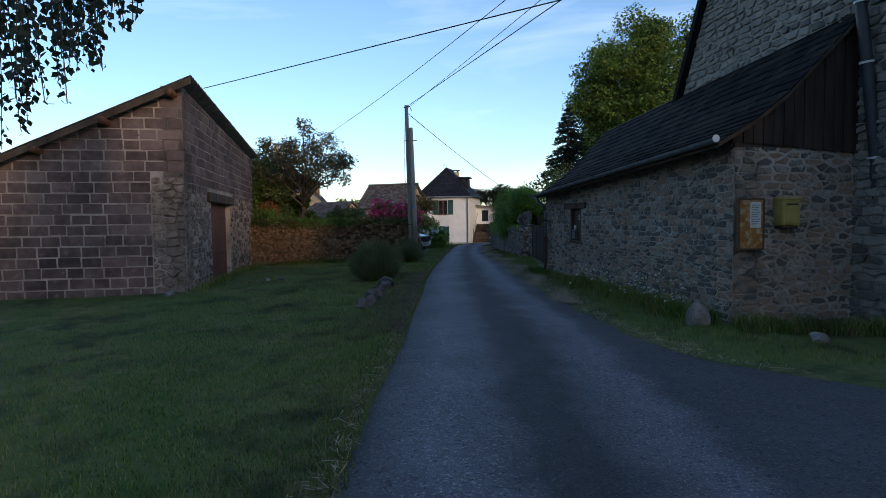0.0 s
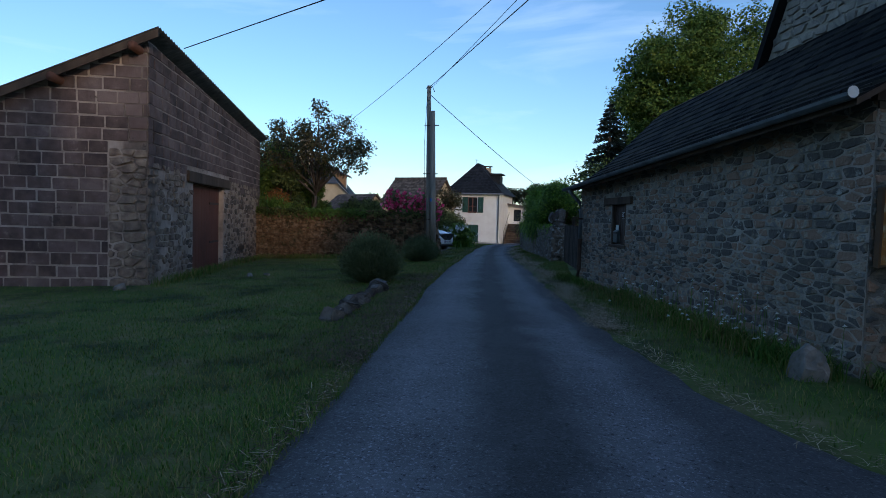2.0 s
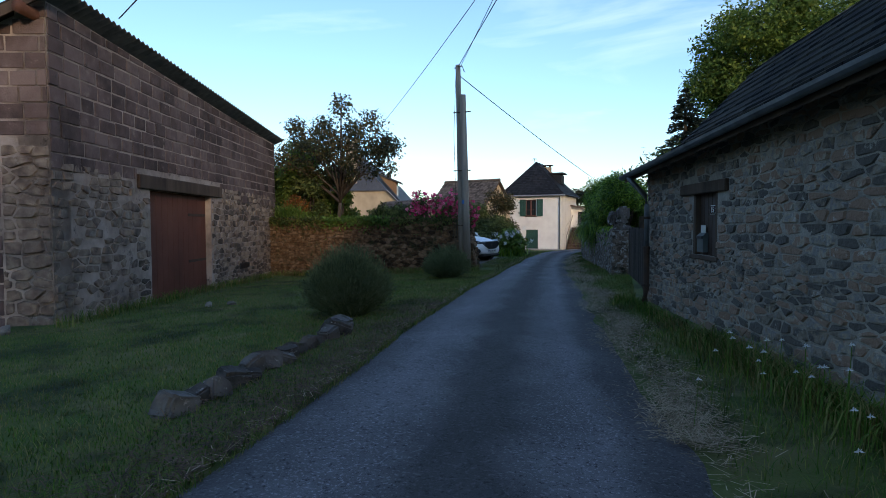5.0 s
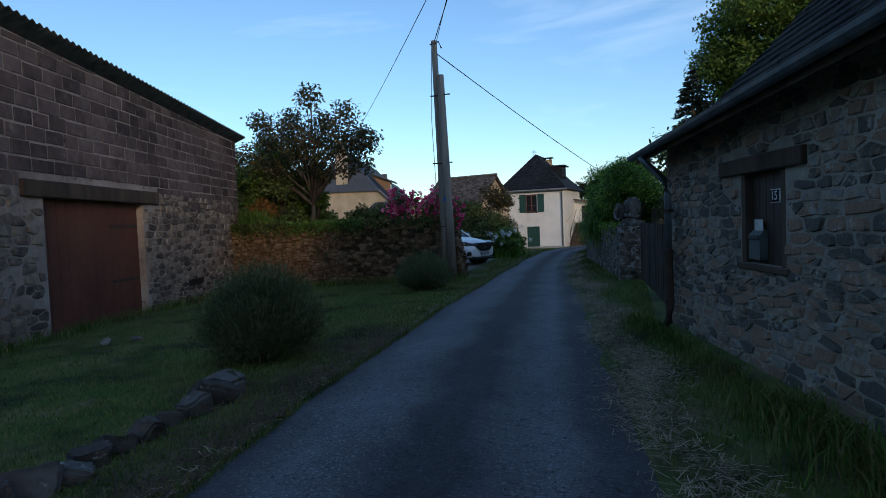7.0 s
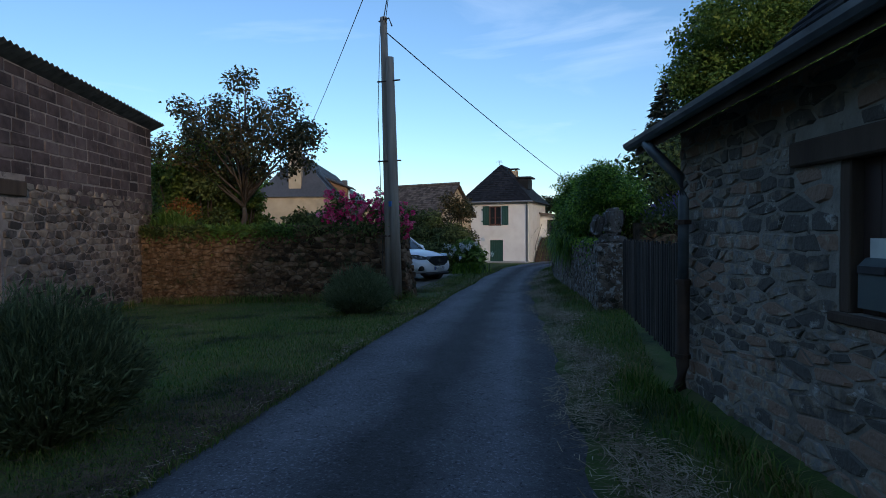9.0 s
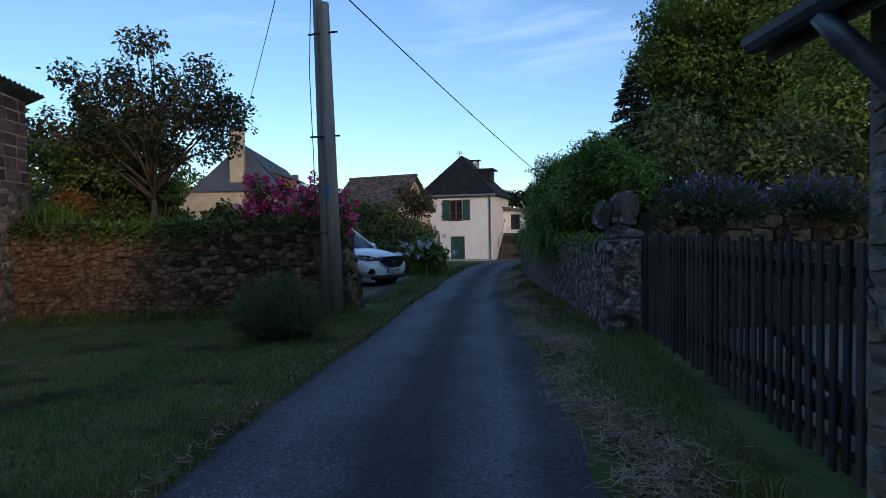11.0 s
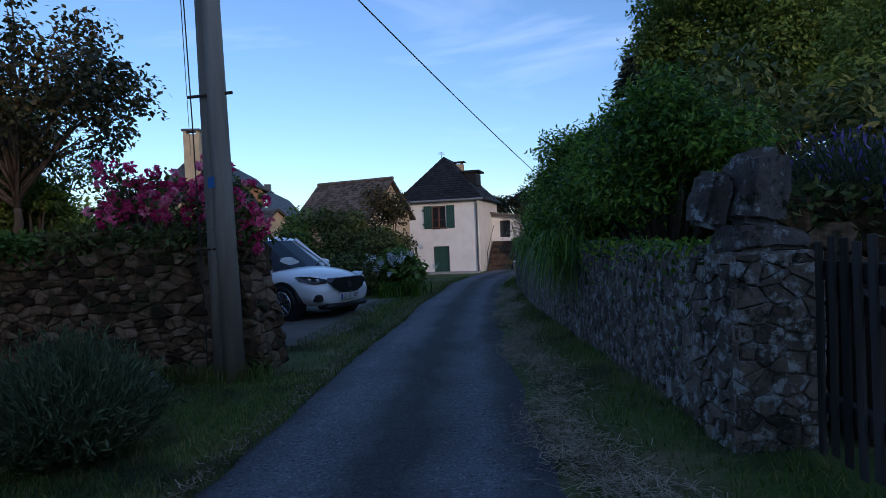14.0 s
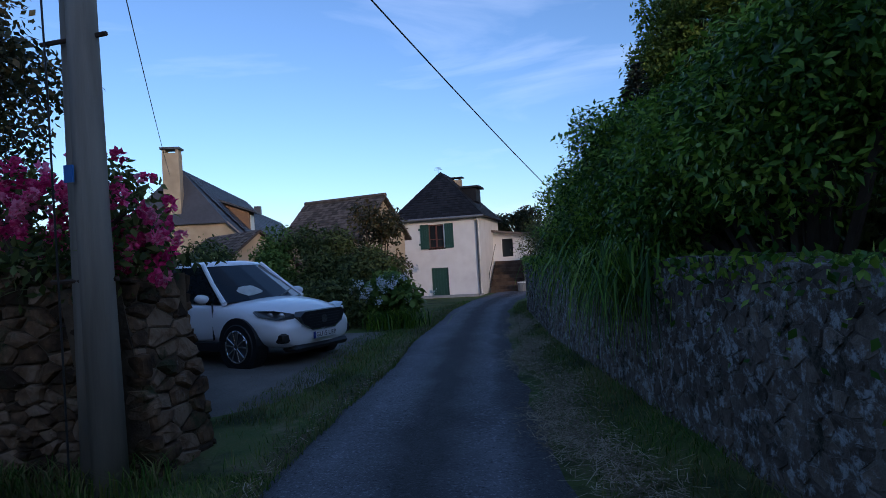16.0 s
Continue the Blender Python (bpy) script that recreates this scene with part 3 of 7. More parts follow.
def blade_mesh(name, roots, length, width, mat, seed=0, lean=0.35, bend=0.5):
    """Bent blades of three segments' outline, as two triangles and a tip."""
    rng = np.random.default_rng(seed)
    p = np.asarray(roots, float)
    n = len(p)
    a = rng.uniform(0, 2 * np.pi, n)
    out = np.stack([np.cos(a), np.sin(a), np.zeros(n)], 1)
    ln = (length * rng.uniform(0.5, 1.25, n))[:, None]
    tilt = (lean * rng.uniform(0.1, 1.6, n))[:, None]
    side = np.stack([-np.sin(a), np.cos(a), np.zeros(n)], 1) * width / 2
    mid = p + (out * tilt + [0, 0, 1]) * ln * 0.55
    tip = mid + (out * (tilt + bend) + [0, 0, 1 - bend * 0.6]) * ln * 0.45
    v = np.stack([p - side, p + side, mid + side * 0.8, mid - side * 0.8, tip], 1).reshape(-1, 3)
    f = np.arange(n * 5).reshape(-1, 5)
    tri = np.concatenate([f[:, [0, 1, 2]], f[:, [0, 2, 3]], f[:, [3, 2, 4]]], 1).reshape(-1, 3)
    me = bpy.data.meshes.new(name)
    me.vertices.add(len(v))
    me.vertices.foreach_set("co", v.ravel())
    me.loops.add(len(tri) * 3)
    me.loops.foreach_set("vertex_index", tri.ravel())
    me.polygons.add(len(tri))
    me.polygons.foreach_set("loop_start", np.arange(len(tri)) * 3)
    me.polygons.foreach_set("loop_total", np.full(len(tri), 3))
    me.update(calc_edges=True)
    me.materials.append(mat)
    return me


def arching_mesh(name, roots, length, width, mat, seed=0):
    """Long narrow leaves that rise, arch over and hang: five points along each."""
    g = np.random.default_rng(seed)
    p = np.asarray(roots, float)
    n = len(p)
    a = g.uniform(0, 2 * np.pi, n)
    out = np.stack([np.cos(a), np.sin(a), np.zeros(n)], 1)
    side = np.stack([-np.sin(a), np.cos(a), np.zeros(n)], 1) * width / 2
    ln = (length * g.uniform(0.55, 1.15, n))[:, None]
    reach, rise = g.uniform(0.25, 0.6, n)[:, None], g.uniform(0.9, 1.5, n)[:, None]
    rows = []
    for t, w in ((0.0, 1.0), (0.3, 1.0), (0.55, 0.85), (0.8, 0.6), (1.0, 0.08)):
        c = p + out * ln * reach * t + np.array([0, 0, 1.0]) * ln * (rise * t - 1.5 * t * t)
        rows += [c - side * w, c + side * w]
    v = np.stack(rows, 1).reshape(-1, 3)
    f = [(10 * k + 2 * j, 10 * k + 2 * j + 1, 10 * k + 2 * j + 3, 10 * k + 2 * j + 2) for k in range(n) for j in range(4)]
    return mesh_of(name, v, f, mat)


def crown_points(clumps, n, seed, inner=0.45, flat=0.85):
    rng = np.random.default_rng(seed)
    cl = np.array(clumps, float)
    vol = cl[:, 3] ** 2
    idx = rng.choice(len(cl), n, p=vol / vol.sum())
    d = rng.normal(size=(n, 3))
    d /= np.linalg.norm(d, axis=1)[:, None]
    lump = 1 + 0.25 * np.sin(d[:, 0] * 5 + idx) * np.sin(d[:, 1] * 6 + 2 * idx) + 0.18 * np.sin(d[:, 2] * 9 + idx)
    r = cl[idx, 3] * rng.uniform(inner, 1.0, n) ** 0.6 * lump
    off = d * r[:, None]
    off[:, 2] *= flat
    return cl[idx, :3] + off, d


def tree(name, base, trunk_r, fork, clumps, n, leaf, mat, label, category="tree", seed=0, bark=None, aspect=0.55, trunk=True, inner=0.45, droop=0.2, limbs=None):
    t = thing(name, pose(*base), label, category)
    rng = random.Random(seed)
    if trunk:
        bm = bmesh.new()
        f = Vector(fork)
        tube_bm([(0, 0, -0.3), (0.02, 0, f.z * 0.35), tuple(f * 0.7 + Vector((0.03, 0.02, 0))), tuple(f)], [trunk_r * 1.3, trunk_r, trunk_r * 0.85, trunk_r * 0.7], 9, bm)
        head = Vector((f.x * 1.3 + 0.1, f.y - 0.1, max(c[2] for c in clumps) * 0.92))
        tube_bm([tuple(f * 0.98), tuple(f.lerp(head, 0.5) + Vector((0.12, 0.05, 0))), tuple(head)], [trunk_r * 0.68, trunk_r * 0.4, trunk_r * 0.1], 7, bm)
        for c in clumps[: limbs or 26]:
            c = Vector(c[:3])
            st = f.lerp(head, rng.uniform(0.0, 0.8) * max(0.0, min(1.0, (c.z - f.z) / max(0.1, head.z - f.z) - 0.25)))
            m = st.lerp(c, 0.5) + Vector((rng.uniform(-0.2, 0.2), rng.uniform(-0.2, 0.2), 0.1 * (c - st).length))
            tube_bm([tuple(st), tuple(st.lerp(m, 0.5)), tuple(m), tuple(c)], [trunk_r * 0.5, trunk_r * 0.36, trunk_r * 0.24, trunk_r * 0.08], 6, bm)
        part("trunk", bm, bark or BARK, t, smooth=True)
    pts, d = crown_points(clumps, n, seed, inner)
    part("crown", leaf_mesh("crown", pts, leaf, mat, aspect, seed, d, droop), mat, t)
    return t


def clump_cloud(rng, centre, spread, n, r):
    out = []
    for _ in range(n):
        while True:
            q = Vector((rng.uniform(-1, 1), rng.uniform(-1, 1), rng.uniform(-1, 1)))
            if 0.25 < q.length < 1:
                break
        out.append((centre[0] + q.x * spread[0], centre[1] + q.y * spread[1], centre[2] + q.z * spread[2], rng.uniform(*r)))
    return out


# ---- the ground and the lane ----
ROAD_Y = (-40, -8, 0, 3.3, 4.8, 7.3, 9.2, 12.1, 14, 16, 19, 22.7, 25.7, 29.3, 31.8, 35.9, 39, 45, 50, 60)
ROAD_L = (6, 0.8, -0.55, -1.2, -1.55, -1.98, -2.4, -2.95, -3.4, -3.75, -4.3, -4.85, -5.4, -5.9, -6.4, -6.9, -7.4, -8.0, -8.2, -8.4)
EDGE_Y = (-40, -2, 5.0, 5.75, 6.4, 6.95, 7.8, 8.5, 9.4, 12.05, 14.8, 16.5, 18.8, 20, 24, 26.8, 30, 35, 38.5, 44, 50, 60)
EDGE_R = (18, 14, 9.0, 3.6, 2.5, 1.6, 1.15, 0.85, 0.55, -0.25, -0.9, -1.35, -1.8, -2.1, -3.05, -3.65, -4.3, -5.0, -5.5, -5.9, -5.8, -5.4)


def road_left(y):
    return float(np.interp(y, ROAD_Y, ROAD_L))


def road_right(y):
    return float(np.interp(y, EDGE_Y, EDGE_R))


def height(x, y):
    """The lie of the land: level at first, falling gently past the lavender and towards the barn."""
    z = float(np.interp(y, (-50, 20, 30, 38, 50, 70, 150), (0.0, 0.0, -0.1, -0.2, -0.55, -0.9, -1.5)))
    left = road_left(y) - x
    if left > 0:
        z -= 0.42 * min(1.0, left / 8.0) * float(np.interp(y, (-20, 5, 14, 26, 28, 32), (0.4, 0.6, 0.62, 1.0, 0.3, 0.1)))
    right = x - road_right(y)
    if right > 0:
        z += 0.1 * min(1.0, right / 1.0) * float(np.interp(y, (6, 14, 20, 24, 40), (0.0, 0.3, 1.0, 1.6, 1.6)))
    return z


def axis_steps(lo, hi, step, reach):
    mid = list(np.arange(lo, hi + 1e-6, step))
    grow, a, b = step, [], []
    p, q = lo, hi
    while q < reach:
        grow *= 1.35
        p, q = p - grow, q + grow
        a.append(p)
        b.append(q)
    return a[::-1] + mid + b


gx, gy = axis_steps(-18, 8, 0.4, 900), axis_steps(-6, 54, 0.4, 950)
gv = [(x, y, height(x, y) + 0.012 * noise.noise(Vector((x * 1.3, y * 1.3, 0))) if abs(x) < 30 and -10 < y < 60 else height(x, y)) for y in gy for x in gx]
gf = [(j * len(gx) + i, j * len(gx) + i + 1, (j + 1) * len(gx) + i + 1, (j + 1) * len(gx) + i) for j in range(len(gy) - 1) for i in range(len(gx) - 1)]
ground = new("ground", mesh_of("ground", gv, gf, LAWN, True))
tagged(ground, "mown lawn and grass verges, worn and dry in patches", "ground", kind="structure")

ry = list(np.arange(-30, 60.01, 0.2))
rv, rf, ruv, COLS = [], [], [], 16
for y in ry:
    nl, nr = 0.06 * noise.noise(Vector((y * 1.7, 3, 0))) + 0.04 * noise.noise(Vector((y * 5, 9, 0))), 0.1 * noise.noise(Vector((y * 1.5, 7, 0))) + 0.05 * noise.noise(Vector((y * 5, 1, 0)))
    l, r = road_left(y) + nl, road_right(y) + nr
    for k in range(COLS + 1):
        f = k / COLS
        x = l + (r - l) * f
        rv.append((x, y, height(x, y) + 0.035 + 0.02 * (1 - (2 * f - 1) ** 2) - (0.03 if k in (0, COLS) else 0)))
        lane = (x - l) / 3.0 if y < 9 else f
        ruv.append((lane, y))
for j in range(len(ry) - 1):
    for k in range(COLS):
        a = j * (COLS + 1) + k
        rf.append((a, a + 1, a + COLS + 2, a + COLS + 1))
road_mesh = mesh_of("road", rv, rf, ASPHALT, True)
uvs = road_mesh.uv_layers.new(name="across")
for lp in road_mesh.loops:
    uvs.data[lp.index].uv = ruv[lp.vertex_index]
road = tagged(new("road", road_mesh), "narrow grey asphalt lane with a dark worn strip along the middle", "road", kind="structure")

# gravel where the car is parked
pv, pf, NG = [], [], 100
for j in range(NG + 1):
    y = 26.0 + j * 7.4 / NG
    x1 = road_left(y) - 0.85 + 0.3 * noise.noise(Vector((y * 0.9, 2, 0))) + 0.14 * noise.noise(Vector((y * 4, 5, 0))) - max(0, 27.2 - y) * 1.1
    for i in range(21):
        x = x1 - i * 0.33
        pv.append((x, y, height(x, y) + (0.03 if i else 0.0) + 0.008 * noise.noise(Vector((x * 3, y * 3, 0)))))
for j in range(NG):
    for i in range(20):
        pf.append((j * 21 + i, j * 21 + i + 1, (j + 1) * 21 + i + 1, (j + 1) * 21 + i))
tagged(new("pavement", mesh_of("pavement", pv, pf, GRAVEL, True)), "pale gravel parking strip beside the lane", "gravel", kind="structure")

# ---- the hut ----
HUT = pose(2.46, 9.44, 0, 0, 0, 19.7)
hut = thing("stone_hut", HUT, "low rubble stone hut with a mossy slate lean-to roof", "building")
HUT_LEN, HUT_DEEP = 9.05, 1.95


def hut_eave(s):
    return 2.74 - 0.046 * s


# long wall along the lane: local x of the wall runs towards the camera's end, front to the lane
DOOR_HOLE = (6.12, 1.0, 6.92, 1.82)
# front wall frame: wall x = hut y reversed, so that the front (-y of the wall) faces the lane (-x of the hut)
FRONT = Matrix.Translation((0, HUT_LEN, 0)) @ pose(0, 0, 0, 0, 0, -90)
hole = (HUT_LEN - DOOR_HOLE[2], DOOR_HOLE[1], HUT_LEN - DOOR_HOLE[0], DOOR_HOLE[3])
LINTEL_HOLE = (HUT_LEN - 7.32, 1.82, HUT_LEN - 5.8, 1.98)
top_f = lambda a: hut_eave(HUT_LEN - a)
base_f = lambda a: -0.25
front_wall = part("front_wall", wall_bm(HUT_LEN, top_f, base_f, 0.45, [hole]), MORTAR, hut, m=FRONT)
laid = rubble(random.Random(11), HUT_LEN, top_f, lambda a: -0.1, [hole, LINTEL_HOLE], 0.23, 0.084, 0.25, 0.72)
rubble_stones(front_wall, "stone", laid, 0.023, 0.013, HUT_STONE, HUT_STONE_FAR, lambda q: abs(q[0] - 4.5), 420)
end_top = lambda a: 2.72 - 0.08 * a
end_wall = part("end_wall", wall_bm(HUT_DEEP, end_top, base_f, 0.4), LIT_POINTING, hut, m=pose(0, 0.0, 0))
laid = rubble(random.Random(12), HUT_DEEP, end_top, lambda a: -0.1, [], 0.2, 0.1, 0.3, 0.6)
rubble_stones(end_wall, "stone", laid, 0.036, 0.013, HUT_STONE, HUT_STONE_FAR, lambda q: q[0], 200, 2)
part("far_wall", box_bm(0.02, HUT_LEN - 0.4, -0.2, HUT_DEEP, HUT_LEN, 2.3), MORTAR, hut)

# roof: concave, slate by slate
ROOF = ((-0.34, -0.12), (0.2, 0.19), (0.7, 0.56), (1.3, 1.17), (2.02, 1.9))


def hut_roof_z(u, s):
    return hut_eave(s) + float(np.interp(u, [p[0] for p in ROOF], [p[1] for p in ROOF])) - 0.0


bm = bmesh.new()
S0, S1 = -0.16, HUT_LEN + 0.2
prof = [(u, z) for u, z in ROOF]
lo = [bm.verts.new((u, S0, hut_eave(S0) + z - 0.05)) for u, z in prof]
hi = [bm.verts.new((u, S1, hut_eave(S1) + z - 0.05)) for u, z in prof]
lo2 = [bm.verts.new((u, S0, hut_eave(S0) + z + 0.01)) for u, z in prof]
hi2 = [bm.verts.new((u, S1, hut_eave(S1) + z + 0.01)) for u, z in prof]
for i in range(len(prof) - 1):
    bm.faces.new((lo[i], lo[i + 1], hi[i + 1], hi[i]))
    bm.faces.new((lo2[i], hi2[i], hi2[i + 1], lo2[i + 1]))
    bm.faces.new((lo[i], lo2[i], lo2[i + 1], lo[i + 1]))
    bm.faces.new((hi[i], hi[i + 1], hi2[i + 1], hi2[i]))
bm.faces.new((lo[0], hi[0], hi2[0], lo2[0]))
hut_roof = part("roof", bm, OLD_WOOD, hut)


def slate_rows(u0, u1, s0, s1, zf, gauge, width, seed, tilt=0.02, thick=0.012, lift=0.012):
    rng = random.Random(seed)
    v, f, u, row = [], [], u0, 0
    while u < u1:
        s = s0 - (row % 2) * width / 2
        while s < s1:
            w = width * rng.uniform(0.8, 1.2)
            a, b = max(s, s0) + 0.004, min(s + w, s1) - 0.004
            if b - a > 0.03:
                ua, ub = u + rng.uniform(-0.012, 0.012), min(u + gauge * 1.25, u1 + 0.05)
                n = len(v)
                za, zb, j = lift + thick + tilt, lift, rng.uniform(0, 0.008)
                v += [(ua, a, zf(ua, a) + za + j), (ua, b, zf(ua, b) + za + j), (ub, b, zf(ub, b) + zb), (ub, a, zf(ub, a) + zb), (ua, a, zf(ua, a) + lift), (ua, b, zf(ua, b) + lift)]
                f += [(n, n + 1, n + 2, n + 3), (n + 4, n + 5, n + 1, n), (n, n + 3, n + 4), (n + 1, n + 5, n + 2)]
            s += w
        u += gauge
        row += 1
    return v, f


v, f = slate_rows(-0.34, 2.0, S0, S1, hut_roof_z, 0.16, 0.24, 3)
tagged(part("slate", mesh_of("slate", v, f, SLATE), SLATE, hut_roof), kind="stuff")

# boarded gable under the roof's end
gable = part("boarded_gable", box_bm(0.0, -0.02, end_top(1.0) - 0.05, 0.9, 0.02, end_top(1.0) + 0.02), DARK_BOARD, hut, "dark weathered vertical boards")
u = -0.05
while u < HUT_DEEP - 0.02:
    w = 0.16
    z0 = end_top(max(u, 0)) - 0.06
    bm = bmesh.new()
    prism(bm, [(u, z0), (u + w - 0.012, z0), (u + w - 0.012, hut_roof_z(u + w, 0) - 0.06), (u, hut_roof_z(u, 0) - 0.06)], "y", -0.05 - 0.006 * (round(u / w) % 2), 0.03)
    part("board", bm, DARK_BOARD, gable)
    u += w

# gutter and its pipe
GUT_X = -0.40
bm = bmesh.new()
arc = [(GUT_X + 0.065 * math.cos(a), 0.065 * math.sin(a)) for a in np.linspace(math.pi, 2 * math.pi, 7)] + [(GUT_X + 0.055 * math.cos(a), 0.055 * math.sin(a)) for a in np.linspace(2 * math.pi, math.pi, 7)]
ra = [bm.verts.new((x, S0 - 0.02, hut_eave(S0) - 0.06 + z)) for x, z in arc]
rb = [bm.verts.new((x, S1, hut_eave(S1) - 0.06 + z)) for x, z in arc]
for i in range(len(arc)):
    j = (i + 1) % len(arc)
    bm.faces.new((ra[i], ra[j], rb[j], rb[i]))
part("gutter", bm, ZINC, hut, "grey zinc half-round gutter")
bm = tube_bm([(GUT_X, S0 - 0.02, hut_eave(0) - 0.05), (GUT_X, S0 - 0.025, hut_eave(0) - 0.05)], 0.055, 12)
part("gutter_end", bm, WHITE_PAINT, hut, "pale gutter stop end")
PS = 8.72
zt = hut_eave(PS) - 0.12
part("downpipe", tube_bm([(GUT_X, PS + 0.1, zt), (GUT_X + 0.06, PS + 0.06, zt - 0.1), (-0.14, PS, zt - 0.32), (-0.11, PS, zt - 0.5), (-0.11, PS, 0.98)], 0.045, 10), ZINC, hut, "bluish zinc downpipe", smooth=True)
part("pipe_foot", tube_bm([(-0.11, PS, 1.04), (-0.11, PS, 0.98), (-0.11, PS, 0.3), (-0.13, PS, 0.12), (-0.2, PS, 0.06)], 0.055, 10), RUST_PIPE, hut, "rusty cast iron pipe foot", smooth=True)
for z in (0.36, 0.99, 1.5):
    part("pipe_bracket", tube_bm([(-0.11, PS, z), (-0.11, PS, z + 0.04)], 0.066, 10), RUST_PIPE, hut)

# the half door with its number, its letter box and lintel
s0, z0, s1, z1 = DOOR_HOLE
part("lintel", box_bm(-0.05, 5.8, z1, 0.3, 7.32, z1 + 0.15, bevel=0.012), OLD_WOOD, hut, "cracked old timber lintel")
part("door_jamb", box_bm(0.0, s0, z0, 0.16, s0 + 0.08, z1, bevel=0.006), OLD_WOOD, hut)
part("door_jamb", box_bm(0.0, s1 - 0.08, z0, 0.16, s1, z1, bevel=0.006), OLD_WOOD, hut)
BROWN_STAIN = plain("brown_stain", (0.05, 0.028, 0.02), 0.6)
hut_door = part("door", box_bm(0.09, s0 + 0.08, z0, 0.108, s1 - 0.08, z1), BROWN_STAIN, hut, "dark brown board door")
for k in range(5):
    w = (s1 - s0 - 0.16) / 5
    part("door_board", box_bm(0.07, s0 + 0.08 + k * w + 0.003, z0, 0.089, s0 + 0.08 + (k + 1) * w - 0.003, z1, bevel=0.004), BROWN_STAIN, hut_door)
part("door_sill", box_bm(-0.03, s0 - 0.06, z0 - 0.06, 0.2, s1 + 0.06, z0 - 0.001, bevel=0.01), OLD_WOOD, hut)
NAVY = plain("navy_enamel", (0.012, 0.014, 0.03), 0.25)
WHITE_ENAMEL = plain("white_enamel", (0.75, 0.75, 0.75), 0.3)
plate = part("number_plate", box_bm(0.053, 6.4 - 0.08, 1.6 - 0.06, 0.069, 6.4 + 0.08, 1.6 + 0.06, bevel=0.004), WHITE_ENAMEL, hut, "white-rimmed dark blue enamel number plate")
part("plate_field", box_bm(0.049, 6.4 - 0.071, 1.6 - 0.051, 0.0525, 6.4 + 0.071, 1.6 + 0.051), NAVY, plate)
part("lettering", text_mesh("15", 0.075, WHITE_ENAMEL), WHITE_ENAMEL, plate, "white number 15", m=Matrix(((0, 0, -1, 0.0475), (-1, 0, 0, 6.4), (0, 1, 0, 1.6), (0, 0, 0, 1))))
bm = bmesh.new()
prism(bm, [(0.0, 1.04), (-0.07, 1.04), (-0.07, 1.26), (-0.03, 1.3), (0.0, 1.3)], "y", 6.56, 6.77)
letter_box = thing("letter_box", HUT @ pose(0.066, 0, 0), "grey-green metal letter box fixed to the brown door", "letter box")
part("box_body", bm, plain("grey_green_paint", (0.09, 0.11, 0.11), 0.45), letter_box)
part("flap", box_bm(-0.085, 6.57, 1.22, -0.066, 6.76, 1.26, bevel=0.003), DARK_PIPE, letter_box)
part("note", box_bm(-0.03, 6.58, 1.3, -0.026, 6.74, 1.4), PAPER, letter_box, "white paper note")

# notice panel and yellow box on the end wall
panel = thing("notice_panel", HUT @ pose(0.22, -0.075, 1.47), "rust-eaten orange notice panel with a sheet of paper", "notice board")
part("board", box_bm(-0.19, -0.02, -0.36, 0.19, 0.03, 0.36, bevel=0.008), RUST_PANEL, panel)
fr = bmesh.new()
for a in ((-0.205, -0.03, -0.375, -0.18, 0.03, 0.375), (0.18, -0.03, -0.375, 0.205, 0.03, 0.375), (-0.18, -0.03, 0.35, 0.18, 0.03, 0.375), (-0.18, -0.03, -0.375, 0.18, 0.03, -0.35)):
    box(fr, *a)
part("frame", fr, plain("rust_brown", (0.1, 0.05, 0.02), 0.8), panel)
sheet = part("paper_sheet", box_bm(-0.02, -0.026, -0.05, 0.15, -0.0215, 0.32), PAPER, panel, "pale printed sheet")
bm = bmesh.new()
for i in range(9):
    box(bm, 0.0, -0.0285, 0.27 - i * 0.034, 0.135 - 0.02 * (i % 3), -0.0265, 0.282 - i * 0.034)
part("print_line", bm, GREY_PAINT, sheet)
ybox = thing("yellow_box", HUT @ pose(0.76, -0.07, 1.64), "faded yellow metal post box on the stone wall", "post box")
part("box_body", box_bm(-0.14, -0.16, -0.2, 0.14, 0.06, 0.2, bevel=0.015), YELLOW_METAL, ybox)
part("hood", box_bm(-0.15, -0.18, 0.17, 0.15, 0.06, 0.22, bevel=0.01), YELLOW_METAL, ybox)
part("door", box_bm(-0.11, -0.172, -0.17, 0.11, -0.16, 0.07, bevel=0.004), YELLOW_METAL, ybox)
part("slot", box_bm(-0.085, -0.176, 0.1, 0.085, -0.158, 0.122), BLACK, ybox)
part("base_plate", box_bm(-0.12, -0.14, -0.24, 0.12, 0.05, -0.201, bevel=0.01), RUST_PIPE, ybox)

# ---- the tall stone house behind the hut ----
tall = thing("tall_stone_house", HUT @ pose(HUT_DEEP, 0, 0), "tall rubble stone house with a steep slate roof", "building")
TALL = pose(0, 7.4, 0, 0, 0, -90)


def rake(a):
    along = 7.4 - a
    return 5.4 + 1.9 * (4.3 - along) if along > 1.95 else 9.865 - 0.95 * (1.95 - along)


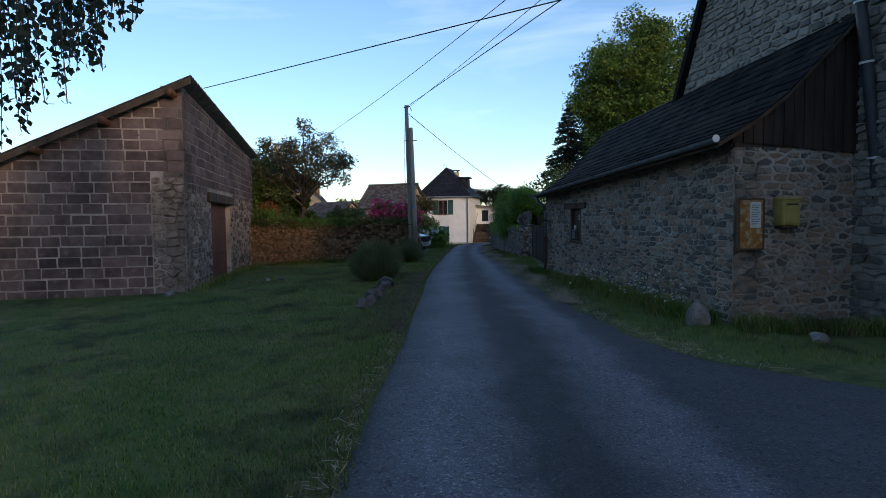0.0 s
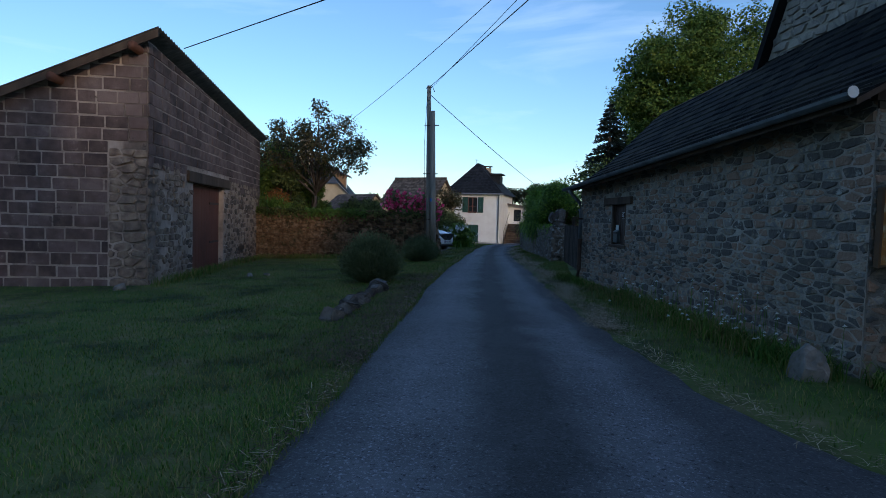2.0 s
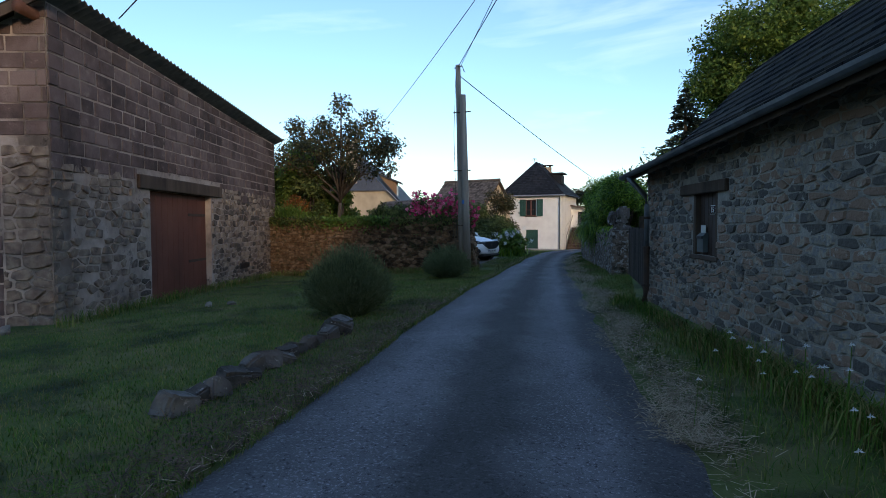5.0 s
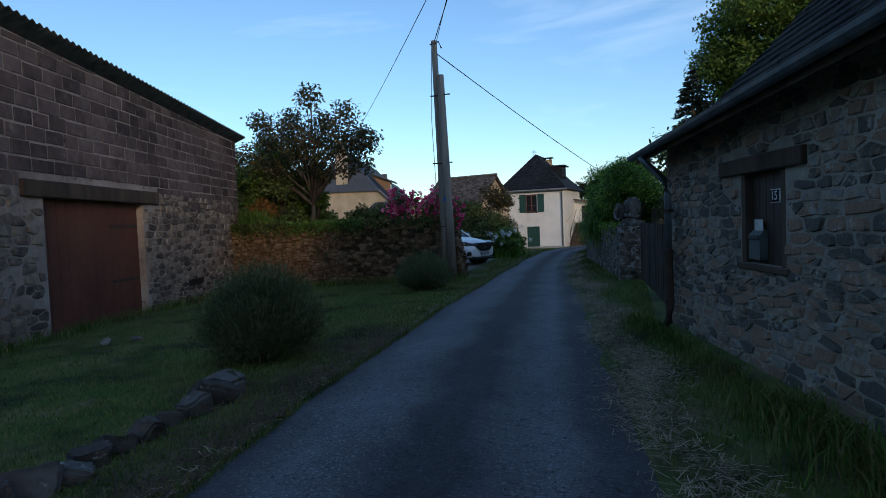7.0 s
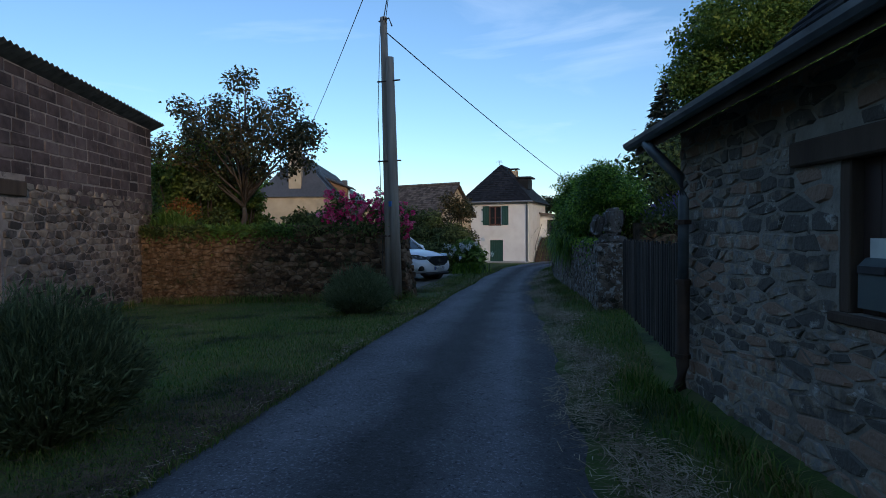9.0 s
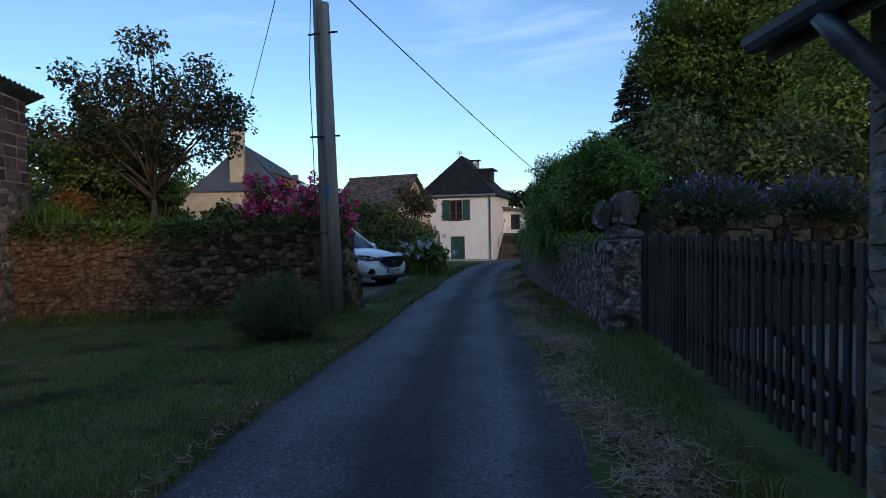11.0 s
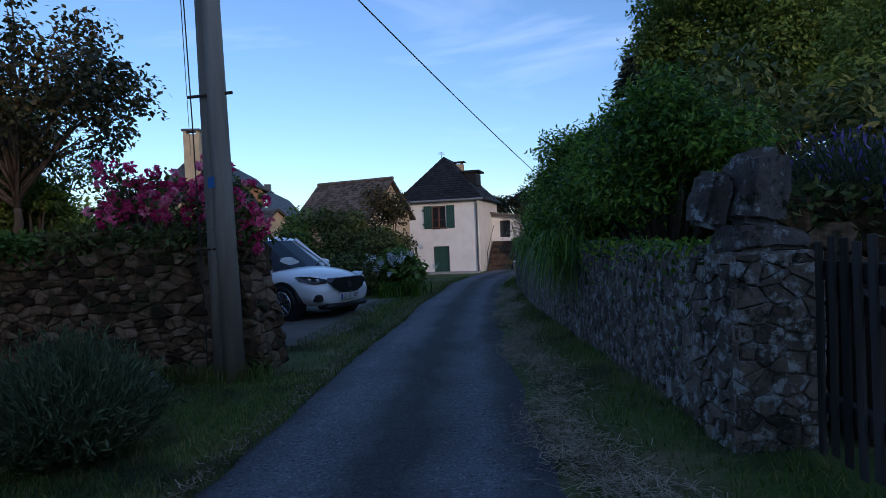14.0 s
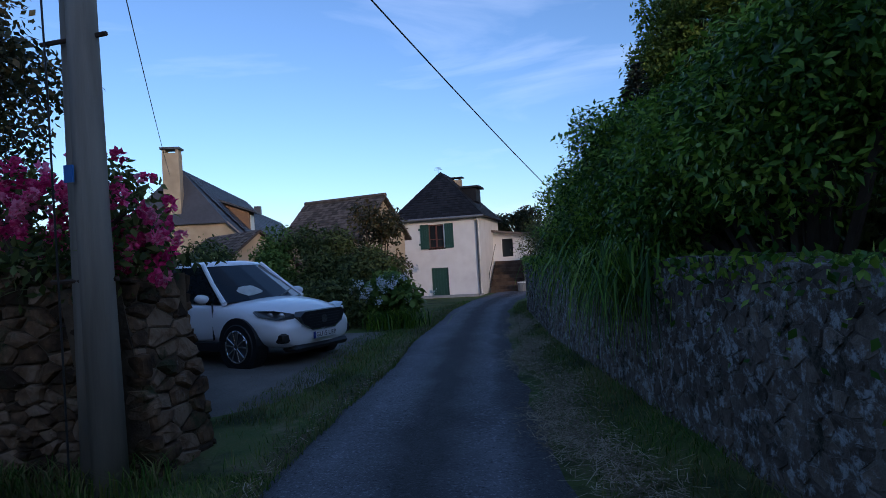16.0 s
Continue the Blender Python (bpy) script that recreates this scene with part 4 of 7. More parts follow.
tall_len = 7.4 + 3.5
tall_wall = part("gable_wall", wall_bm(tall_len, lambda a: max(0.5, rake(a)), lambda a: -0.3, 0.5, [(2.75, 5.65, 2.95, 6.1), (4.6, 5.7, 4.8, 6.2)]), MORTAR, tall, m=TALL)
laid = [q for q in rubble(random.Random(21), 10.0, lambda a: min(max(0.5, rake(a)), 8.5), lambda a: 0.0, [(2.7, 5.6, 3.0, 6.15), (4.55, 5.65, 4.85, 6.25)], 0.28, 0.125, 0.18, 0.5) if q[1] > 3.2 or q[0] > 7.2]
rubble_stones(tall_wall, "stone", laid, 0.035, 0.03, CHURCH_STONE, CHURCH_STONE, lambda q: abs(q[0] - 4.5) + abs(q[1] - 5.5), 200, 4)
bm = bmesh.new()
prism(bm, [(6.2, 1.78), (6.5, 1.5), (1.95, 10.15), (1.95, 9.865)], "x", -0.16, 7.5)
prism(bm, [(1.95, 9.865), (1.95, 10.15), (-3.95, 4.55), (-3.65, 4.54)], "x", -0.16, 7.5)
part("roof", bm, SLATE, tall, "steep dark slate roof with overhanging verge")
bm = bmesh.new()
box(bm, 0.5, -3.4, -0.3, 7.0, 5.3, 3.2)
part("body", bm, MORTAR, tall)
# covered downpipe with pale collars at the corner of hut and house
DUCT = ((0.2, -0.34, -0.2), (0.12, -0.34, 1.3), (0.03, -0.33, 2.4), (-0.14, -0.32, 3.8), (-0.27, -0.3, 4.8), (-0.5, -0.28, 6.8))
part("drainpipe", tube_bm(DUCT, [0.085, 0.085, 0.08, 0.08, 0.075, 0.07], 10), DARK_PIPE, tall, "dark drainpipe with pale collars", smooth=True)
for z in (1.55, 2.4, 3.75, 4.6):
    x = float(np.interp(z, [q[2] for q in DUCT], [q[0] for q in DUCT]))
    part("pipe_collar", tube_bm([(x, -0.32, z), (x - 0.004, -0.32, z + 0.03)], 0.098, 10), WHITE_PAINT, tall)
part("cable_hook", tube_bm([(0.02, -2.75, 5.0), (-0.2, -2.8, 5.05), (-0.3, -2.8, 5.0)], 0.025, 6), DARK_PIPE, tall)

# ---- the barn ----
BARN = pose(-9.52, 13.49, 0, 0, 0, 23.0)
barn = thing("stone_barn", BARN, "pinkish block and rubble barn with a single-pitch corrugated roof", "building")
BL, BW = 13.2, 6.4


def barn_face_top(s):
    return 5.03 - 0.04 * s


def barn_gable_top(x):
    return 5.03 - 0.46 * -x


# face to the lawn: wall x runs from the near corner to the far end, front to +x of the barn
FACE = pose(0, 0, 0, 0, 0, 90)
DOORB = (3.3, -0.5, 6.75, 2.2)
face_wall = part("front_wall", wall_bm(BL, barn_face_top, lambda a: -0.9, 0.5, [DOORB]), BARN_MORTAR, barn, m=FACE)
# wall x runs along +y of the barn; its front (-y) is +x of the barn
laid = lay_courses(random.Random(31), BL, barn_face_top, lambda a: 2.45 if a < 9 else 2.2, [(2.75, 2.1, 7.45, 2.52)], (0.26, 0.28), (0.4, 0.6), 0.03, 0.5)
stones(face_wall, "block", laid, BLOCK_SHAPES, 0.016, BLOCK, BLOCK_FAR, Matrix(), lambda q: q[0], limit=220, seed=5, smooth=False)
laid = rubble(random.Random(32), BL, lambda a: 2.5, lambda a: -0.6, [(3.25, -0.8, 6.8, 2.2), (2.75, 2.1, 7.45, 2.52)], 0.3, 0.15, 0.26, 0.5)
rub = [q for q in laid if q[0] > 6.5 or random.Random(q[0] * 7 + q[1]).random() < 0.75]
rubble_stones(face_wall, "rubble_stone", rub, 0.03, 0.025, RUBBLE, RUBBLE, lambda q: q[0], 140, 6)
part("lintel", box_bm(-0.12, 2.75, 2.2, 0.07, 7.45, 2.5, bevel=0.02), OLD_WOOD, barn, "heavy weathered timber lintel")
barn_door = part("barn_door", box_bm(-0.22, DOORB[0], -0.5, -0.19, DOORB[2], 2.2), RUSTY_DOOR, barn, "red-brown boarded barn door, closed")
for k in range(12):
    w = (DOORB[2] - DOORB[0]) / 12
    part("door_board", box_bm(-0.19, DOORB[0] + k * w + 0.003, -0.49, -0.155, DOORB[0] + (k + 1) * w - 0.003, 2.19, bevel=0.004), RUSTY_DOOR, barn_door)
for z in (0.45, 1.65):
    part("hinge", box_bm(-0.155, 5.6, z, -0.14, 6.7, z + 0.07, bevel=0.004), RUST_PIPE, barn_door)
part("vent_slot", box_bm(-0.1, 9.0, 0.02, 0.045, 9.9, 0.2, bevel=0.01), BLACK, barn)
# gable: wall x runs from left to the near corner, front to -y of the barn
GAB = pose(-BW, 0, 0)
gable_top = lambda a: barn_gable_top(a - BW)
gable_wall = part("gable_wall", wall_bm(BW, gable_top, lambda a: -0.9, 0.5), BARN_MORTAR, barn, m=GAB)
laid = lay_courses(random.Random(33), BW, gable_top, lambda a: -0.3, [(BW - 0.8, -0.8, BW + 0.1, 2.75)], (0.262, 0.274), (0.38, 0.58), 0.032, 0.5)
stones(gable_wall, "block", laid, BLOCK_SHAPES, 0.016, BLOCK, BLOCK_FAR, Matrix(), lambda q: -q[0], limit=260, seed=7, smooth=False)
laid = rubble(random.Random(34), 0.8, lambda a: 2.75, lambda a: -0.3, [], 0.36, 0.2, 0.25, 0.4)
rubble_stones(gable_wall, "quoin_stone", [(a + BW - 0.8, z, p) for a, z, p in laid], 0.035, 0.03, RUBBLE, RUBBLE, lambda q: -q[0], 70, 8)
part("back_wall", box_bm(-BW, 0.5, -0.9, -BW + 0.4, BL, 1.5), BARN_MORTAR, barn)
part("far_wall", wall_bm(BW - 0.9, lambda a: 4.45 - 0.46 * (BW - 0.4 - a), lambda a: -0.9, 0.4), BARN_MORTAR, barn, m=pose(-BW + 0.4, BL - 0.4, 0))


# corrugated roof
def barn_roof_z(x, s):
    return barn_face_top(s) + 0.46 * x + 0.08


v, f = [], []
ys = np.arange(-0.28, BL + 0.3, 0.045)
xs = (0.3, -2.2, -4.5, -BW - 0.3)
for s in ys:
    wave = 0.028 * math.sin(2 * math.pi * s / 0.18)
    for x in xs:
        v.append((x, s, barn_roof_z(x, s) + wave))
    for x in xs:
        v.append((x, s, barn_roof_z(x, s) + wave - 0.012))
nx = len(xs)
for j in range(len(ys) - 1):
    a, b = j * 2 * nx, (j + 1) * 2 * nx
    for i in range(nx - 1):
        f += [(a + i, b + i, b + i + 1, a + i + 1), (a + nx + i, a + nx + i + 1, b + nx + i + 1, b + nx + i)]
    f.append((a, a + nx, b + nx, b))
part("roof", mesh_of("roof", v, f, SHEET_ROOF, True), SHEET_ROOF, barn, "weathered corrugated fibre cement sheets")
for x in (-0.18, -1.75, -3.3, -4.9):
    z = barn_gable_top(x) - 0.13
    part("purlin", tube_bm([(x, -0.38, z), (x, 1.0, z - 0.02), (x, BL, z - 0.52)], 0.1, 8), material("red_purlin", ((0.07, 0.03, 0.02), (0.12, 0.05, 0.03)), 5.0, 0.85, 0.4, 30.0) if x == -0.18 else bpy.data.materials["red_purlin"], barn, smooth=True)
bm = bmesh.new()
prism(bm, [(0.3, barn_roof_z(0.3, 0) - 0.03), (-BW - 0.3, barn_roof_z(-BW - 0.3, 0) - 0.03), (-BW - 0.3, barn_roof_z(-BW - 0.3, 0) - 0.2), (0.3, barn_roof_z(0.3, 0) - 0.2)], "y", -0.3, -0.26)
part("verge_board", bm, OLD_WOOD, barn)

# ---- dry-stone wall across the lawn, retaining the garden ----
DRY = pose(-15.2, 25.0, 0)
dry = thing("dry_stone_wall", DRY, "mossy brown dry-stone retaining wall", "wall", kind="structure")
dry_len = 8.66
dry_top = lambda a: 1.62 + 0.06 * math.sin(a * 1.3) - 0.2 * max(0, (a - 7.9) / 0.75) ** 2
dry_core = part("wall_core", wall_bm(dry_len, dry_top, lambda a: -0.7, 0.6, y0=-0.018), DARK_MORTAR, dry)
laid = rubble(random.Random(41), dry_len, dry_top, lambda a: -0.5, [], 0.2, 0.11, 0.5, 0.8)
rubble_stones(dry_core, "stone", laid, 0.013, 0.06, DRY_STONE, DRY_STONE, lambda q: -q[0], 330, 9, 0.8)
RET = Matrix.Translation((dry_len + 0.24, 0.0, 0)) @ pose(0, 0, 0, 0, 0, 97) @ pose(0, 0, 0, -10, 0, 0)
laid = rubble(random.Random(44), 0.3, lambda a: 1.4 - 4.6 * a, lambda a: -0.5, [], 0.24, 0.125, 0.3, 0.5)
rubble_stones(dry_core, "stone", laid, 0.013, 0.06, DRY_STONE, DRY_STONE, lambda q: q[0], 60, 12, 0.8, Matrix.Translation((dry_len, 0.04, 0)))
dry_side = part("return_core", wall_bm(0.8, lambda a: 1.42, lambda a: -0.6, 0.5, y0=-0.018), DARK_MORTAR, dry, m=RET)
laid = rubble(random.Random(42), 0.8, lambda a: 1.42, lambda a: -0.5, [], 0.24, 0.125, 0.36, 0.6)
rubble_stones(dry_side, "stone", laid, 0.013, 0.06, DRY_STONE, DRY_STONE, lambda q: q[0], 120, 10, 0.8)
RET2 = Matrix.Translation((dry_len, 0.72, 0)) @ pose(0, 0, 0, 0, 0, 150)
dry_back = part("return_core", wall_bm(3.2, lambda a: 1.4, lambda a: -0.6, 0.4, y0=-0.018), DARK_MORTAR, dry, m=RET2)
laid = rubble(random.Random(43), 3.2, lambda a: 1.4, lambda a: -0.5, [], 0.24, 0.125, 0.36, 0.6)
rubble_stones(dry_back, "stone", laid, 0.013, 0.06, DRY_STONE, DRY_STONE, lambda q: q[0], 60, 11, 0.8)
bm = bmesh.new()
prism(bm, [(-40, 25.4), (-6.7, 25.4), (-8.8, 27.4), (-14.0, 27.7), (-14.0, 33.5), (-40, 34)], "z", -0.5, 1.45)
tagged(part("garden_terrace", bm, SOIL), "raised garden bed of dark soil behind the wall", "ground", kind="structure")

# ---- wall, pier and gate along the lane's other side ----
RW = ((-1.72, 22.75), (-2.6, 26.2), (-3.75, 31.0), (-4.8, 37.0), (-5.2, 43.0))
for i, (p, q) in enumerate(zip(RW, RW[1:])):
    ln = math.dist(p, q)
    ang = math.degrees(math.atan2(q[1] - p[1], q[0] - p[0]))
    M = pose(q[0], q[1], 0, 0, 0, ang + 180)
    w = thing("lane_wall", M, "low lichen-covered stone garden wall", "wall", kind="structure")
    tp = (lambda a: 1.28 + 0.03 * math.sin(a * 2)) if i == 0 else (lambda a: 1.16 + 0.03 * math.sin(a * 2))
    core = part("wall_core", wall_bm(ln, tp, lambda a: -0.8, 0.5, y0=-0.005), LICHEN_MORTAR, w)
    laid = rubble(random.Random(50 + i), ln, tp, lambda a: -0.5, [], 0.125, 0.09, 0.5, 0.8)
    rubble_stones(core, "stone", laid, 0.009, 0.011, LICHEN_STONE, LICHEN_STONE, lambda q: -q[0], (300, 260, 60, 0)[i], 60 + i, 0.9)
bm = bmesh.new()
prism(bm, [(-0.95, 22.7), (-2.1, 26.1), (-3.35, 31.1), (-4.4, 37.1), (-4.8, 43), (20, 43), (20, 26), (2.5, 24.2)], "z", -0.5, 1.08)
tagged(part("garden_bank", bm, SOIL), "raised planted bank behind the lane wall", "ground", kind="structure")

pier = thing("gate_pier", pose(-1.52, 22.85, 0, 0, 0, 17), "squat rough stone gate pier with a mossy capstone", "pier")
part("pier_core", box_bm(-0.24, -0.24, -0.2, 0.27, 0.27, 1.25, bevel=0.03), LICHEN_MORTAR, pier)
laid = rubble(random.Random(71), 0.56, lambda a: 1.25, lambda a: -0.1, [], 0.15, 0.1, 0.5, 0.7)
for rot, sd in ((0, 1), (-90, 2)):
    F = Matrix.Rotation(radians(rot), 4, "Z") @ Matrix.Translation((-0.28, -0.25, 0))
    rubble_stones(pier, "stone", laid, 0.01, 0.01, LICHEN_STONE, LICHEN_STONE, lambda q: q[0], 120, 80 + sd, 0.92, F)


def boulder_mesh(name, mat, seed, rough=0.18, sub=3):
    bm = bmesh.new()
    bmesh.ops.create_icosphere(bm, subdivisions=sub, radius=0.5)
    for vt in bm.verts:
        p = vt.co.copy()
        vt.co *= 1 + rough * noise.noise(p * 2.2 + Vector((seed * 3.7, seed, 0))) + rough * 0.6 * noise.noise(p * 6 + Vector((0, seed, seed)))
        for ax in ((1, 0.3, 0.2), (-0.4, 1, 0.5), (0.2, -0.9, 0.4), (0.3, 0.2, 1)):
            n = Vector(ax).normalized()
            lim = 0.36 + 0.05 * math.sin(seed * 7 + ax[0] * 5)
            k = vt.co.dot(n)
            if abs(k) > lim:
                vt.co -= n * (abs(k) - lim) * math.copysign(0.85, k)
    me = bpy.data.meshes.new(name)
    bm.to_mesh(me)
    bm.free()
    me.materials.append(mat)
    me.polygons.foreach_set("use_smooth", [rough < 0.1] * len(me.polygons))
    return me


def block_mesh(name, mat, seed, w, d, h, cut=0.05):
    """A roughly squared stone, its faces and edges worn."""
    bm = bmesh.new()
    bmesh.ops.create_cube(bm, size=1.0)
    bmesh.ops.scale(bm, vec=(w, d, h), verts=bm.verts)
    bmesh.ops.bevel(bm, geom=bm.edges[:], offset=cut, segments=2, affect="EDGES")
    bmesh.ops.subdivide_edges(bm, edges=bm.edges[:], cuts=3, use_grid_fill=True)
    for vt in bm.verts:
        p = vt.co * 1.0
        o = Vector((seed * 2.3, seed * 1.1, seed))
        vt.co += Vector((noise.noise(p * 3 + o), noise.noise(p * 3 + o * 2), noise.noise(p * 3 + o * 3))) * 0.06
        vt.co += Vector((noise.noise(p * 11 + o), noise.noise(p * 11 + o * 2), noise.noise(p * 11 + o * 3))) * 0.018
    return mesh_of(name, [tuple(v.co) for v in bm.verts], [tuple(v.index for v in f.verts) for f in bm.faces], mat)


part("capstone", block_mesh("capstone", DARK_LICHEN, 3, 0.25, 0.3, 0.42), DARK_LICHEN, pier, "squared rough lichen-grey capstone", m=Matrix.LocRotScale((0.03, 0.0, 1.62), Euler((0.03, 0.04, 0.1)), (1, 1, 1)))
part("cap_slab", block_mesh("cap_slab", DARK_LICHEN, 5, 0.42, 0.42, 0.15, 0.03), DARK_LICHEN, pier, m=Matrix.LocRotScale((0.02, 0.0, 1.31), Euler((0.0, 0.02, 0.0)), (1, 1, 1)))
part("capstone", block_mesh("capstone", DARK_LICHEN, 6, 0.14, 0.22, 0.33, 0.03), DARK_LICHEN, pier, "small dark mossy capstone", m=Matrix.LocRotScale((-0.21, 0.05, 1.55), Euler((0.05, 0.06, 0.2)), (1, 1, 1)))

GA, GB = Vector((-0.5, 18.12, 0)), Vector((-1.26, 22.55, 0))
gdir = (GB - GA).normalized()
GATE_M = Matrix(((gdir.x, -gdir.y, 0, GA.x), (gdir.y, gdir.x, 0, GA.y), (0, 0, 1, 0), (0, 0, 0, 1)))
glen = (GB - GA).length
for leaf in (0, 1):
    g = thing("picket_gate", GATE_M @ pose(leaf * glen / 2, 0, 0), "dark weathered wooden picket gate, closed", "gate", group="pair of gate leaves")
    n = 19
    wd = glen / 2 / n
    pk = mesh_of("picket", *(lambda b: ([tuple(v.co) for v in b.verts], [tuple(v.index for v in f.verts) for f in b.faces]))(box_bm(-0.027, -0.01, 0, 0.027, 0.01, 1.16, bevel=0.004)), GATE_WOOD)
    for k in range(n):
        part("picket", pk, GATE_WOOD, g, m=pose((k + 0.5) * wd, 0.03, 0.16 + 0.02 * math.sin(k * 2.3 + leaf), 0, 0.8 * math.sin(k * 5.1), 0))
    for z in (0.42, 1.15):
        part("rail", box_bm(0.02, -0.05, z - 0.05, glen / 2 - 0.02, -0.005 + 0.02, z + 0.05, bevel=0.006), GATE_WOOD, g)
    bm = bmesh.new()
    prism(bm, [(0.05, 0.48), (0.16, 0.44), (glen / 2 - 0.05, 1.06), (glen / 2 - 0.16, 1.12)], "y", -0.045, 0.0)
    part("brace", bm, GATE_WOOD, g)
yard = bmesh.new()
yard.faces.new([yard.verts.new(p) for p in ((-0.3, 18.2, 0.14), (8, 20.6, 0.14), (8, 26, 0.14), (-1.0, 22.6, 0.14))])
tagged(part("yard", yard, GRAVEL), "pale gravel yard behind the gate", "gravel", kind="structure")

# ---- the pole and its cables ----
pole = thing("utility_pole", pose(-6.52, 24.76, -0.22), "tall grey timber utility pole with a shorter stub pole bolted on", "utility pole")
part("pole", tube_bm([(-0.1, 0.05, 0), (-0.16, 0.1, 2.0), (-0.3, 0.2, 6.75)], [0.112, 0.105, 0.08], 12), POLE_WOOD, pole, smooth=True)
part("stub_pole", tube_bm([(0.12, -0.06, 0), (0.06, -0.05, 2.0), (-0.08, 0.05, 5.75)], [0.12, 0.112, 0.092], 12), POLE_WOOD, pole, smooth=True)
for z in (1.6, 3.35, 5.2):
    part("bolt", tube_bm([(-0.38, 0.0, z), (0.2, 0.0, z)], 0.018, 6), RUST_PIPE, pole)
part("bracket", tube_bm([(-0.4, 0.15, 6.65), (-0.14, 0.15, 6.7), (-0.05, 0.12, 6.5)], 0.02, 6), DARK_PIPE, pole)
part("marker_tag", box_bm(-0.03, -0.19, 2.28, 0.04, -0.172, 2.4), plain("blue_tag", (0.03, 0.14, 0.4), 0.5), pole, "small blue tag")
part("earth_wire", tube_bm([(-0.3, 0.02, 6.5), (-0.36, -0.02, 4.5), (-0.31, -0.03, 3.0), (-0.25, -0.06, 1.0), (-0.22, -0.08, 0.1)], 0.008, 5), WIRE, pole)
POLE_TOP = Vector((-6.82, 24.94, 6.45))


def cable(a, b, sag, r=0.012, name="cable"):
    a, b = Vector(a), Vector(b)
    pts = [a.lerp(b, t) - Vector((0, 0, sag * 4 * t * (1 - t))) for t in np.linspace(0, 1, 17)]
    c = part(name, tube_bm(pts, r, 5), WIRE)
    tagged(c, "thin black overhead cable", "cable", group="overhead cables")


cable(POLE_TOP, (9.5, -4.9, 5.4), 0.0)
cable(POLE_TOP + Vector((0.05, 0, -0.06)), (9.0, -5.2, 6.1), 0.1, 0.008)
cable((-26.0, 49.9, 7.0), (9.0, 3.6, 9.7), 1.0, 0.012)
cable(POLE_TOP + Vector((0.1, 0, -0.3)), (-4.3, 42.0, 3.55), 0.1, 0.014)
cable((-10.1, 15.3, 5.4), (5.05, 7.6, 5.05), 0.0)


# ---- the white house at the end of the lane ----
def window_unit(parent, m, w, h, frame_mat, name="window"):
    """A two-leaf window; local x across, z up, front -y, origin at the middle of its sill."""
    win = part(name, box_bm(-w / 2, 0.04, 0, w / 2, 0.07, h), PANE, parent, m=m)
    fr = bmesh.new()
    for a in ((-w / 2, -0.02, 0, -w / 2 + 0.06, 0.06, h), (w / 2 - 0.06, -0.02, 0, w / 2, 0.06, h), (-0.04, -0.02, 0, 0.04, 0.06, h), (-w / 2, -0.02, 0, w / 2, 0.06, 0.06), (-w / 2, -0.02, h - 0.06, w / 2, 0.06, h), (-w / 2, 0.0, h * 0.36, w / 2, 0.05, h * 0.36 + 0.03)):
        box(fr, *a)
    part("window_frame", fr, frame_mat, win)
    part("window_sill", box_bm(-w / 2 - 0.06, -0.1, -0.07, w / 2 + 0.06, 0.05, 0.0), frame_mat, win)
    return win


def slope_slates(p0, p1, p2, p3, rows, cols, seed, thick=0.02):
    """Slates on a sloped quad: p0-p1 the eave, p3-p2 the ridge."""
    rng = random.Random(seed)
    p0, p1, p2, p3 = (Vector(p) for p in (p0, p1, p2, p3))
    nrm = (p1 - p0).cross(p3 - p0).normalized()
    v, f = [], []
    for r in range(rows):
        t0, t1 = r / rows, min(1, (r + 1.2) / rows)
        a0, b0, a1, b1 = p0.lerp(p3, t0), p1.lerp(p2, t0), p0.lerp(p3, t1), p1.lerp(p2, t1)
        n = max(1, round(cols * (b0 - a0).length / max(0.01, (p1 - p0).length)))
        for c in range(n):
            u0, u1 = (c + 0.02 + 0.5 * (r % 2)) / n, (c + 0.98 + 0.5 * (r % 2)) / n
            u0, u1 = min(u0, 1), min(u1, 1)
            if u1 - u0 < 0.01:
                continue
            h = nrm * (thick + rng.uniform(0, 0.012))
            k = len(v)
            v += [a0.lerp(b0, u0) + h, a0.lerp(b0, u1) + h, a1.lerp(b1, u1) + nrm * 0.004, a1.lerp(b1, u0) + nrm * 0.004, a0.lerp(b0, u0), a0.lerp(b0, u1)]
            f += [(k, k + 1, k + 2, k + 3), (k + 4, k + 5, k + 1, k)]
    return v, f


house = thing("white_house", pose(-10.95, 51.5, -0.62), "small white rendered house with green shutters and a hipped slate roof", "house")
HW, HD, HZ = 2.28, 6.5, 4.2
fw = lambda a: HZ
part("wall", wall_bm(2 * HW, fw, lambda a: -0.4, 0.4, [(1.79, 2.62, 2.63, 3.88), (1.84, -0.4, 2.78, 1.57)]), WHITE_RENDER, house, m=pose(-HW, 0, 0))
part("side_wall", box_bm(HW - 0.4, 0.4, -0.4, HW, HD, HZ), WHITE_RENDER, house)
part("side_wall", box_bm(-HW, 0.4, -0.4, -HW + 0.4, HD, HZ), WHITE_RENDER, house)
part("back_wall", box_bm(-HW + 0.4, HD - 0.4, -0.4, HW - 0.4, HD, HZ), WHITE_RENDER, house)
window_unit(house, pose(-0.07, 0.1, 2.62), 0.84, 1.26, BROWN_PAINT)
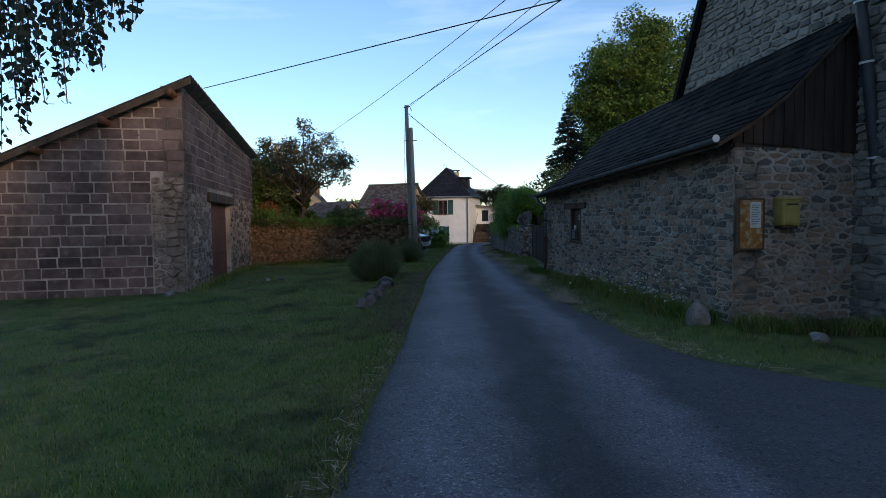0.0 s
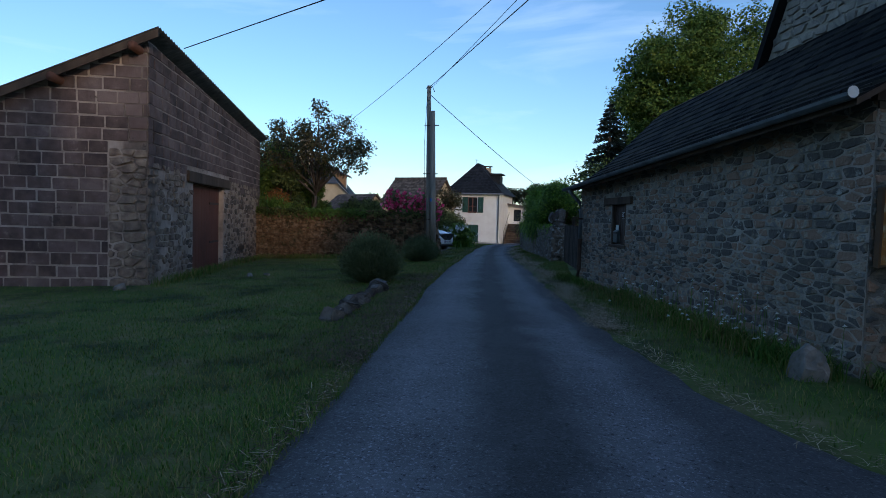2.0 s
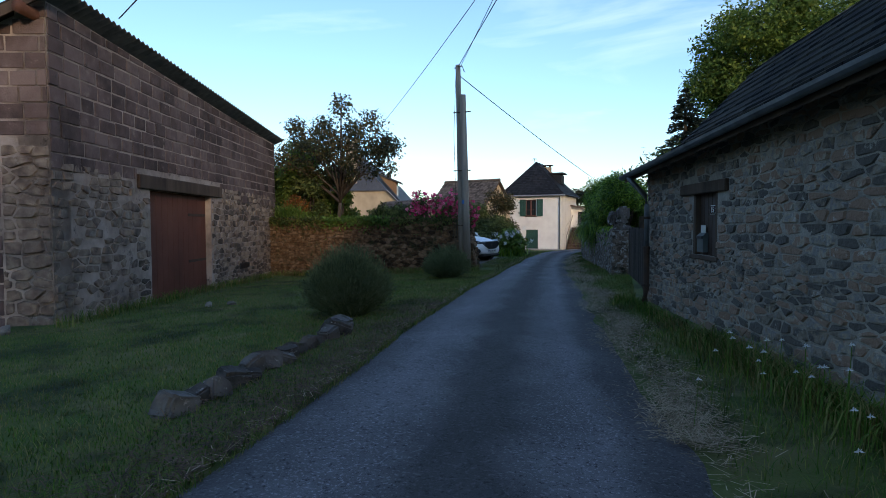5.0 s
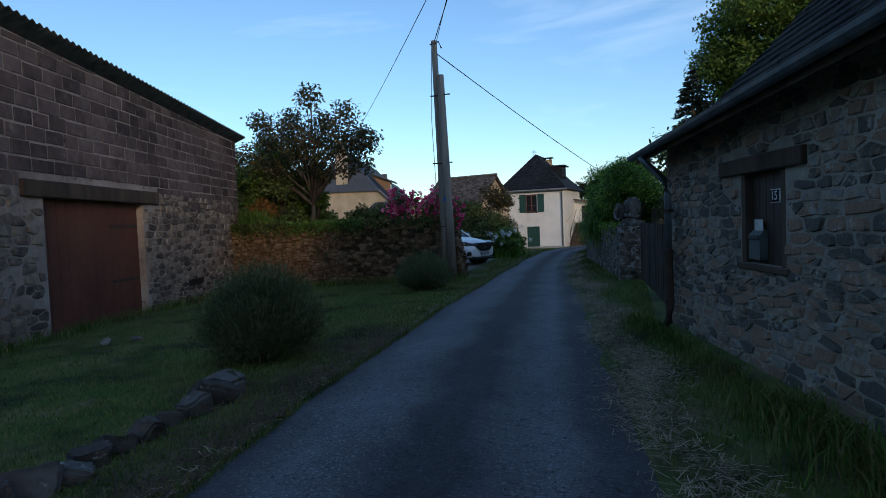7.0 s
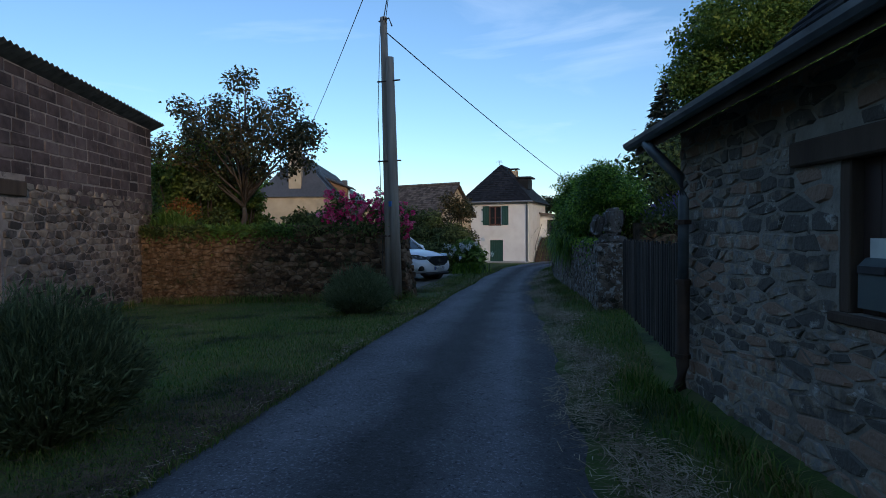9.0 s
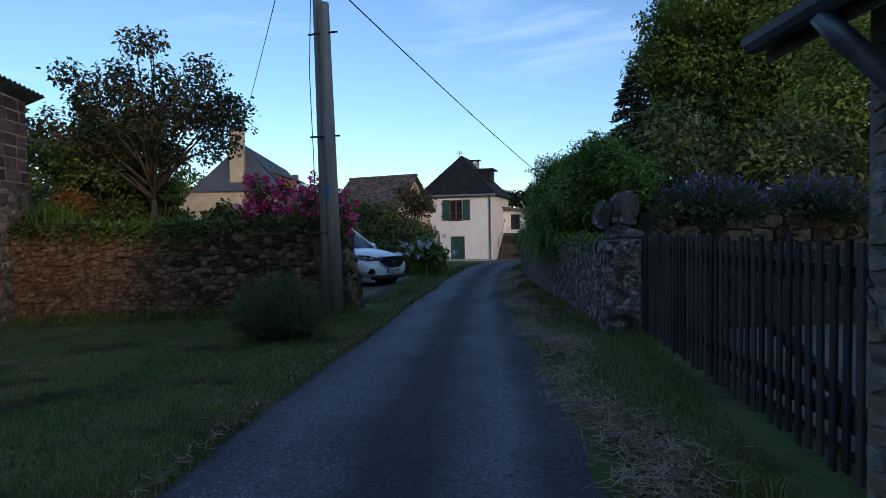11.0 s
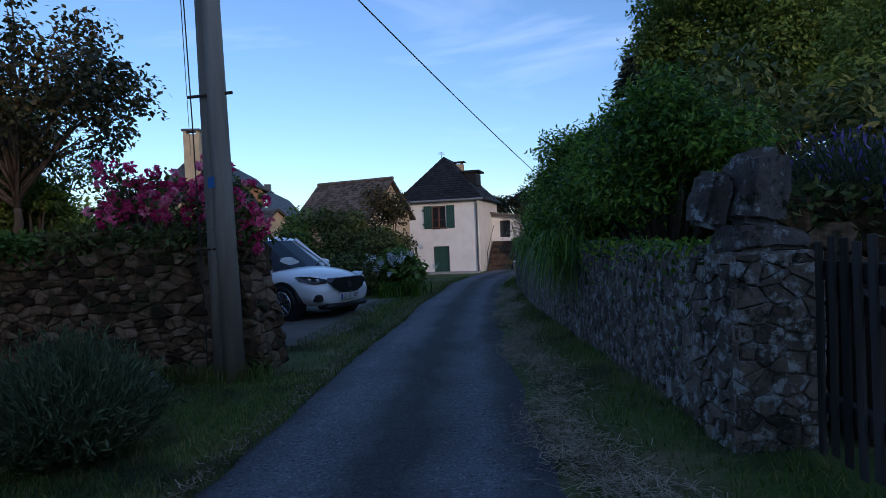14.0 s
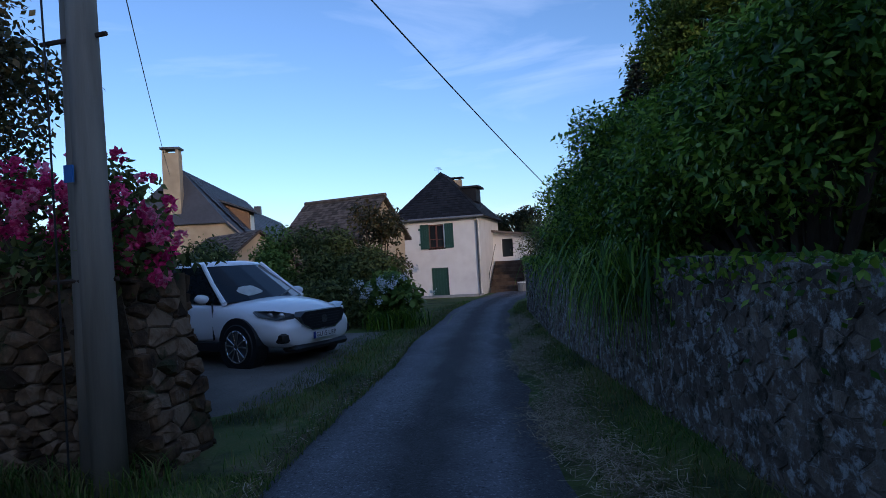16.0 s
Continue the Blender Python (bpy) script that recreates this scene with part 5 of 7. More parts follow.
for sx in (-1, 1):
    sh = bmesh.new()
    for k in range(4):
        x = -0.07 + sx * (0.47 + 0.02) + (k - (0 if sx > 0 else 3)) * 0.118
        box(sh, min(x, x + sx * 0.0) , -0.06, 2.6, x + 0.114, -0.02, 3.9, bevel=0.004)
    box(sh, min(-0.07 + sx * 0.49, -0.07 + sx * 0.94), -0.075, 2.8, max(-0.07 + sx * 0.49, -0.07 + sx * 0.94), -0.06, 2.9)
    box(sh, min(-0.07 + sx * 0.49, -0.07 + sx * 0.94), -0.075, 3.6, max(-0.07 + sx * 0.49, -0.07 + sx * 0.94), -0.06, 3.7)
    part("shutter", sh, GREEN_PAINT, house, "dark green open shutter")
cellar = part("door", box_bm(-0.44, 0.145, -0.2, 0.5, 0.16, 1.57), GREEN_PAINT, house, "dark green cellar door")
for k in range(6):
    part("door_board", box_bm(-0.44 + k * 0.1567 + 0.003, 0.1, -0.2, -0.44 + (k + 1) * 0.1567 - 0.003, 0.14, 1.57, bevel=0.004), GREEN_PAINT, cellar)
part("downpipe", tube_bm([(HW - 0.12, -0.3, HZ + 0.02), (HW - 0.1, -0.08, HZ - 0.3), (HW - 0.1, -0.07, 0.0)], 0.05, 8), GREY_PAINT, house, smooth=True)
EV = 0.32
ap = (-0.2, 2.3, HZ + 2.8)
rb = (-0.2, HD - 1.6, HZ + 2.8)
e = [(-HW - EV, -EV, HZ - 0.02), (HW + EV, -EV, HZ - 0.02), (HW + EV, HD + EV, HZ - 0.02), (-HW - EV, HD + EV, HZ - 0.02)]
bm = bmesh.new()
vs = [bm.verts.new(p) for p in (*e, ap, rb)]
for q in ((0, 1, 4), (1, 2, 5, 4), (2, 3, 5), (3, 0, 4, 5), (0, 3, 2, 1)):
    bm.faces.new([vs[i] for i in q])
hroof = part("roof", bm, SLATE_BLUE, house, "dark blue-grey slate hipped roof")
v, f = slope_slates(e[0], e[1], ap, ap, 20, 26, 1)
v2, f2 = slope_slates(e[1], e[2], rb, ap, 20, 30, 2)
f += [tuple(i + len(v) for i in q) for q in f2]
v += v2
tagged(part("slate", mesh_of("slate", v, f, SLATE_BLUE), SLATE_BLUE, hroof), kind="stuff")
part("gutter", tube_bm([(-HW - EV, -EV - 0.05, HZ - 0.04), (HW + EV, -EV - 0.05, HZ - 0.04)], 0.06, 8), GREY_PAINT, house)
bm = bmesh.new()
prism(bm, [(0.45, HZ + 1.0), (1.75, HZ + 1.0), (1.75, HZ + 1.72), (0.3, HZ + 1.95)], "y", 2.5, 3.9)
dormer = part("dormer", bm, SLATE_BLUE, house, "slate-hung dormer")
part("dormer_roof", box_bm(0.2, 2.35, HZ + 1.78, 1.95, 4.05, HZ + 1.88), SLATE_BLUE, dormer)
chim = part("chimney", box_bm(0.0, 4.0, HZ + 2.0, 0.6, 4.4, HZ + 2.5), OCHRE_RENDER, house)
part("chimney_cap", box_bm(-0.12, 3.9, HZ + 2.6, 0.72, 4.5, HZ + 2.66), SLATE_BLUE, chim)
for x in (0.04, 0.5):
    part("cap_leg", box_bm(x - 0.04, 4.0, HZ + 2.5, x + 0.06, 4.4, HZ + 2.6), SLATE_BLUE, chim)
bm = tube_bm([(-0.35, 2.4, HZ + 2.4), (-0.35, 2.4, HZ + 3.1)], 0.015, 5)
for k, (z, w) in enumerate(((2.95, 0.25), (3.02, 0.2), (3.08, 0.15))):
    tube_bm([(-0.35 - w, 2.4, HZ + z), (-0.35 + w, 2.4, HZ + z)], 0.01, 4, bm)
part("aerial", bm, GREY_PAINT, house, "thin television aerial")
# side annex with its stair
annex = part("annex", wall_bm(3.2, lambda a: 3.55 - 0.13 * a, lambda a: -0.4, 0.3, [(0.5, 1.95, 1.15, 3.0)]), WHITE_RENDER, house, m=pose(HW, 4.3, 0))
part("annex_roof", box_bm(HW - 0.05, 3.75, 3.3, HW + 3.5, 7.0, 3.42), CLAY_TILE, house, m=Matrix.Translation((HW, 0, 3.4)) @ pose(0, 0, 0, 0, 7.5, 0) @ Matrix.Translation((-HW, 0, -3.27)))
part("annex_window", box_bm(HW + 0.5, 4.42, 1.95, HW + 1.15, 4.46, 3.0), PANE, house)
part("stair_wall", box_bm(HW + 2.0, 1.6, -0.4, HW + 2.35, 4.3, 2.0, bevel=0.03), MORTAR, house)
stair = thing("garden_stair", pose(-10.95 + HW + 0.1, 51.5, -0.62), "steep brown steps rising to the upper door", "stair")
for k in range(9):
    part("step", box_bm(0.0, 1.5 + k * 0.3, 0.0 + k * 0.19 - 0.05, 1.85, 4.25, 0.19 + k * 0.19, bevel=0.015), OLD_WOOD, stair)
part("handrail", tube_bm([(0.05, 1.5, 0.1), (0.05, 1.5, 1.1), (0.05, 4.1, 2.7)], 0.025, 6), DARK_PIPE, stair)
tagged(part("pavement", box_bm(-12.4, 50.1, -0.72, -8.6, 51.48, -0.5, bevel=0.02), material("pale_concrete", ((0.22, 0.21, 0.2), (0.32, 0.31, 0.29), (0.4, 0.39, 0.37)), 6.0, 0.9, 0.5, 40.0)), "pale concrete apron along the house front", "pavement", kind="structure")
bin_ = thing("dustbin", pose(-6.75, 52.6, -0.6), "small pale grey bin beside the steps", "bin")
part("bin_body", tube_bm([(0, 0, 0), (0, 0, 0.5)], [0.2, 0.24], 10), GREY_PAINT, bin_)
part("bin_lid", tube_bm([(0, 0, 0.5), (0, 0, 0.56)], [0.26, 0.2], 10), WHITE_PAINT, bin_)


# ---- other houses ----
def gabled(name, m, half, length, eave, ridge, wall_mat, roof_mat, label, rows, cols, seed, base=-1.0, over=0.25):
    """Gable end to local -y, ridge along local y."""
    h = thing(name, m, label, "house")
    bm = bmesh.new()
    prism(bm, [(-half, base), (half, base), (half, eave), (0, ridge - 0.08), (-half, eave)], "y", 0, 0.4)
    part("gable_wall", bm, wall_mat, h)
    part("side_wall", box_bm(half - 0.4, 0.4, base, half, length, eave), wall_mat, h)
    part("side_wall", box_bm(-half, 0.4, base, -half + 0.4, length, eave), wall_mat, h)
    sl = (ridge - eave) / half
    for sx in (1, -1):
        q = [(sx * (half + over), -over, eave - sl * over), (sx * (half + over), length + over, eave - sl * over), (0, length + over, ridge), (0, -over, ridge)]
        if sx < 0:
            q = [q[1], q[0], q[3], q[2]]
        bm = bmesh.new()
        a = [bm.verts.new(p) for p in q]
        b = [bm.verts.new((p[0], p[1], p[2] - 0.1)) for p in q]
        bm.faces.new(a)
        bm.faces.new(b[::-1])
        for i in range(4):
            bm.faces.new((a[i], b[i], b[(i + 1) % 4], a[(i + 1) % 4]))
        rf = part("roof", bm, roof_mat, h)
        v, f = slope_slates(*q, rows, cols, seed)
        tagged(part("tile", mesh_of("tile", v, f, roof_mat), roof_mat, rf), kind="stuff")
    return h


small_barn = gabled("tiled_barn", pose(-12.2, 46.6, 0, 0, 0, 76), 1.8, 4.3, 2.75, 4.45, OCHRE_RENDER, CLAY_TILE, "small ochre barn with an old clay tile roof", 16, 26, 3)
bm = tube_bm([(0, -0.25, 4.48), (0, 4.5, 4.5)], 0.09, 8)
part("ridge_tiles", bm, CLAY_TILE, small_barn)
def hipped_farm():
    h = thing("farmhouse", pose(-25.9, 49.8, 0, 0, 0, 21), "ochre farmhouse with a steep grey slate roof and dormer", "house")
    bm = bmesh.new()
    prism(bm, [(-4.6, -1), (4.6, -1), (4.6, 2.6), (2.95, 4.3), (-2.95, 4.3), (-4.6, 2.6)], "y", 0, 0.4)
    part("gable_wall", bm, OCHRE_RENDER, h)
    part("side_wall", box_bm(4.2, 0.4, -1, 4.6, 20, 2.6), OCHRE_RENDER, h)
    part("side_wall", box_bm(-4.6, 0.4, -1, -4.2, 20, 2.6), OCHRE_RENDER, h)
    for sx in (1, -1):
        q = [(sx * 4.85, -0.25, 2.35), (sx * 4.85, 20.2, 2.35), (0, 20.2, 7.7), (0, 1.7, 7.7), (sx * 3.0, -0.25, 4.2)]
        bm = bmesh.new()
        a = [bm.verts.new(p) for p in q]
        b = [bm.verts.new((p[0], p[1], p[2] - 0.1)) for p in q]
        bm.faces.new(a)
        bm.faces.new(b[::-1])
        for k in range(5):
            bm.faces.new((a[k], b[k], b[(k + 1) % 5], a[(k + 1) % 5]))
        rf = part("roof", bm, FARM_SLATE, h)
        qq = [(sx * 4.85, 1.8, 2.35), (sx * 4.85, 20.2, 2.35), (0, 20.2, 7.7), (0, 1.8, 7.7)]
        if sx < 0:
            qq = [qq[1], qq[0], qq[3], qq[2]]
        v, f = slope_slates(*qq, 26, 55, 4)
        tagged(part("tile", mesh_of("tile", v, f, FARM_SLATE), FARM_SLATE, rf), kind="stuff")
    bm = bmesh.new()
    bm.faces.new([bm.verts.new(p) for p in ((-3.0, -0.25, 4.2), (3.0, -0.25, 4.2), (0, 1.7, 7.7))])
    part("roof", bm, FARM_SLATE, h)
    return h


farm = hipped_farm()
ch = part("chimney", box_bm(-0.46, 0.1, 4.2, 0.46, 0.75, 8.35, bevel=0.02), OCHRE_RENDER, farm, "tall ochre rendered chimney")
part("chimney_cap", box_bm(-0.54, 0.02, 8.55, 0.54, 0.83, 8.67), FARM_SLATE, ch)
for x in (-0.44, 0.29):
    part("cap_leg", box_bm(x, 0.12, 8.35, x + 0.15, 0.72, 8.55), OCHRE_RENDER, ch)
DM = pose(3.0, 5.4, 3.9)
bm = bmesh.new()
prism(bm, [(-2.2, -0.5), (0.3, -0.5), (0.3, 1.35), (-2.2, 2.3)], "y", -0.85, 0.85)
dm = part("dormer", bm, plain("dormer_wood", (0.22, 0.12, 0.06), 0.7), farm, "timber dormer", m=DM)
dr = bmesh.new()
prism(dr, [(0.75, 1.2), (0.75, 1.32), (-2.3, 2.5), (-2.3, 2.36)], "y", -1.15, 1.15)
part("dormer_roof", dr, FARM_SLATE, dm)
part("dormer_window", box_bm(0.301, -0.55, -0.1, 0.34, 0.55, 1.15), WHITE_PAINT, dm, "white curtained dormer window")
part("roof_window", box_bm(-0.5, -0.4, 0, 0.5, 0.4, 0.06), PANE, farm, m=Matrix.Translation((2.4, 9.0, 5.1)) @ pose(0, 0, 0, 0, 47.8, 0))
barn2 = gabled("slate_outbuilding", pose(-33.2, 70.0, 0, 0, 0, 21), 4.0, 16.0, 2.4, 6.9, OCHRE_RENDER, FARM_SLATE, "long low outbuilding with a grey slate roof", 20, 40, 5)
part("flue", box_bm(-0.3, 1.5, 6.3, 0.3, 2.1, 7.5), FARM_SLATE, barn2)
shed = gabled("tiled_shed", pose(-16.4, 43.0, -0.2, 0, 0, 60), 1.7, 4.4, 1.9, 3.25, OCHRE_RENDER, CLAY_TILE, "low garden shed with a clay tile roof", 12, 22, 6)

# ---- the parked car ----
def parked_car(m):
    car = thing("parked_car", m, "white compact sport utility car parked nose to the lane", "car")
    paint = bpy.data.materials.new("white_car_paint")
    paint.use_nodes = True
    b = paint.node_tree.nodes["Principled BSDF"]
    b.inputs["Base Color"].default_value = (0.84, 0.85, 0.86, 1)
    b.inputs["Roughness"].default_value = 0.28
    b.inputs["Coat Weight"].default_value = 0.6
    chrome = plain("bright_metal", (0.6, 0.61, 0.63), 0.2, 1.0)
    dark_glass = glass("car_glass", (0.012, 0.016, 0.02))
    dark_glass.node_tree.nodes["Principled BSDF"].inputs["Specular IOR Level"].default_value = 0.3
    lens = plain("lamp_silver", (0.75, 0.77, 0.8), 0.15, 0.7)
    # x forward, y to its left
    sec = [(-2.26, 0.55, 0.62, 0.85, 0.74, 1.02, 0.72, 1.05), (-2.1, 0.36, 0.8, 0.78, 0.9, 1.06, 0.87, 1.1), (-1.35, 0.27, 0.86, 0.7, 0.92, 1.06, 0.9, 1.12), (0.0, 0.26, 0.87, 0.66, 0.925, 1.03, 0.9, 1.08), (0.85, 0.26, 0.87, 0.66, 0.925, 1.0, 0.88, 1.07), (1.3, 0.26, 0.86, 0.68, 0.925, 0.97, 0.83, 1.05), (1.75, 0.26, 0.85, 0.66, 0.9, 0.9, 0.76, 0.99), (2.05, 0.27, 0.78, 0.58, 0.83, 0.8, 0.66, 0.9), (2.2, 0.29, 0.64, 0.5, 0.7, 0.72, 0.52, 0.8), (2.27, 0.33, 0.48, 0.48, 0.52, 0.64, 0.38, 0.7)]
    bm = bmesh.new()
    rings = []
    for x, zb, wb, zm, wm, zs, ws, zt in sec:
        half = [(0, zb), (wb, zb), (wm, zm), (wm * 0.995, (zm + zs) / 2), (ws, zs), (ws * 0.5, zt - 0.012), (0, zt)]
        full = half + [(-y, z) for y, z in half[-2:0:-1]]
        rings.append([bm.verts.new((x, y, z)) for y, z in full])
    for r0, r1 in zip(rings, rings[1:]):
        for k in range(len(r0)):
            j = (k + 1) % len(r0)
            bm.faces.new((r0[k], r0[j], r1[j], r1[k]))
    bm.faces.new(rings[0])
    bm.faces.new(rings[-1])
    body = part("body", bm, paint, car, "glossy white body", smooth=True)
    body.modifiers.new("round", "SUBSURF").levels = 2
    body.modifiers["round"].render_levels = 2
    # cabin
    low = [(1.24, 0.0), (1.2, 0.45), (1.02, 0.83), (-0.6, 0.86), (-1.7, 0.84), (-2.12, 0.66), (-2.2, 0.0)]
    high = [(0.34, 0.0), (0.31, 0.38), (0.2, 0.6), (-0.7, 0.64), (-1.45, 0.6), (-1.8, 0.45), (-1.84, 0.0)]
    def loop(pts, z):
        full = pts + [(x, -y) for x, y in pts[-2:0:-1]]
        return [(x, y, z) for x, y in full]
    a, bq = loop(low, 1.02), loop(high, 1.63)
    bm = bmesh.new()
    va, vb = [bm.verts.new(p) for p in a], [bm.verts.new(p) for p in bq]
    for k in range(len(va)):
        j = (k + 1) % len(va)
        bm.faces.new((va[k], va[j], vb[j], vb[k]))
    bm.faces.new(vb)
    part("glazing", bm, dark_glass, car, "dark tinted glass", smooth=False)
    bm = bmesh.new()
    v0 = [bm.verts.new((x + (0.03 if x > 0 else -0.02), y * 1.03, 1.61)) for x, y, z in bq]
    v1 = [bm.verts.new((x * 0.99, y * 0.98, 1.65)) for x, y, z in bq]
    v2 = [bm.verts.new((x * 0.8 - 0.12, y * 0.7, 1.695)) for x, y, z in bq]
    for p, q in ((v0, v1), (v1, v2)):
        for k in range(len(p)):
            j = (k + 1) % len(p)
            bm.faces.new((p[k], p[j], q[j], q[k]))
    bm.faces.new(v2)
    part("roof_panel", bm, paint, car, smooth=True)
    for sy in (1, -1):
        part("pillar", tube_bm([(1.02, sy * 0.845, 1.0), (0.62, sy * 0.735, 1.31), (0.24, sy * 0.61, 1.63)], [0.042, 0.034, 0.04], 8), paint, car)
        part("pillar", tube_bm([(-0.35, sy * 0.875, 1.02), (-0.45, sy * 0.645, 1.6)], 0.035, 6), BLACK, car)
        part("pillar", tube_bm([(-1.75, sy * 0.85, 1.03), (-1.5, sy * 0.63, 1.58)], [0.16, 0.1], 6), paint, car)
        part("roof_rail", tube_bm([(-0.05, sy * 0.58, 1.63), (-0.3, sy * 0.6, 1.67), (-1.4, sy * 0.58, 1.66)], 0.018, 6), BLACK, car)
        mir = part("mirror", boulder_mesh("mirror", paint, 2, 0.0, 2), paint, car, m=Matrix.LocRotScale((0.72, sy * 1.03, 1.1), None, (0.18, 0.26, 0.17)))
        part("mirror_stalk", box_bm(0.68, sy * 0.86 - 0.06, 1.0, 0.8, sy * 0.95 + 0.02, 1.05, bevel=0.01), BLACK, car)
        part("sill", box_bm(-0.95, sy * 0.9 - 0.03, 0.26, 0.95, sy * 0.9 + 0.03, 0.42, bevel=0.02), BLACK, car, "black plastic sill")
        part("door_seam", box_bm(-0.4, sy * 0.915 - 0.012, 0.44, -0.388, sy * 0.915 + 0.012, 1.02), BLACK, car)
        part("door_seam", box_bm(0.8, sy * 0.905 - 0.012, 0.44, 0.812, sy * 0.905 + 0.012, 1.0), BLACK, car)
        part("door_handle", box_bm(-0.25, sy * 0.925 - 0.02, 0.88, -0.05, sy * 0.925 + 0.02, 0.92, bevel=0.008), paint, car)
        part("door_handle", box_bm(-1.3, sy * 0.925 - 0.02, 0.9, -1.1, sy * 0.925 + 0.02, 0.94, bevel=0.008), paint, car)
        # head lamp, swept back along the wing
        bm = bmesh.new()
        pts = [(2.14, sy * 0.5, 0.72), (2.15, sy * 0.5, 0.8), (2.0, sy * 0.76, 0.87), (1.72, sy * 0.88, 0.88), (1.8, sy * 0.87, 0.8), (2.05, sy * 0.75, 0.73)]
        f0 = [bm.verts.new(Vector(p) + Vector((0.03, sy * 0.015, 0.012))) for p in pts]
        f1 = [bm.verts.new(Vector(p) - Vector((0.1, sy * 0.06, 0.02))) for p in pts]
        bm.faces.new(f0)
        for k in range(6):
            bm.faces.new((f0[k], f0[(k + 1) % 6], f1[(k + 1) % 6], f1[k]))
        lamp = part("headlight", bm, glass("headlight_lens", (0.07, 0.075, 0.08)), car, "dark swept headlight")
        for p, r in (((2.075, sy * 0.66, 0.795), 0.055), ((1.94, sy * 0.76, 0.82), 0.045)):
            part("reflector", boulder_mesh("reflector", lens, 1, 0.0, 2), lens, lamp, m=Matrix.LocRotScale(p, None, (0.13, r * 2.2, r * 2)))
        part("fog_lamp", box_bm(1.96, sy * 0.64 - 0.13, 0.39, 2.2, sy * 0.64 + 0.1, 0.54, bevel=0.03), BLACK, car)
    for wx in (1.38, -1.32):
        for sy in (1, -1):
            part("wheel_arch", tube_bm([(wx, sy * 0.7, 0.37), (wx, sy * 0.932, 0.37)], 0.425, 24), BLACK, car, "black plastic wheel arch")
            wheel = part("wheel", tube_bm([(wx, sy * 0.71, 0.355), (wx, sy * 0.73, 0.355), (wx, sy * 0.92, 0.355), (wx, sy * 0.945, 0.355)], [0.32, 0.355, 0.355, 0.325], 28), BLACK, car, "black tyre")
            part("rim", tube_bm([(wx, sy * 0.944, 0.355), (wx, sy * 0.95, 0.355)], 0.235, 24), plain("dark_rim", (0.05, 0.05, 0.055), 0.4), wheel)
            for k in range(10):
                an = 2 * math.pi * k / 10 + 0.1 * (k % 2)
                part("spoke", box_bm(0.03, -0.018, -0.014, 0.23, 0.018, 0.014, bevel=0.005), chrome, wheel, m=Matrix.Translation((wx, sy * 0.955, 0.355)) @ Matrix.Rotation(an, 4, "Y"))
            part("rim_ring", tube_bm([(wx + 0.24 * math.cos(q), sy * 0.952, 0.355 + 0.24 * math.sin(q)) for q in np.linspace(0, 2 * math.pi, 25)], 0.014, 6, caps=False), chrome, wheel)
    # grille and plate
    bm = bmesh.new()
    prism(bm, [(-0.4, 0.83), (0.4, 0.83), (0.5, 0.76), (0.42, 0.64), (0.24, 0.55), (-0.24, 0.55), (-0.42, 0.64), (-0.5, 0.76)], "x", 2.1, 2.3)
    grille = part("grille", bm, BLACK, car, "black mesh grille")
    for k in range(5):
        part("grille_bar", box_bm(2.298, -0.38 + 0.02 * k, 0.765 - k * 0.042, 2.306, 0.38 - 0.02 * k, 0.775 - k * 0.042), DARK_PIPE, grille)
    part("grille_trim", tube_bm([(2.25, 0.5, 0.75), (2.29, 0.42, 0.63), (2.3, 0.25, 0.545), (2.31, 0.0, 0.535), (2.3, -0.25, 0.545), (2.29, -0.42, 0.63), (2.25, -0.5, 0.75)], 0.012, 6), chrome, grille, "chrome trim")
    part("badge", tube_bm([(2.3, 0, 0.69), (2.312, 0, 0.69)], 0.065, 14), chrome, grille)
    part("lower_bumper", box_bm(1.95, -0.6, 0.23, 2.285, 0.6, 0.34, bevel=0.05), BLACK, car)
    plate_ = part("number_plate", box_bm(2.29, -0.26, 0.4, 2.315, 0.26, 0.51, bevel=0.005), WHITE_ENAMEL, car, "white registration plate")
    part("plate_band", box_bm(2.3155, -0.26, 0.402, 2.319, -0.215, 0.508), plain("plate_blue", (0.02, 0.05, 0.3), 0.4), plate_)
    part("lettering", text_mesh("GU15 UEP", 0.07, BLACK), BLACK, plate_, m=Matrix(((0, 0, 1, 2.3175), (1, 0, 0, 0.02), (0, 1, 0, 0.455), (0, 0, 0, 1))))
    part("wiper", tube_bm([(1.27, 0.1, 1.06), (1.05, 0.55, 1.15)], 0.01, 5), BLACK, car)
    cloth = part("folded_cloth", boulder_mesh("folded_cloth", PAPER, 5, 0.2, 3), PAPER, car, "pale cloth on the dashboard", m=Matrix.LocRotScale((0.98, -0.3, 1.17), Euler((0, 0.6, 0)), (0.3, 0.5, 0.12)))
    return car


parked_car(pose(-9.42, 30.5, -0.12, 0, 0, -17))

# ---- trees ----
R = random.Random(77)
lime = clump_cloud(R, (0, 0, 13.2), (7.2, 6.5, 8.2), 120, (1.2, 2.4))
lime += [(R.uniform(-7.2, -4.5), R.uniform(-2, 2), R.uniform(3.5, 10.5), R.uniform(0.9, 1.5)) for _ in range(14)]
tree("lime_tree", (7.5, 60.0, -0.8), 0.55, (0, 0, 5.0), lime, 105000, 0.3, LEAF_LIME, "tall broad lime tree in full leaf", seed=1)
lime2 = clump_cloud(R, (0, 0, 6.4), (6.0, 4.5, 4.2), 60, (1.0, 1.9))
tree("broadleaf_tree", (12.2, 45.0, -0.3), 0.4, (0, 0, 3.0), lime2, 60000, 0.24, LEAF_BROAD_SUNLIT, "spreading broadleaf tree with a dense low crown", seed=2)


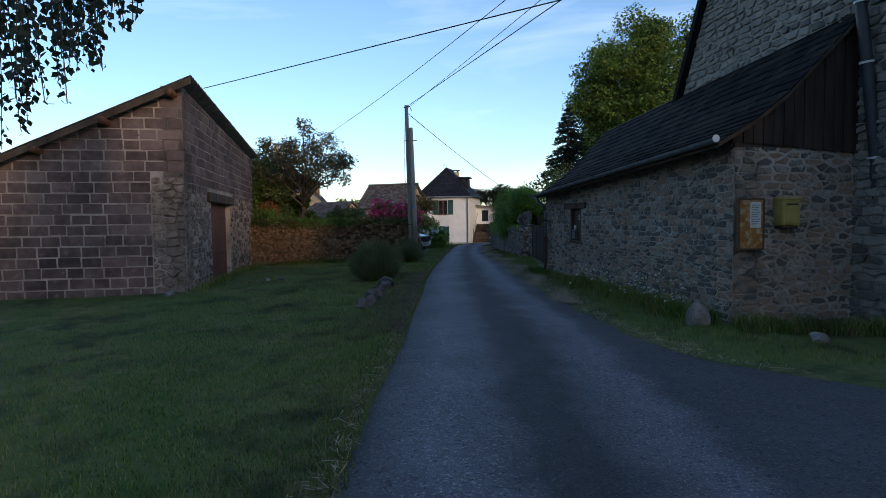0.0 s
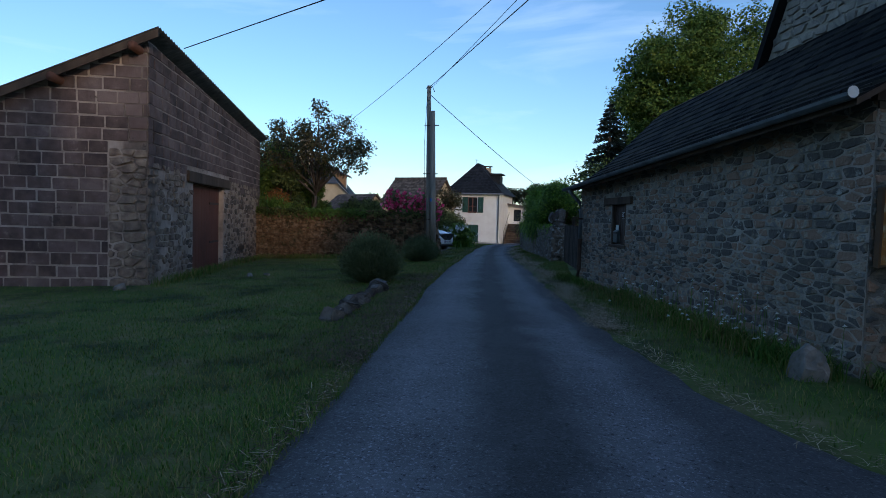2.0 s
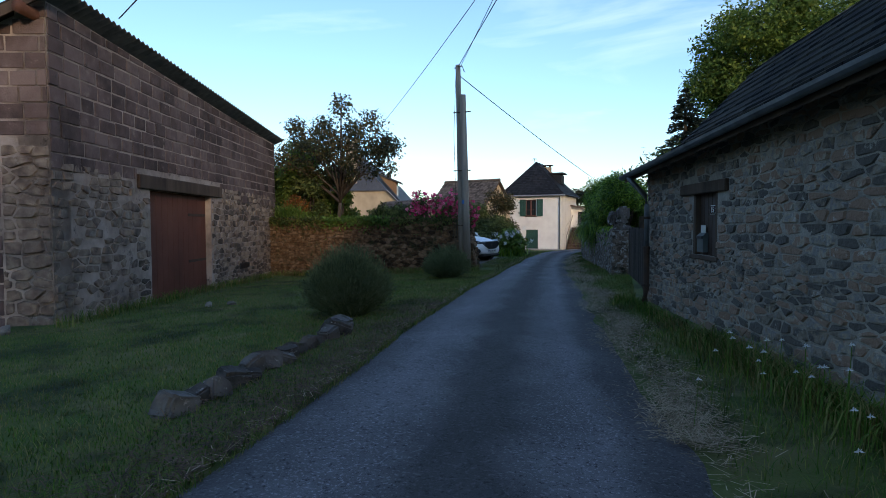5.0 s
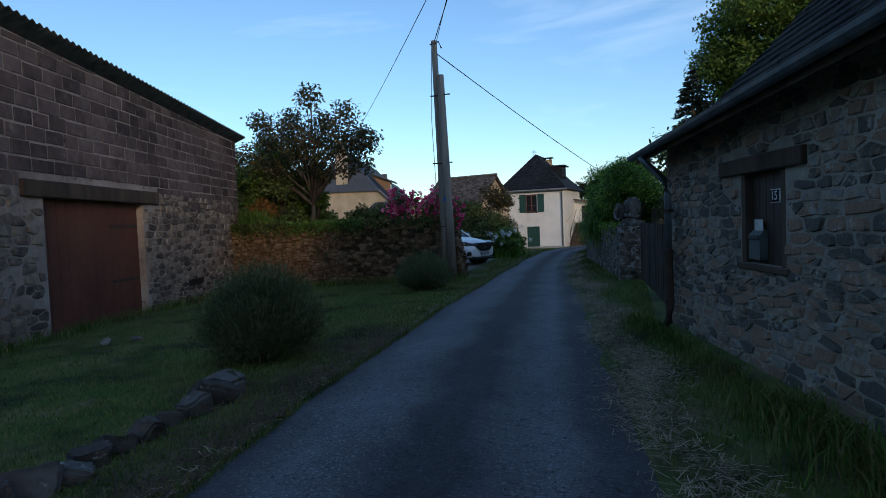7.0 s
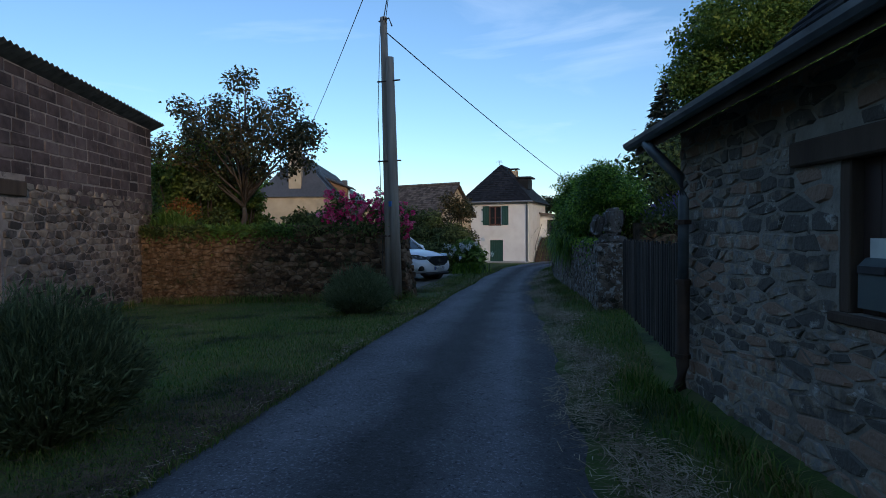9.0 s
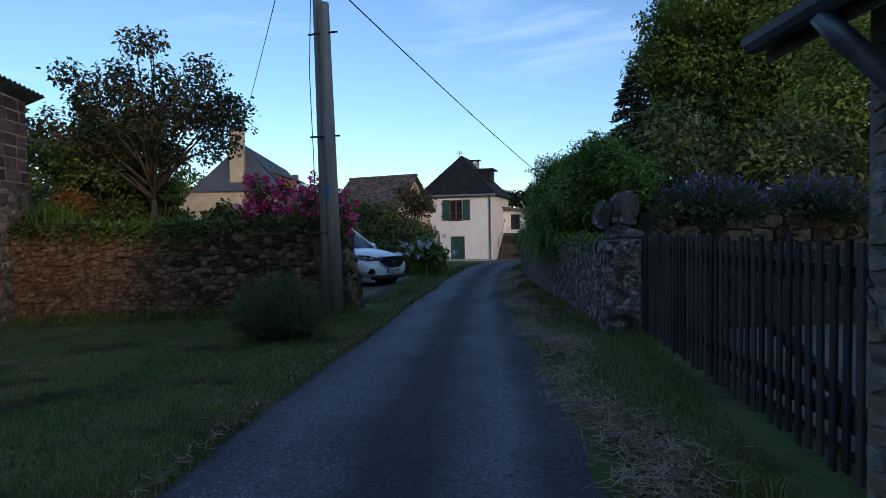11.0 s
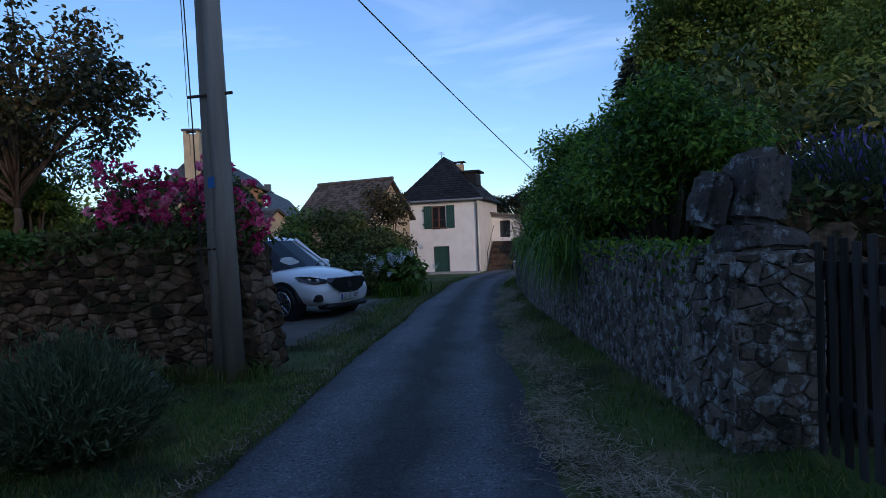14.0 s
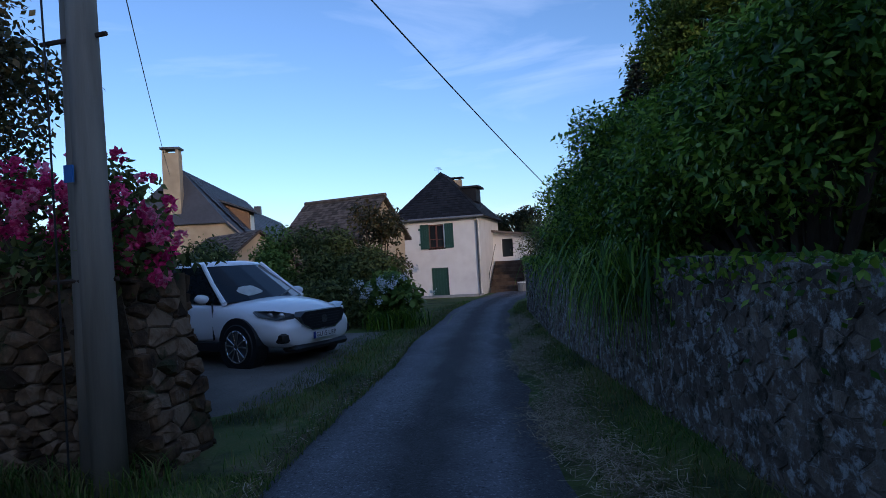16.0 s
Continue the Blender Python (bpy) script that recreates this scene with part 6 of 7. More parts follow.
def conifer(base, tall, wide, seed, label):
    rng = np.random.default_rng(seed)
    t = thing("fir_tree", pose(*base), label, "tree")
    part("trunk", tube_bm([(0, 0, -0.3), (0, 0, tall * 0.5), (0, 0, tall)], [wide * 0.1, wide * 0.06, 0.02], 8), BARK, t)
    pts, out = [], []
    z = tall * 0.12
    while z < tall:
        r = wide * (1 - z / tall) ** 0.8
        for k in range(9):
            a = rng.uniform(0, 2 * np.pi)
            ln = r * rng.uniform(0.65, 1.1)
            for s in np.linspace(0.1, 1, max(3, int(ln * 14))):
                for _ in range(5):
                    pts.append((np.cos(a) * ln * s + rng.normal(0, 0.06), np.sin(a) * ln * s + rng.normal(0, 0.06), z - 0.25 * ln * s + rng.normal(0, 0.05)))
                    out.append((np.cos(a), np.sin(a), -0.3))
        z += tall * 0.028
    part("crown", leaf_mesh("crown", pts, 0.28, LEAF_FIR, 0.35, seed, np.array(out), along=True), LEAF_FIR, t)


conifer((-0.1, 55.0, -0.7), 12.2, 4.3, 4, "dark pointed fir tree beside the lime")
cherry = []
for i in range(26):
    a = 2 * math.pi * i / 26 * 3.1
    rr = 0.7 + 2.1 * ((i * 7) % 26) / 26
    cherry.append((rr * math.cos(a), rr * math.sin(a) * 0.8, 2.1 + 3.0 * ((i * 11) % 26) / 26 * (1 - 0.1 * rr) + 0.25 * math.sin(i * 3), 0.42 + 0.3 * ((i * 5) % 7) / 7))
cherry += [(2.7, 0, 3.2, 0.5), (2.4, 0.3, 2.4, 0.4), (-2.7, 0.2, 2.5, 0.5), (0.2, 0, 5.2, 0.4)]
tree("garden_tree", (-13.2, 27.8, 1.4), 0.09, (0.1, 0, 0.9), [(x * 0.92, y * 0.92, z * 0.97, r * 1.05) for x, y, z, r in cherry], 11000, 0.125, LEAF_CHERRY, "small open-crowned garden tree with dark bronze-green leaves", seed=5, inner=0.2, aspect=0.6, limbs=30)


def shrub(name, base, clumps, n, leaf, mat, label, seed, aspect=0.5, inner=0.3, droop=0.1, category="shrub"):
    t = thing(name, pose(*base), label, category)
    bm = bmesh.new()
    for i, c in enumerate(clumps):
        tube_bm([(c[0] * 0.3, c[1] * 0.3, -0.1), (c[0] * 0.7, c[1] * 0.7, c[2] * 0.5), tuple(c[:3])], [0.04, 0.03, 0.012], 5, bm)
    part("branchwork", bm, BARK, t)
    pts, d = crown_points(clumps, n, seed, inner)
    pts[:, 2] = np.maximum(pts[:, 2], -0.05)
    part("foliage", leaf_mesh("foliage", pts, leaf, mat, aspect, seed, d, droop), mat, t)
    return t


def row_clumps(rng, length, deep, tall, n, r):
    return [(rng.uniform(-length / 2, length / 2), rng.uniform(-deep / 2, deep / 2), rng.uniform(0.25, 1.0) * tall, rng.uniform(*r)) for _ in range(n)]


# laurel hedge over the lane wall
rng0 = np.random.default_rng(28)
for base, ln, tall, n, k, mat in (((-1.75, 25.5, 1.1), 2.2, 1.6, 30, 30000, LEAF_LAUREL), ((-2.3, 27.6, 1.05), 2.6, 1.75, 32, 30000, LEAF_LAUREL), ((-2.9, 30.4, 1.0), 3.2, 1.6, 26, 22000, LEAF_LAUREL), ((-3.4, 34.2, 0.95), 3.8, 1.5, 20, 8000, LEAF_HEDGE), ((-4.2, 39.0, 0.85), 4.8, 1.5, 20, 7000, LEAF_HEDGE)):
    cl = [(-0.3 * y + x, y, z, r) for y, x, z, r in row_clumps(R, ln, 0.9, tall, n, (0.32, 0.52))]
    shrub("laurel_bush", base, cl, int(k * 1.5), 0.07, mat, "dense glossy green laurel overhanging the lane wall", int(ln * 100), 0.42, 0.3)
for p, q in zip(RW, RW[1:]):
    n = int(math.dist(p, q) * 420)
    tt = rng0.uniform(0, 1, n)
    dn = rng0.exponential(0.13, n)
    pts = np.stack([p[0] + (q[0] - p[0]) * tt + rng0.uniform(-0.09, 0.3, n), p[1] + (q[1] - p[1]) * tt, 1.32 - dn], 1)
    ivy = part("trailing_plants", leaf_mesh("trailing_plants", pts, 0.06, LEAF_LAUREL, 0.6, n, None, 0.7), LEAF_LAUREL)
    tagged(ivy, "green plants trailing over the lane wall top", "plants", kind="stuff")
cl = row_clumps(R, 5.0, 3.0, 2.6, 22, (0.5, 0.95))
low = [(R.uniform(-0.9, 0.9), R.uniform(-1.6, 1.6), R.uniform(0.1, 0.9), R.uniform(0.35, 0.55)) for _ in range(20)]
shrub("garden_shrub", (-0.5, 27.3, 1.0), low, 9000, 0.12, LEAF_HEDGE, "low dark shrub filling in behind the laurel", 43)
shrub("garden_shrub", (1.6, 28.4, 1.0), cl, 9000, 0.16, LEAF_HEDGE, "dark dense garden shrubs behind the gate", 41)
# arching grass over the wall
rng = np.random.default_rng(8)
for x, y, n in ((-2.72, 26.8, 620), (-3.0, 28.0, 420), (-3.6, 31.0, 160)):
    t = thing("arching_grass", pose(x, y, 1.1), "long arching ornamental grass hanging over the wall", "grass")
    roots = rng.normal(0, 0.2, (n, 3)) * [0.8, 1.8, 0.4]
    part("leaf_tuft", arching_mesh("leaf_tuft", roots, 1.05, 0.016, LEAF_LAUREL, 3), LEAF_LAUREL, t)

# shrubs behind the car
for i, (x, y, z, r, h, mat, lab) in enumerate(((-14.0, 36.0, 0.3, 1.6, 2.2, LEAF_HEDGE, "loose olive-green hedge shrub behind the car"), (-12.3, 37.0, 0.2, 1.4, 2.6, LEAF_BRIGHT, "light green rounded shrub behind the car"), (-10.9, 37.5, 0.1, 1.4, 2.5, LEAF_HEDGE, "dense grey-green shrub beside the lane"), (-9.7, 38.8, 0.1, 1.5, 3.3, LEAF_CHERRY, "tall bronze-leaved shrub near the house"), (-9.1, 37.0, 0, 1.1, 2.0, LEAF_HEDGE, "dense grey-green shrub beside the lane"), (-9.6, 34.9, 0.0, 0.9, 0.9, LEAF_HEDGE, "low dark shrub over a stone edge"))):
    cl = [(math.cos(a) * r * q * 0.75, math.sin(a) * r * q * 0.6, h * (0.3 + 0.65 * w), 0.45 + 0.25 * q) for a, q, w in ((R.uniform(0, 6.3), R.uniform(0.1, 1), R.uniform(0, 1)) for _ in range(13))]
    shrub("garden_shrub", (x, y, height(x, y) + z * 0.3), cl, 7000, 0.13, mat, lab, 50 + i)
cl = [(R.uniform(-0.55, 0.55), R.uniform(-0.4, 0.4), R.uniform(0.3, 1.15), R.uniform(0.28, 0.42)) for _ in range(14)]
hyd = shrub("hydrangea", (-7.95, 35.2, -0.2), cl, 2200, 0.2, LEAF_BRIGHT, "hydrangea bush with pale white-blue flower heads", 66, 0.7)
for i in range(17):
    a, q = R.uniform(3.3, 6.2), R.uniform(0.8, 1.15)
    pts = rng.normal(0, 0.045, (60, 3)) + [0.95 * q * math.cos(a), 0.7 * q * math.sin(a), 1.05 + R.uniform(-0.45, 0.35)]
    part("flower_head", leaf_mesh("flower_head", pts, 0.04, WHITE_PETAL, 0.9, i), WHITE_PETAL, hyd)
t = thing("day_lily_clump", pose(-7.6, 34.4, -0.2), "clump of strappy green leaves at the lane's edge", "plant")
part("leaf_tuft", blade_mesh("leaf_tuft", rng.normal(0, 0.3, (420, 3)) * [1.1, 0.8, 0], 0.6, 0.03, LEAF_LAUREL, 4, 0.5, 0.9), LEAF_LAUREL, t)

# rambling roses on the end of the dry wall
cl = [(x, R.uniform(-0.15, 0.45), z, R.uniform(0.2, 0.34)) for x, z in ((-0.7, 0.4), (-0.62, 0.65), (-0.55, 0.45), (-0.5, 0.85), (-0.3, 0.55), (0.0, 0.75), (0.25, 0.45), (0.5, 0.55), (0.7, 0.3), (0.95, 0.2), (1.15, 0.1), (1.2, 0.0), (0.55, 0.8), (0.85, 0.6), (1.15, 0.4), (1.0, 0.15), (0.75, 0.1), (-0.5, 0.3), (0.2, 0.2))]
rose = shrub("rambling_rose", (-7.75, 25.25, 1.5), cl, 2600, 0.085, LEAF_HEDGE, "rambling rose bush covered in bright pink flowers", 71, 0.6)
rp, rd = crown_points(cl, 520, 72, 0.9)
blooms = []
for i in range(7):
    g = np.random.default_rng(300 + i)
    pd = g.normal(size=(22, 3))
    pd /= np.linalg.norm(pd, axis=1)[:, None]
    blooms.append(leaf_mesh("flower", pd * 0.16, 0.5, ROSE, 0.95, 310 + i, pd, 0.0, 0.5, along=True))
for i in range(520):
    if rd[i][1] < 0.3 and R.random() < 0.92:
        k = R.uniform(0.085, 0.14)
        part("flower", blooms[i % 7], ROSE, rose, m=Matrix.LocRotScale(Vector(rp[i]) + Vector(rd[i]) * 0.05, Euler((i, i * 2.0, 0)), (k, k, k * 0.8)))

# planting along the top of the dry wall and beside the barn
for x0, x1, n, mat, ln in ((-15.0, -12.0, 900, LEAF_HEDGE, 0.22), (-12.0, -9.3, 1100, LEAF_BRIGHT, 0.2), (-9.3, -6.4, 600, LEAF_HEDGE, 0.18)):
    p = np.stack([rng.uniform(x0, x1, n), rng.uniform(24.95, 26.3, n), 1.45 + rng.uniform(0, 0.12, n)], 1)
    hang = np.stack([rng.uniform(x0, x1, 2 * n), rng.uniform(24.8, 25.1, 2 * n), 1.68 - rng.exponential(0.1, 2 * n) - 0.12 * np.sin(rng.uniform(x0, x1, 2 * n) * 3) ** 2], 1)
    part("wall_top_plants", leaf_mesh("wall_top_plants", np.concatenate([p + rng.normal(0, 0.04, (n, 3)), hang]), ln * 0.6, mat, 0.4, int(-x0 * 10)), mat)
    tagged(bpy.context.scene.collection.objects[-1], "trailing green plants along the wall top", "plants", kind="stuff")
for x, y, n, mat, ln in ((-14.0, 25.6, 260, LEAF_BRIGHT, 0.95), (-13.3, 25.5, 160, LEAF_BRIGHT, 0.7)):
    t = thing("sword_leaf_clump", pose(x, y, 1.4), "tall bright green sword-leaved clump beside the barn", "plant")
    part("leaf_tuft", blade_mesh("leaf_tuft", rng.normal(0, 0.25, (n, 3)) * [1, 0.7, 0], ln, 0.035, mat, 5, 0.35, 0.8), mat, t)
shrub("rusty_shrub", (-14.2, 26.3, 1.4), [(0, 0, 0.9, 0.35), (0.3, 0.1, 0.7, 0.3), (-0.3, 0, 0.75, 0.3)], 700, 0.1, LEAF_RUST, "rust-orange flowering shrub by the barn corner", 81)
for i, (x, y, r, h) in enumerate(((-16.2, 28.6, 1.4, 2.6), (-14.9, 28.3, 1.2, 2.4), (-13.9, 28.8, 0.9, 1.5), (-16.9, 31.2, 1.9, 4.0), (-15.9, 28.9, 1.3, 3.3), (-19.6, 30.6, 2.2, 3.4), (-25.5, 34.0, 3.0, 4.2), (-11.3, 28.9, 0.9, 0.8))):
    cl = [(R.uniform(-r, r) * 0.7, R.uniform(-r, r) * 0.7, h * R.uniform(0.2, 0.95), r * R.uniform(0.3, 0.45)) for _ in range(14)]
    shrub("garden_shrub", (x, y, 1.3), cl, 7000, 0.12 + 0.02 * r, LEAF_HEDGE if i % 2 else LEAF_LIME, "full green shrub in the raised garden", 90 + i)
cl = [(R.uniform(-2.4, 2.4), R.uniform(-1, 1), 3.2 + R.uniform(-1.2, 1.0), R.uniform(0.5, 0.9)) for _ in range(14)]
tree("pine_tree", (-10.0, 78.0, -1.0), 0.3, (0, 0, 3.0), [(x, y, z + 2.6, r) for x, y, z, r in cl], 5000, 0.3, LEAF_CHERRY, "distant pine with a flat brownish crown", seed=9)
# far woods that close the view
for i, (x, y, w, h) in enumerate(((-75, 95, 34, 12), (-45, 120, 26, 7), (45, 75, 18, 13), (26, 52, 10, 10), (-40, 42, 9, 8), (-33, 22, 8, 6.2), (-8, 150, 30, 6))):
    cl = [(R.uniform(-w, w) / 2, R.uniform(-4, 4), h * R.uniform(0.15, 0.85), h * R.uniform(0.16, 0.26)) for _ in range(46)]
    pts, d = crown_points(cl, 12000, 100 + i, 0.4)
    pts = pts + [x, y, -1.2]
    wood = part("far_woods", leaf_mesh("far_woods", pts, 0.45 + h * 0.02, LEAF_LIME, 0.7, i, d), LEAF_LIME)
    tagged(wood, "distant mixed woodland edge", "woods", kind="stuff")
# unseen woods added behind the start of the walk to block the low sun
for i, (x, y, w, h) in enumerate(((8, -30, 30, 13), (28, -18, 24, 13), (-20, -30, 26, 10), (-42, -5, 20, 9))):
    cl = [(R.uniform(-w, w) / 2, R.uniform(-4, 4), h * R.uniform(0.1, 0.85), h * R.uniform(0.16, 0.26)) for _ in range(46)]
    pts, d = crown_points(cl, 9000, 120 + i, 0.4)
    wood = part("far_woods", leaf_mesh("far_woods", pts + [x, y, -0.3], 0.75, LEAF_LIME, 0.8, i, d), LEAF_LIME)
    tagged(wood, "unseen woodland added behind the lane's start to block the sun", "woods", kind="stuff")

# weeping birch twigs over the lawn
birch = thing("weeping_birch", pose(-7.6, 3.4, -0.1), "weeping birch with long hanging leafy twigs", "tree")
bm = tube_bm([(0, 0, -0.3), (0.1, 0, 3.0), (0.5, 0.2, 5.8), (0.9, 0.3, 7.2)], [0.22, 0.17, 0.12, 0.05], 9)
tw, lp = bmesh.new(), []
BR = random.Random(3)
for i in range(5):
    tube_bm([(0.4, 0.2, 5.6), (1.6 + 0.3 * i, -0.4 + 0.5 * i, 6.6), (2.6 + 0.45 * i, -0.6 + 0.7 * i, 6.2)], [0.07, 0.045, 0.02], 6, bm)
for k in range(90):
    deep, side = BR.uniform(4.2, 6.6), BR.uniform(0.0, 1.0) ** 1.5 * 0.4 + 0.53
    low = float(np.interp(side, (0.53, 0.6, 0.67, 0.75, 0.93), (0.40, 0.31, 0.25, 0.19, 0.15)))
    bx, by = 0.14 - 0.212 * deep - 0.977 * side * deep + 7.6, 0.13 + 0.977 * deep - 0.212 * side * deep - 3.4
    bz, z_end = 6.5, 1.7 + deep * (low - 0.05 + BR.uniform(-0.02, 0.09))
    ln = bz - z_end
    wob = BR.uniform(0, 6)
    pts = [(bx + 0.1 * math.sin(s * 3 + wob), by + 0.1 * math.cos(s * 2.3 + wob), bz - ln * s) for s in np.linspace(0, 1, 7)]
    tube_bm(pts, 0.005, 4, tw, False)
    for s in np.linspace(0.05, 1, int(ln * 30)):
        lp.append((bx + 0.1 * math.sin(s * 3 + wob) + BR.uniform(-0.07, 0.07), by + 0.1 * math.cos(s * 2.3 + wob) + BR.uniform(-0.07, 0.07), bz - ln * s))
part("trunk", bm, BARK, birch, smooth=True)
part("twig_curtain", tw, BARK, birch)
part("foliage", leaf_mesh("foliage", lp, 0.07, LEAF_BIRCH, 0.75, 4, None, 1.2), LEAF_BIRCH, birch)

# ---- verge plants, stones and litter ----
def lavender(base, rx, ry, h, n, seed, bloom=0.0):
    g = np.random.default_rng(seed)
    t = thing("lavender_bush", pose(*base), "large grey-green lavender mound" + (" in purple flower" if bloom else " not yet in flower"), "lavender", group="lavender bushes")
    a, q = g.uniform(0, 2 * np.pi, n), np.sqrt(g.uniform(0, 1, n))
    root = np.stack([np.cos(a) * q * rx * 0.35, np.sin(a) * q * ry * 0.35, np.zeros(n)], 1)
    th = q * 1.15 + g.normal(0, 0.1, n)
    ln = h * g.uniform(0.62, 1.16, n) ** 0.9
    d = np.stack([np.cos(a) * np.sin(th) * rx / h * 0.75, np.sin(a) * np.sin(th) * ry / h * 0.75, np.cos(th)], 1)
    tip = root + d * ln[:, None]
    side = np.cross(d, g.normal(size=(n, 3)))
    side /= np.linalg.norm(side, axis=1)[:, None]
    side *= 0.004
    mid = root + (tip - root) * 0.55 + [0, 0, 0.03]
    v = np.stack([root - side, root + side, mid + side, mid - side, tip], 1).reshape(-1, 3)
    f = [q2 for k in range(n) for q2 in ((5 * k, 5 * k + 1, 5 * k + 2, 5 * k + 3), (5 * k + 3, 5 * k + 2, 5 * k + 4))]
    part("stalk_mass", mesh_of("stalk_mass", v, f, LAVENDER), LAVENDER, t)
    inner = np.concatenate([root + (tip - root) * g.uniform(0.3, 0.97, n)[:, None] for _ in range(3)])
    part("foliage", leaf_mesh("foliage", inner, 0.075, LAVENDER, 0.2, seed, np.concatenate([d, d, d]), along=True), LAVENDER, t)
    if bloom:
        part("bloom_cover", leaf_mesh("bloom_cover", tip[: int(n * bloom)], 0.07, LAVENDER_BLOOM, 0.35, seed, d[: int(n * bloom)], along=True), LAVENDER_BLOOM, t)


lavender((-5.02, 15.25, height(-5.02, 15.25)), 0.72, 0.78, 1.08, 9500, 1)
lavender((-6.15, 22.3, height(-6.15, 22.3)), 0.68, 0.68, 0.88, 6500, 2)
lavender((-0.15, 24.85, 1.32), 0.85, 0.6, 0.8, 6000, 3, 0.12)
lavender((1.35, 25.25, 1.32), 0.8, 0.6, 0.78, 5500, 4, 0.12)
bw = thing("yard_wall", pose(5.0, 25.9, 0, 0, 0, 196), "rough stone retaining wall behind the gate", "wall", kind="structure")
core = part("wall_core", wall_bm(6.3, lambda a: 1.62, lambda a: -0.2, 0.5, y0=0.03), DARK_MORTAR, bw, m=Matrix.Translation((6.3, 0, 0)) @ pose(0, 0, 0, 0, 0, 180))
laid = rubble(random.Random(91), 6.3, lambda a: 1.62, lambda a: -0.1, [], 0.3, 0.2)
rubble_stones(core, "stone", laid, 0.012, 0.025, DRY_STONE, DRY_STONE, lambda q: q[0], 140, 92)

gy_ = np.random.default_rng(61)
tt = gy_.uniform(0, 6.2, 2600)
pts = np.stack([-1.0 + 0.96 * tt, 24.12 + 0.276 * tt + gy_.uniform(-0.12, 0.3, 2600), 1.72 - gy_.exponential(0.16, 2600)], 1)
tagged(part("wall_top_plants", leaf_mesh("wall_top_plants", pts, 0.1, LEAF_HEDGE, 0.5, 62, None, 0.6), LEAF_HEDGE), "dark green plants hanging over the yard wall", "plants", kind="stuff")

# edging stones: rough slabs leaning on one another
EDGE_STONE = material("edging_stone", ((0.033, 0.03, 0.027), (0.081, 0.073, 0.067), (0.142, 0.135, 0.128)), 8.0, 0.94, 1.6, 24.0, per="object", spread=0.4, coarse=2.5, spots=(((0.3, 0.29, 0.27), 9.0, 0.6, 0.08), ((0.03, 0.035, 0.012), 5.0, 0.58, 0.08)))
SR = random.Random(19)
slab_shapes = [block_mesh("edging_stone", EDGE_STONE, i + 2, SR.uniform(0.34, 0.5), SR.uniform(0.2, 0.3), SR.uniform(0.24, 0.36), 0.035) for i in range(8)]
for i in range(15):
    k = i / 14
    x, y = -4.22 + 0.62 * k + SR.uniform(-0.06, 0.06), 13.75 - 3.3 * k + SR.uniform(-0.05, 0.05)
    big = 0.88 if i == 0 else SR.uniform(0.5, 0.85)
    e = new("edging_stone", slab_shapes[i % 8])
    e.matrix_world = Matrix.LocRotScale((x, y, height(x, y) + 0.07 * big), Euler((SR.uniform(-0.45, 0.45), SR.uniform(-0.3, 0.5), 1.4 + SR.uniform(-0.6, 0.6))), (big, big, big))
    tagged(e, "rough weathered grey-brown stone slab edging the flower bed", "stone", group="edging stones")
ROCKS = ((1.95, 9.2, 0.5, 0.46), (3.2, 8.3, 0.4, 0.16), (-6.95, 24.05, 0.5, 0.4), (-9.4, 12.6, 0.3, 0.2), (-8.6, 15.9, 0.3, 0.14), (-8.3, 16.2, 0.34, 0.12))
shapes = [boulder_mesh("field_stone", GRANITE, i, 0.5) for i in range(6)]
for i, (x, y, w, h) in enumerate(ROCKS):
    e = new("field_stone", shapes[i % 6])
    e.matrix_world = Matrix.LocRotScale((x, y, height(x, y) + h * 0.22), Euler((0.3 * math.sin(i * 2.1), 0.3 * math.cos(i * 1.7), i * 1.3)), (w * 0.8 * (1.0 + 0.25 * math.sin(i)), w * 0.6, h * 0.95))
    tagged(e, "rough grey field stone half sunk in the grass", "stone", group="field stones")


def scatter(n, x_of, y_range, seed):
    g = np.random.default_rng(seed)
    out = []
    while len(out) < n:
        y = g.uniform(*y_range)
        x = x_of(g, y)
        if x is not None:
            out.append((x, y, height(x, y)))
    return out


def on_lawn(g, y):
    d = g.exponential(3.2)
    x = road_left(y) - 0.05 - d
    if x < -15 or (y > 24.6 and x < -6.0) or (y > 13 and x < -9.6 - 0.42 * (y - 13.5)):
        return None
    return x


def right_verge(g, y):
    w = float(np.interp(y, (7, 9, 12, 18, 22, 40), (2.5, 1.7, 1.4, 0.75, 1.3, 0.8)))
    x = road_right(y) + 0.1 + g.uniform(0, 1) ** 0.8 * w
    if y < 9.3 and x > 2.2 and y > 8.8:
        return None
    return x


for nm, n, fn, yr, ln, sd, mt in (("lane_edge_grass", 5000, lambda g, y: road_left(y) - g.uniform(0.4, 1.3), (26.3, 33.5), 0.09, 9, GRASS), ("lawn_grass", 150000, on_lawn, (0.8, 25), 0.05, 1, GRASS), ("verge_grass", 34000, right_verge, (7.0, 42), 0.075, 2, GRASS), ("lane_edge_grass", 16000, lambda g, y: road_left(y) - g.exponential(0.25) + 0.05, (0.5, 45), 0.1, 3, GRASS)):
    ob = part(nm, blade_mesh(nm, scatter(n, fn, yr, sd), ln, 0.006, mt, sd, 0.6, 0.6), mt)
    tagged(ob, "short uneven grass with dry patches", "grass", kind="stuff")
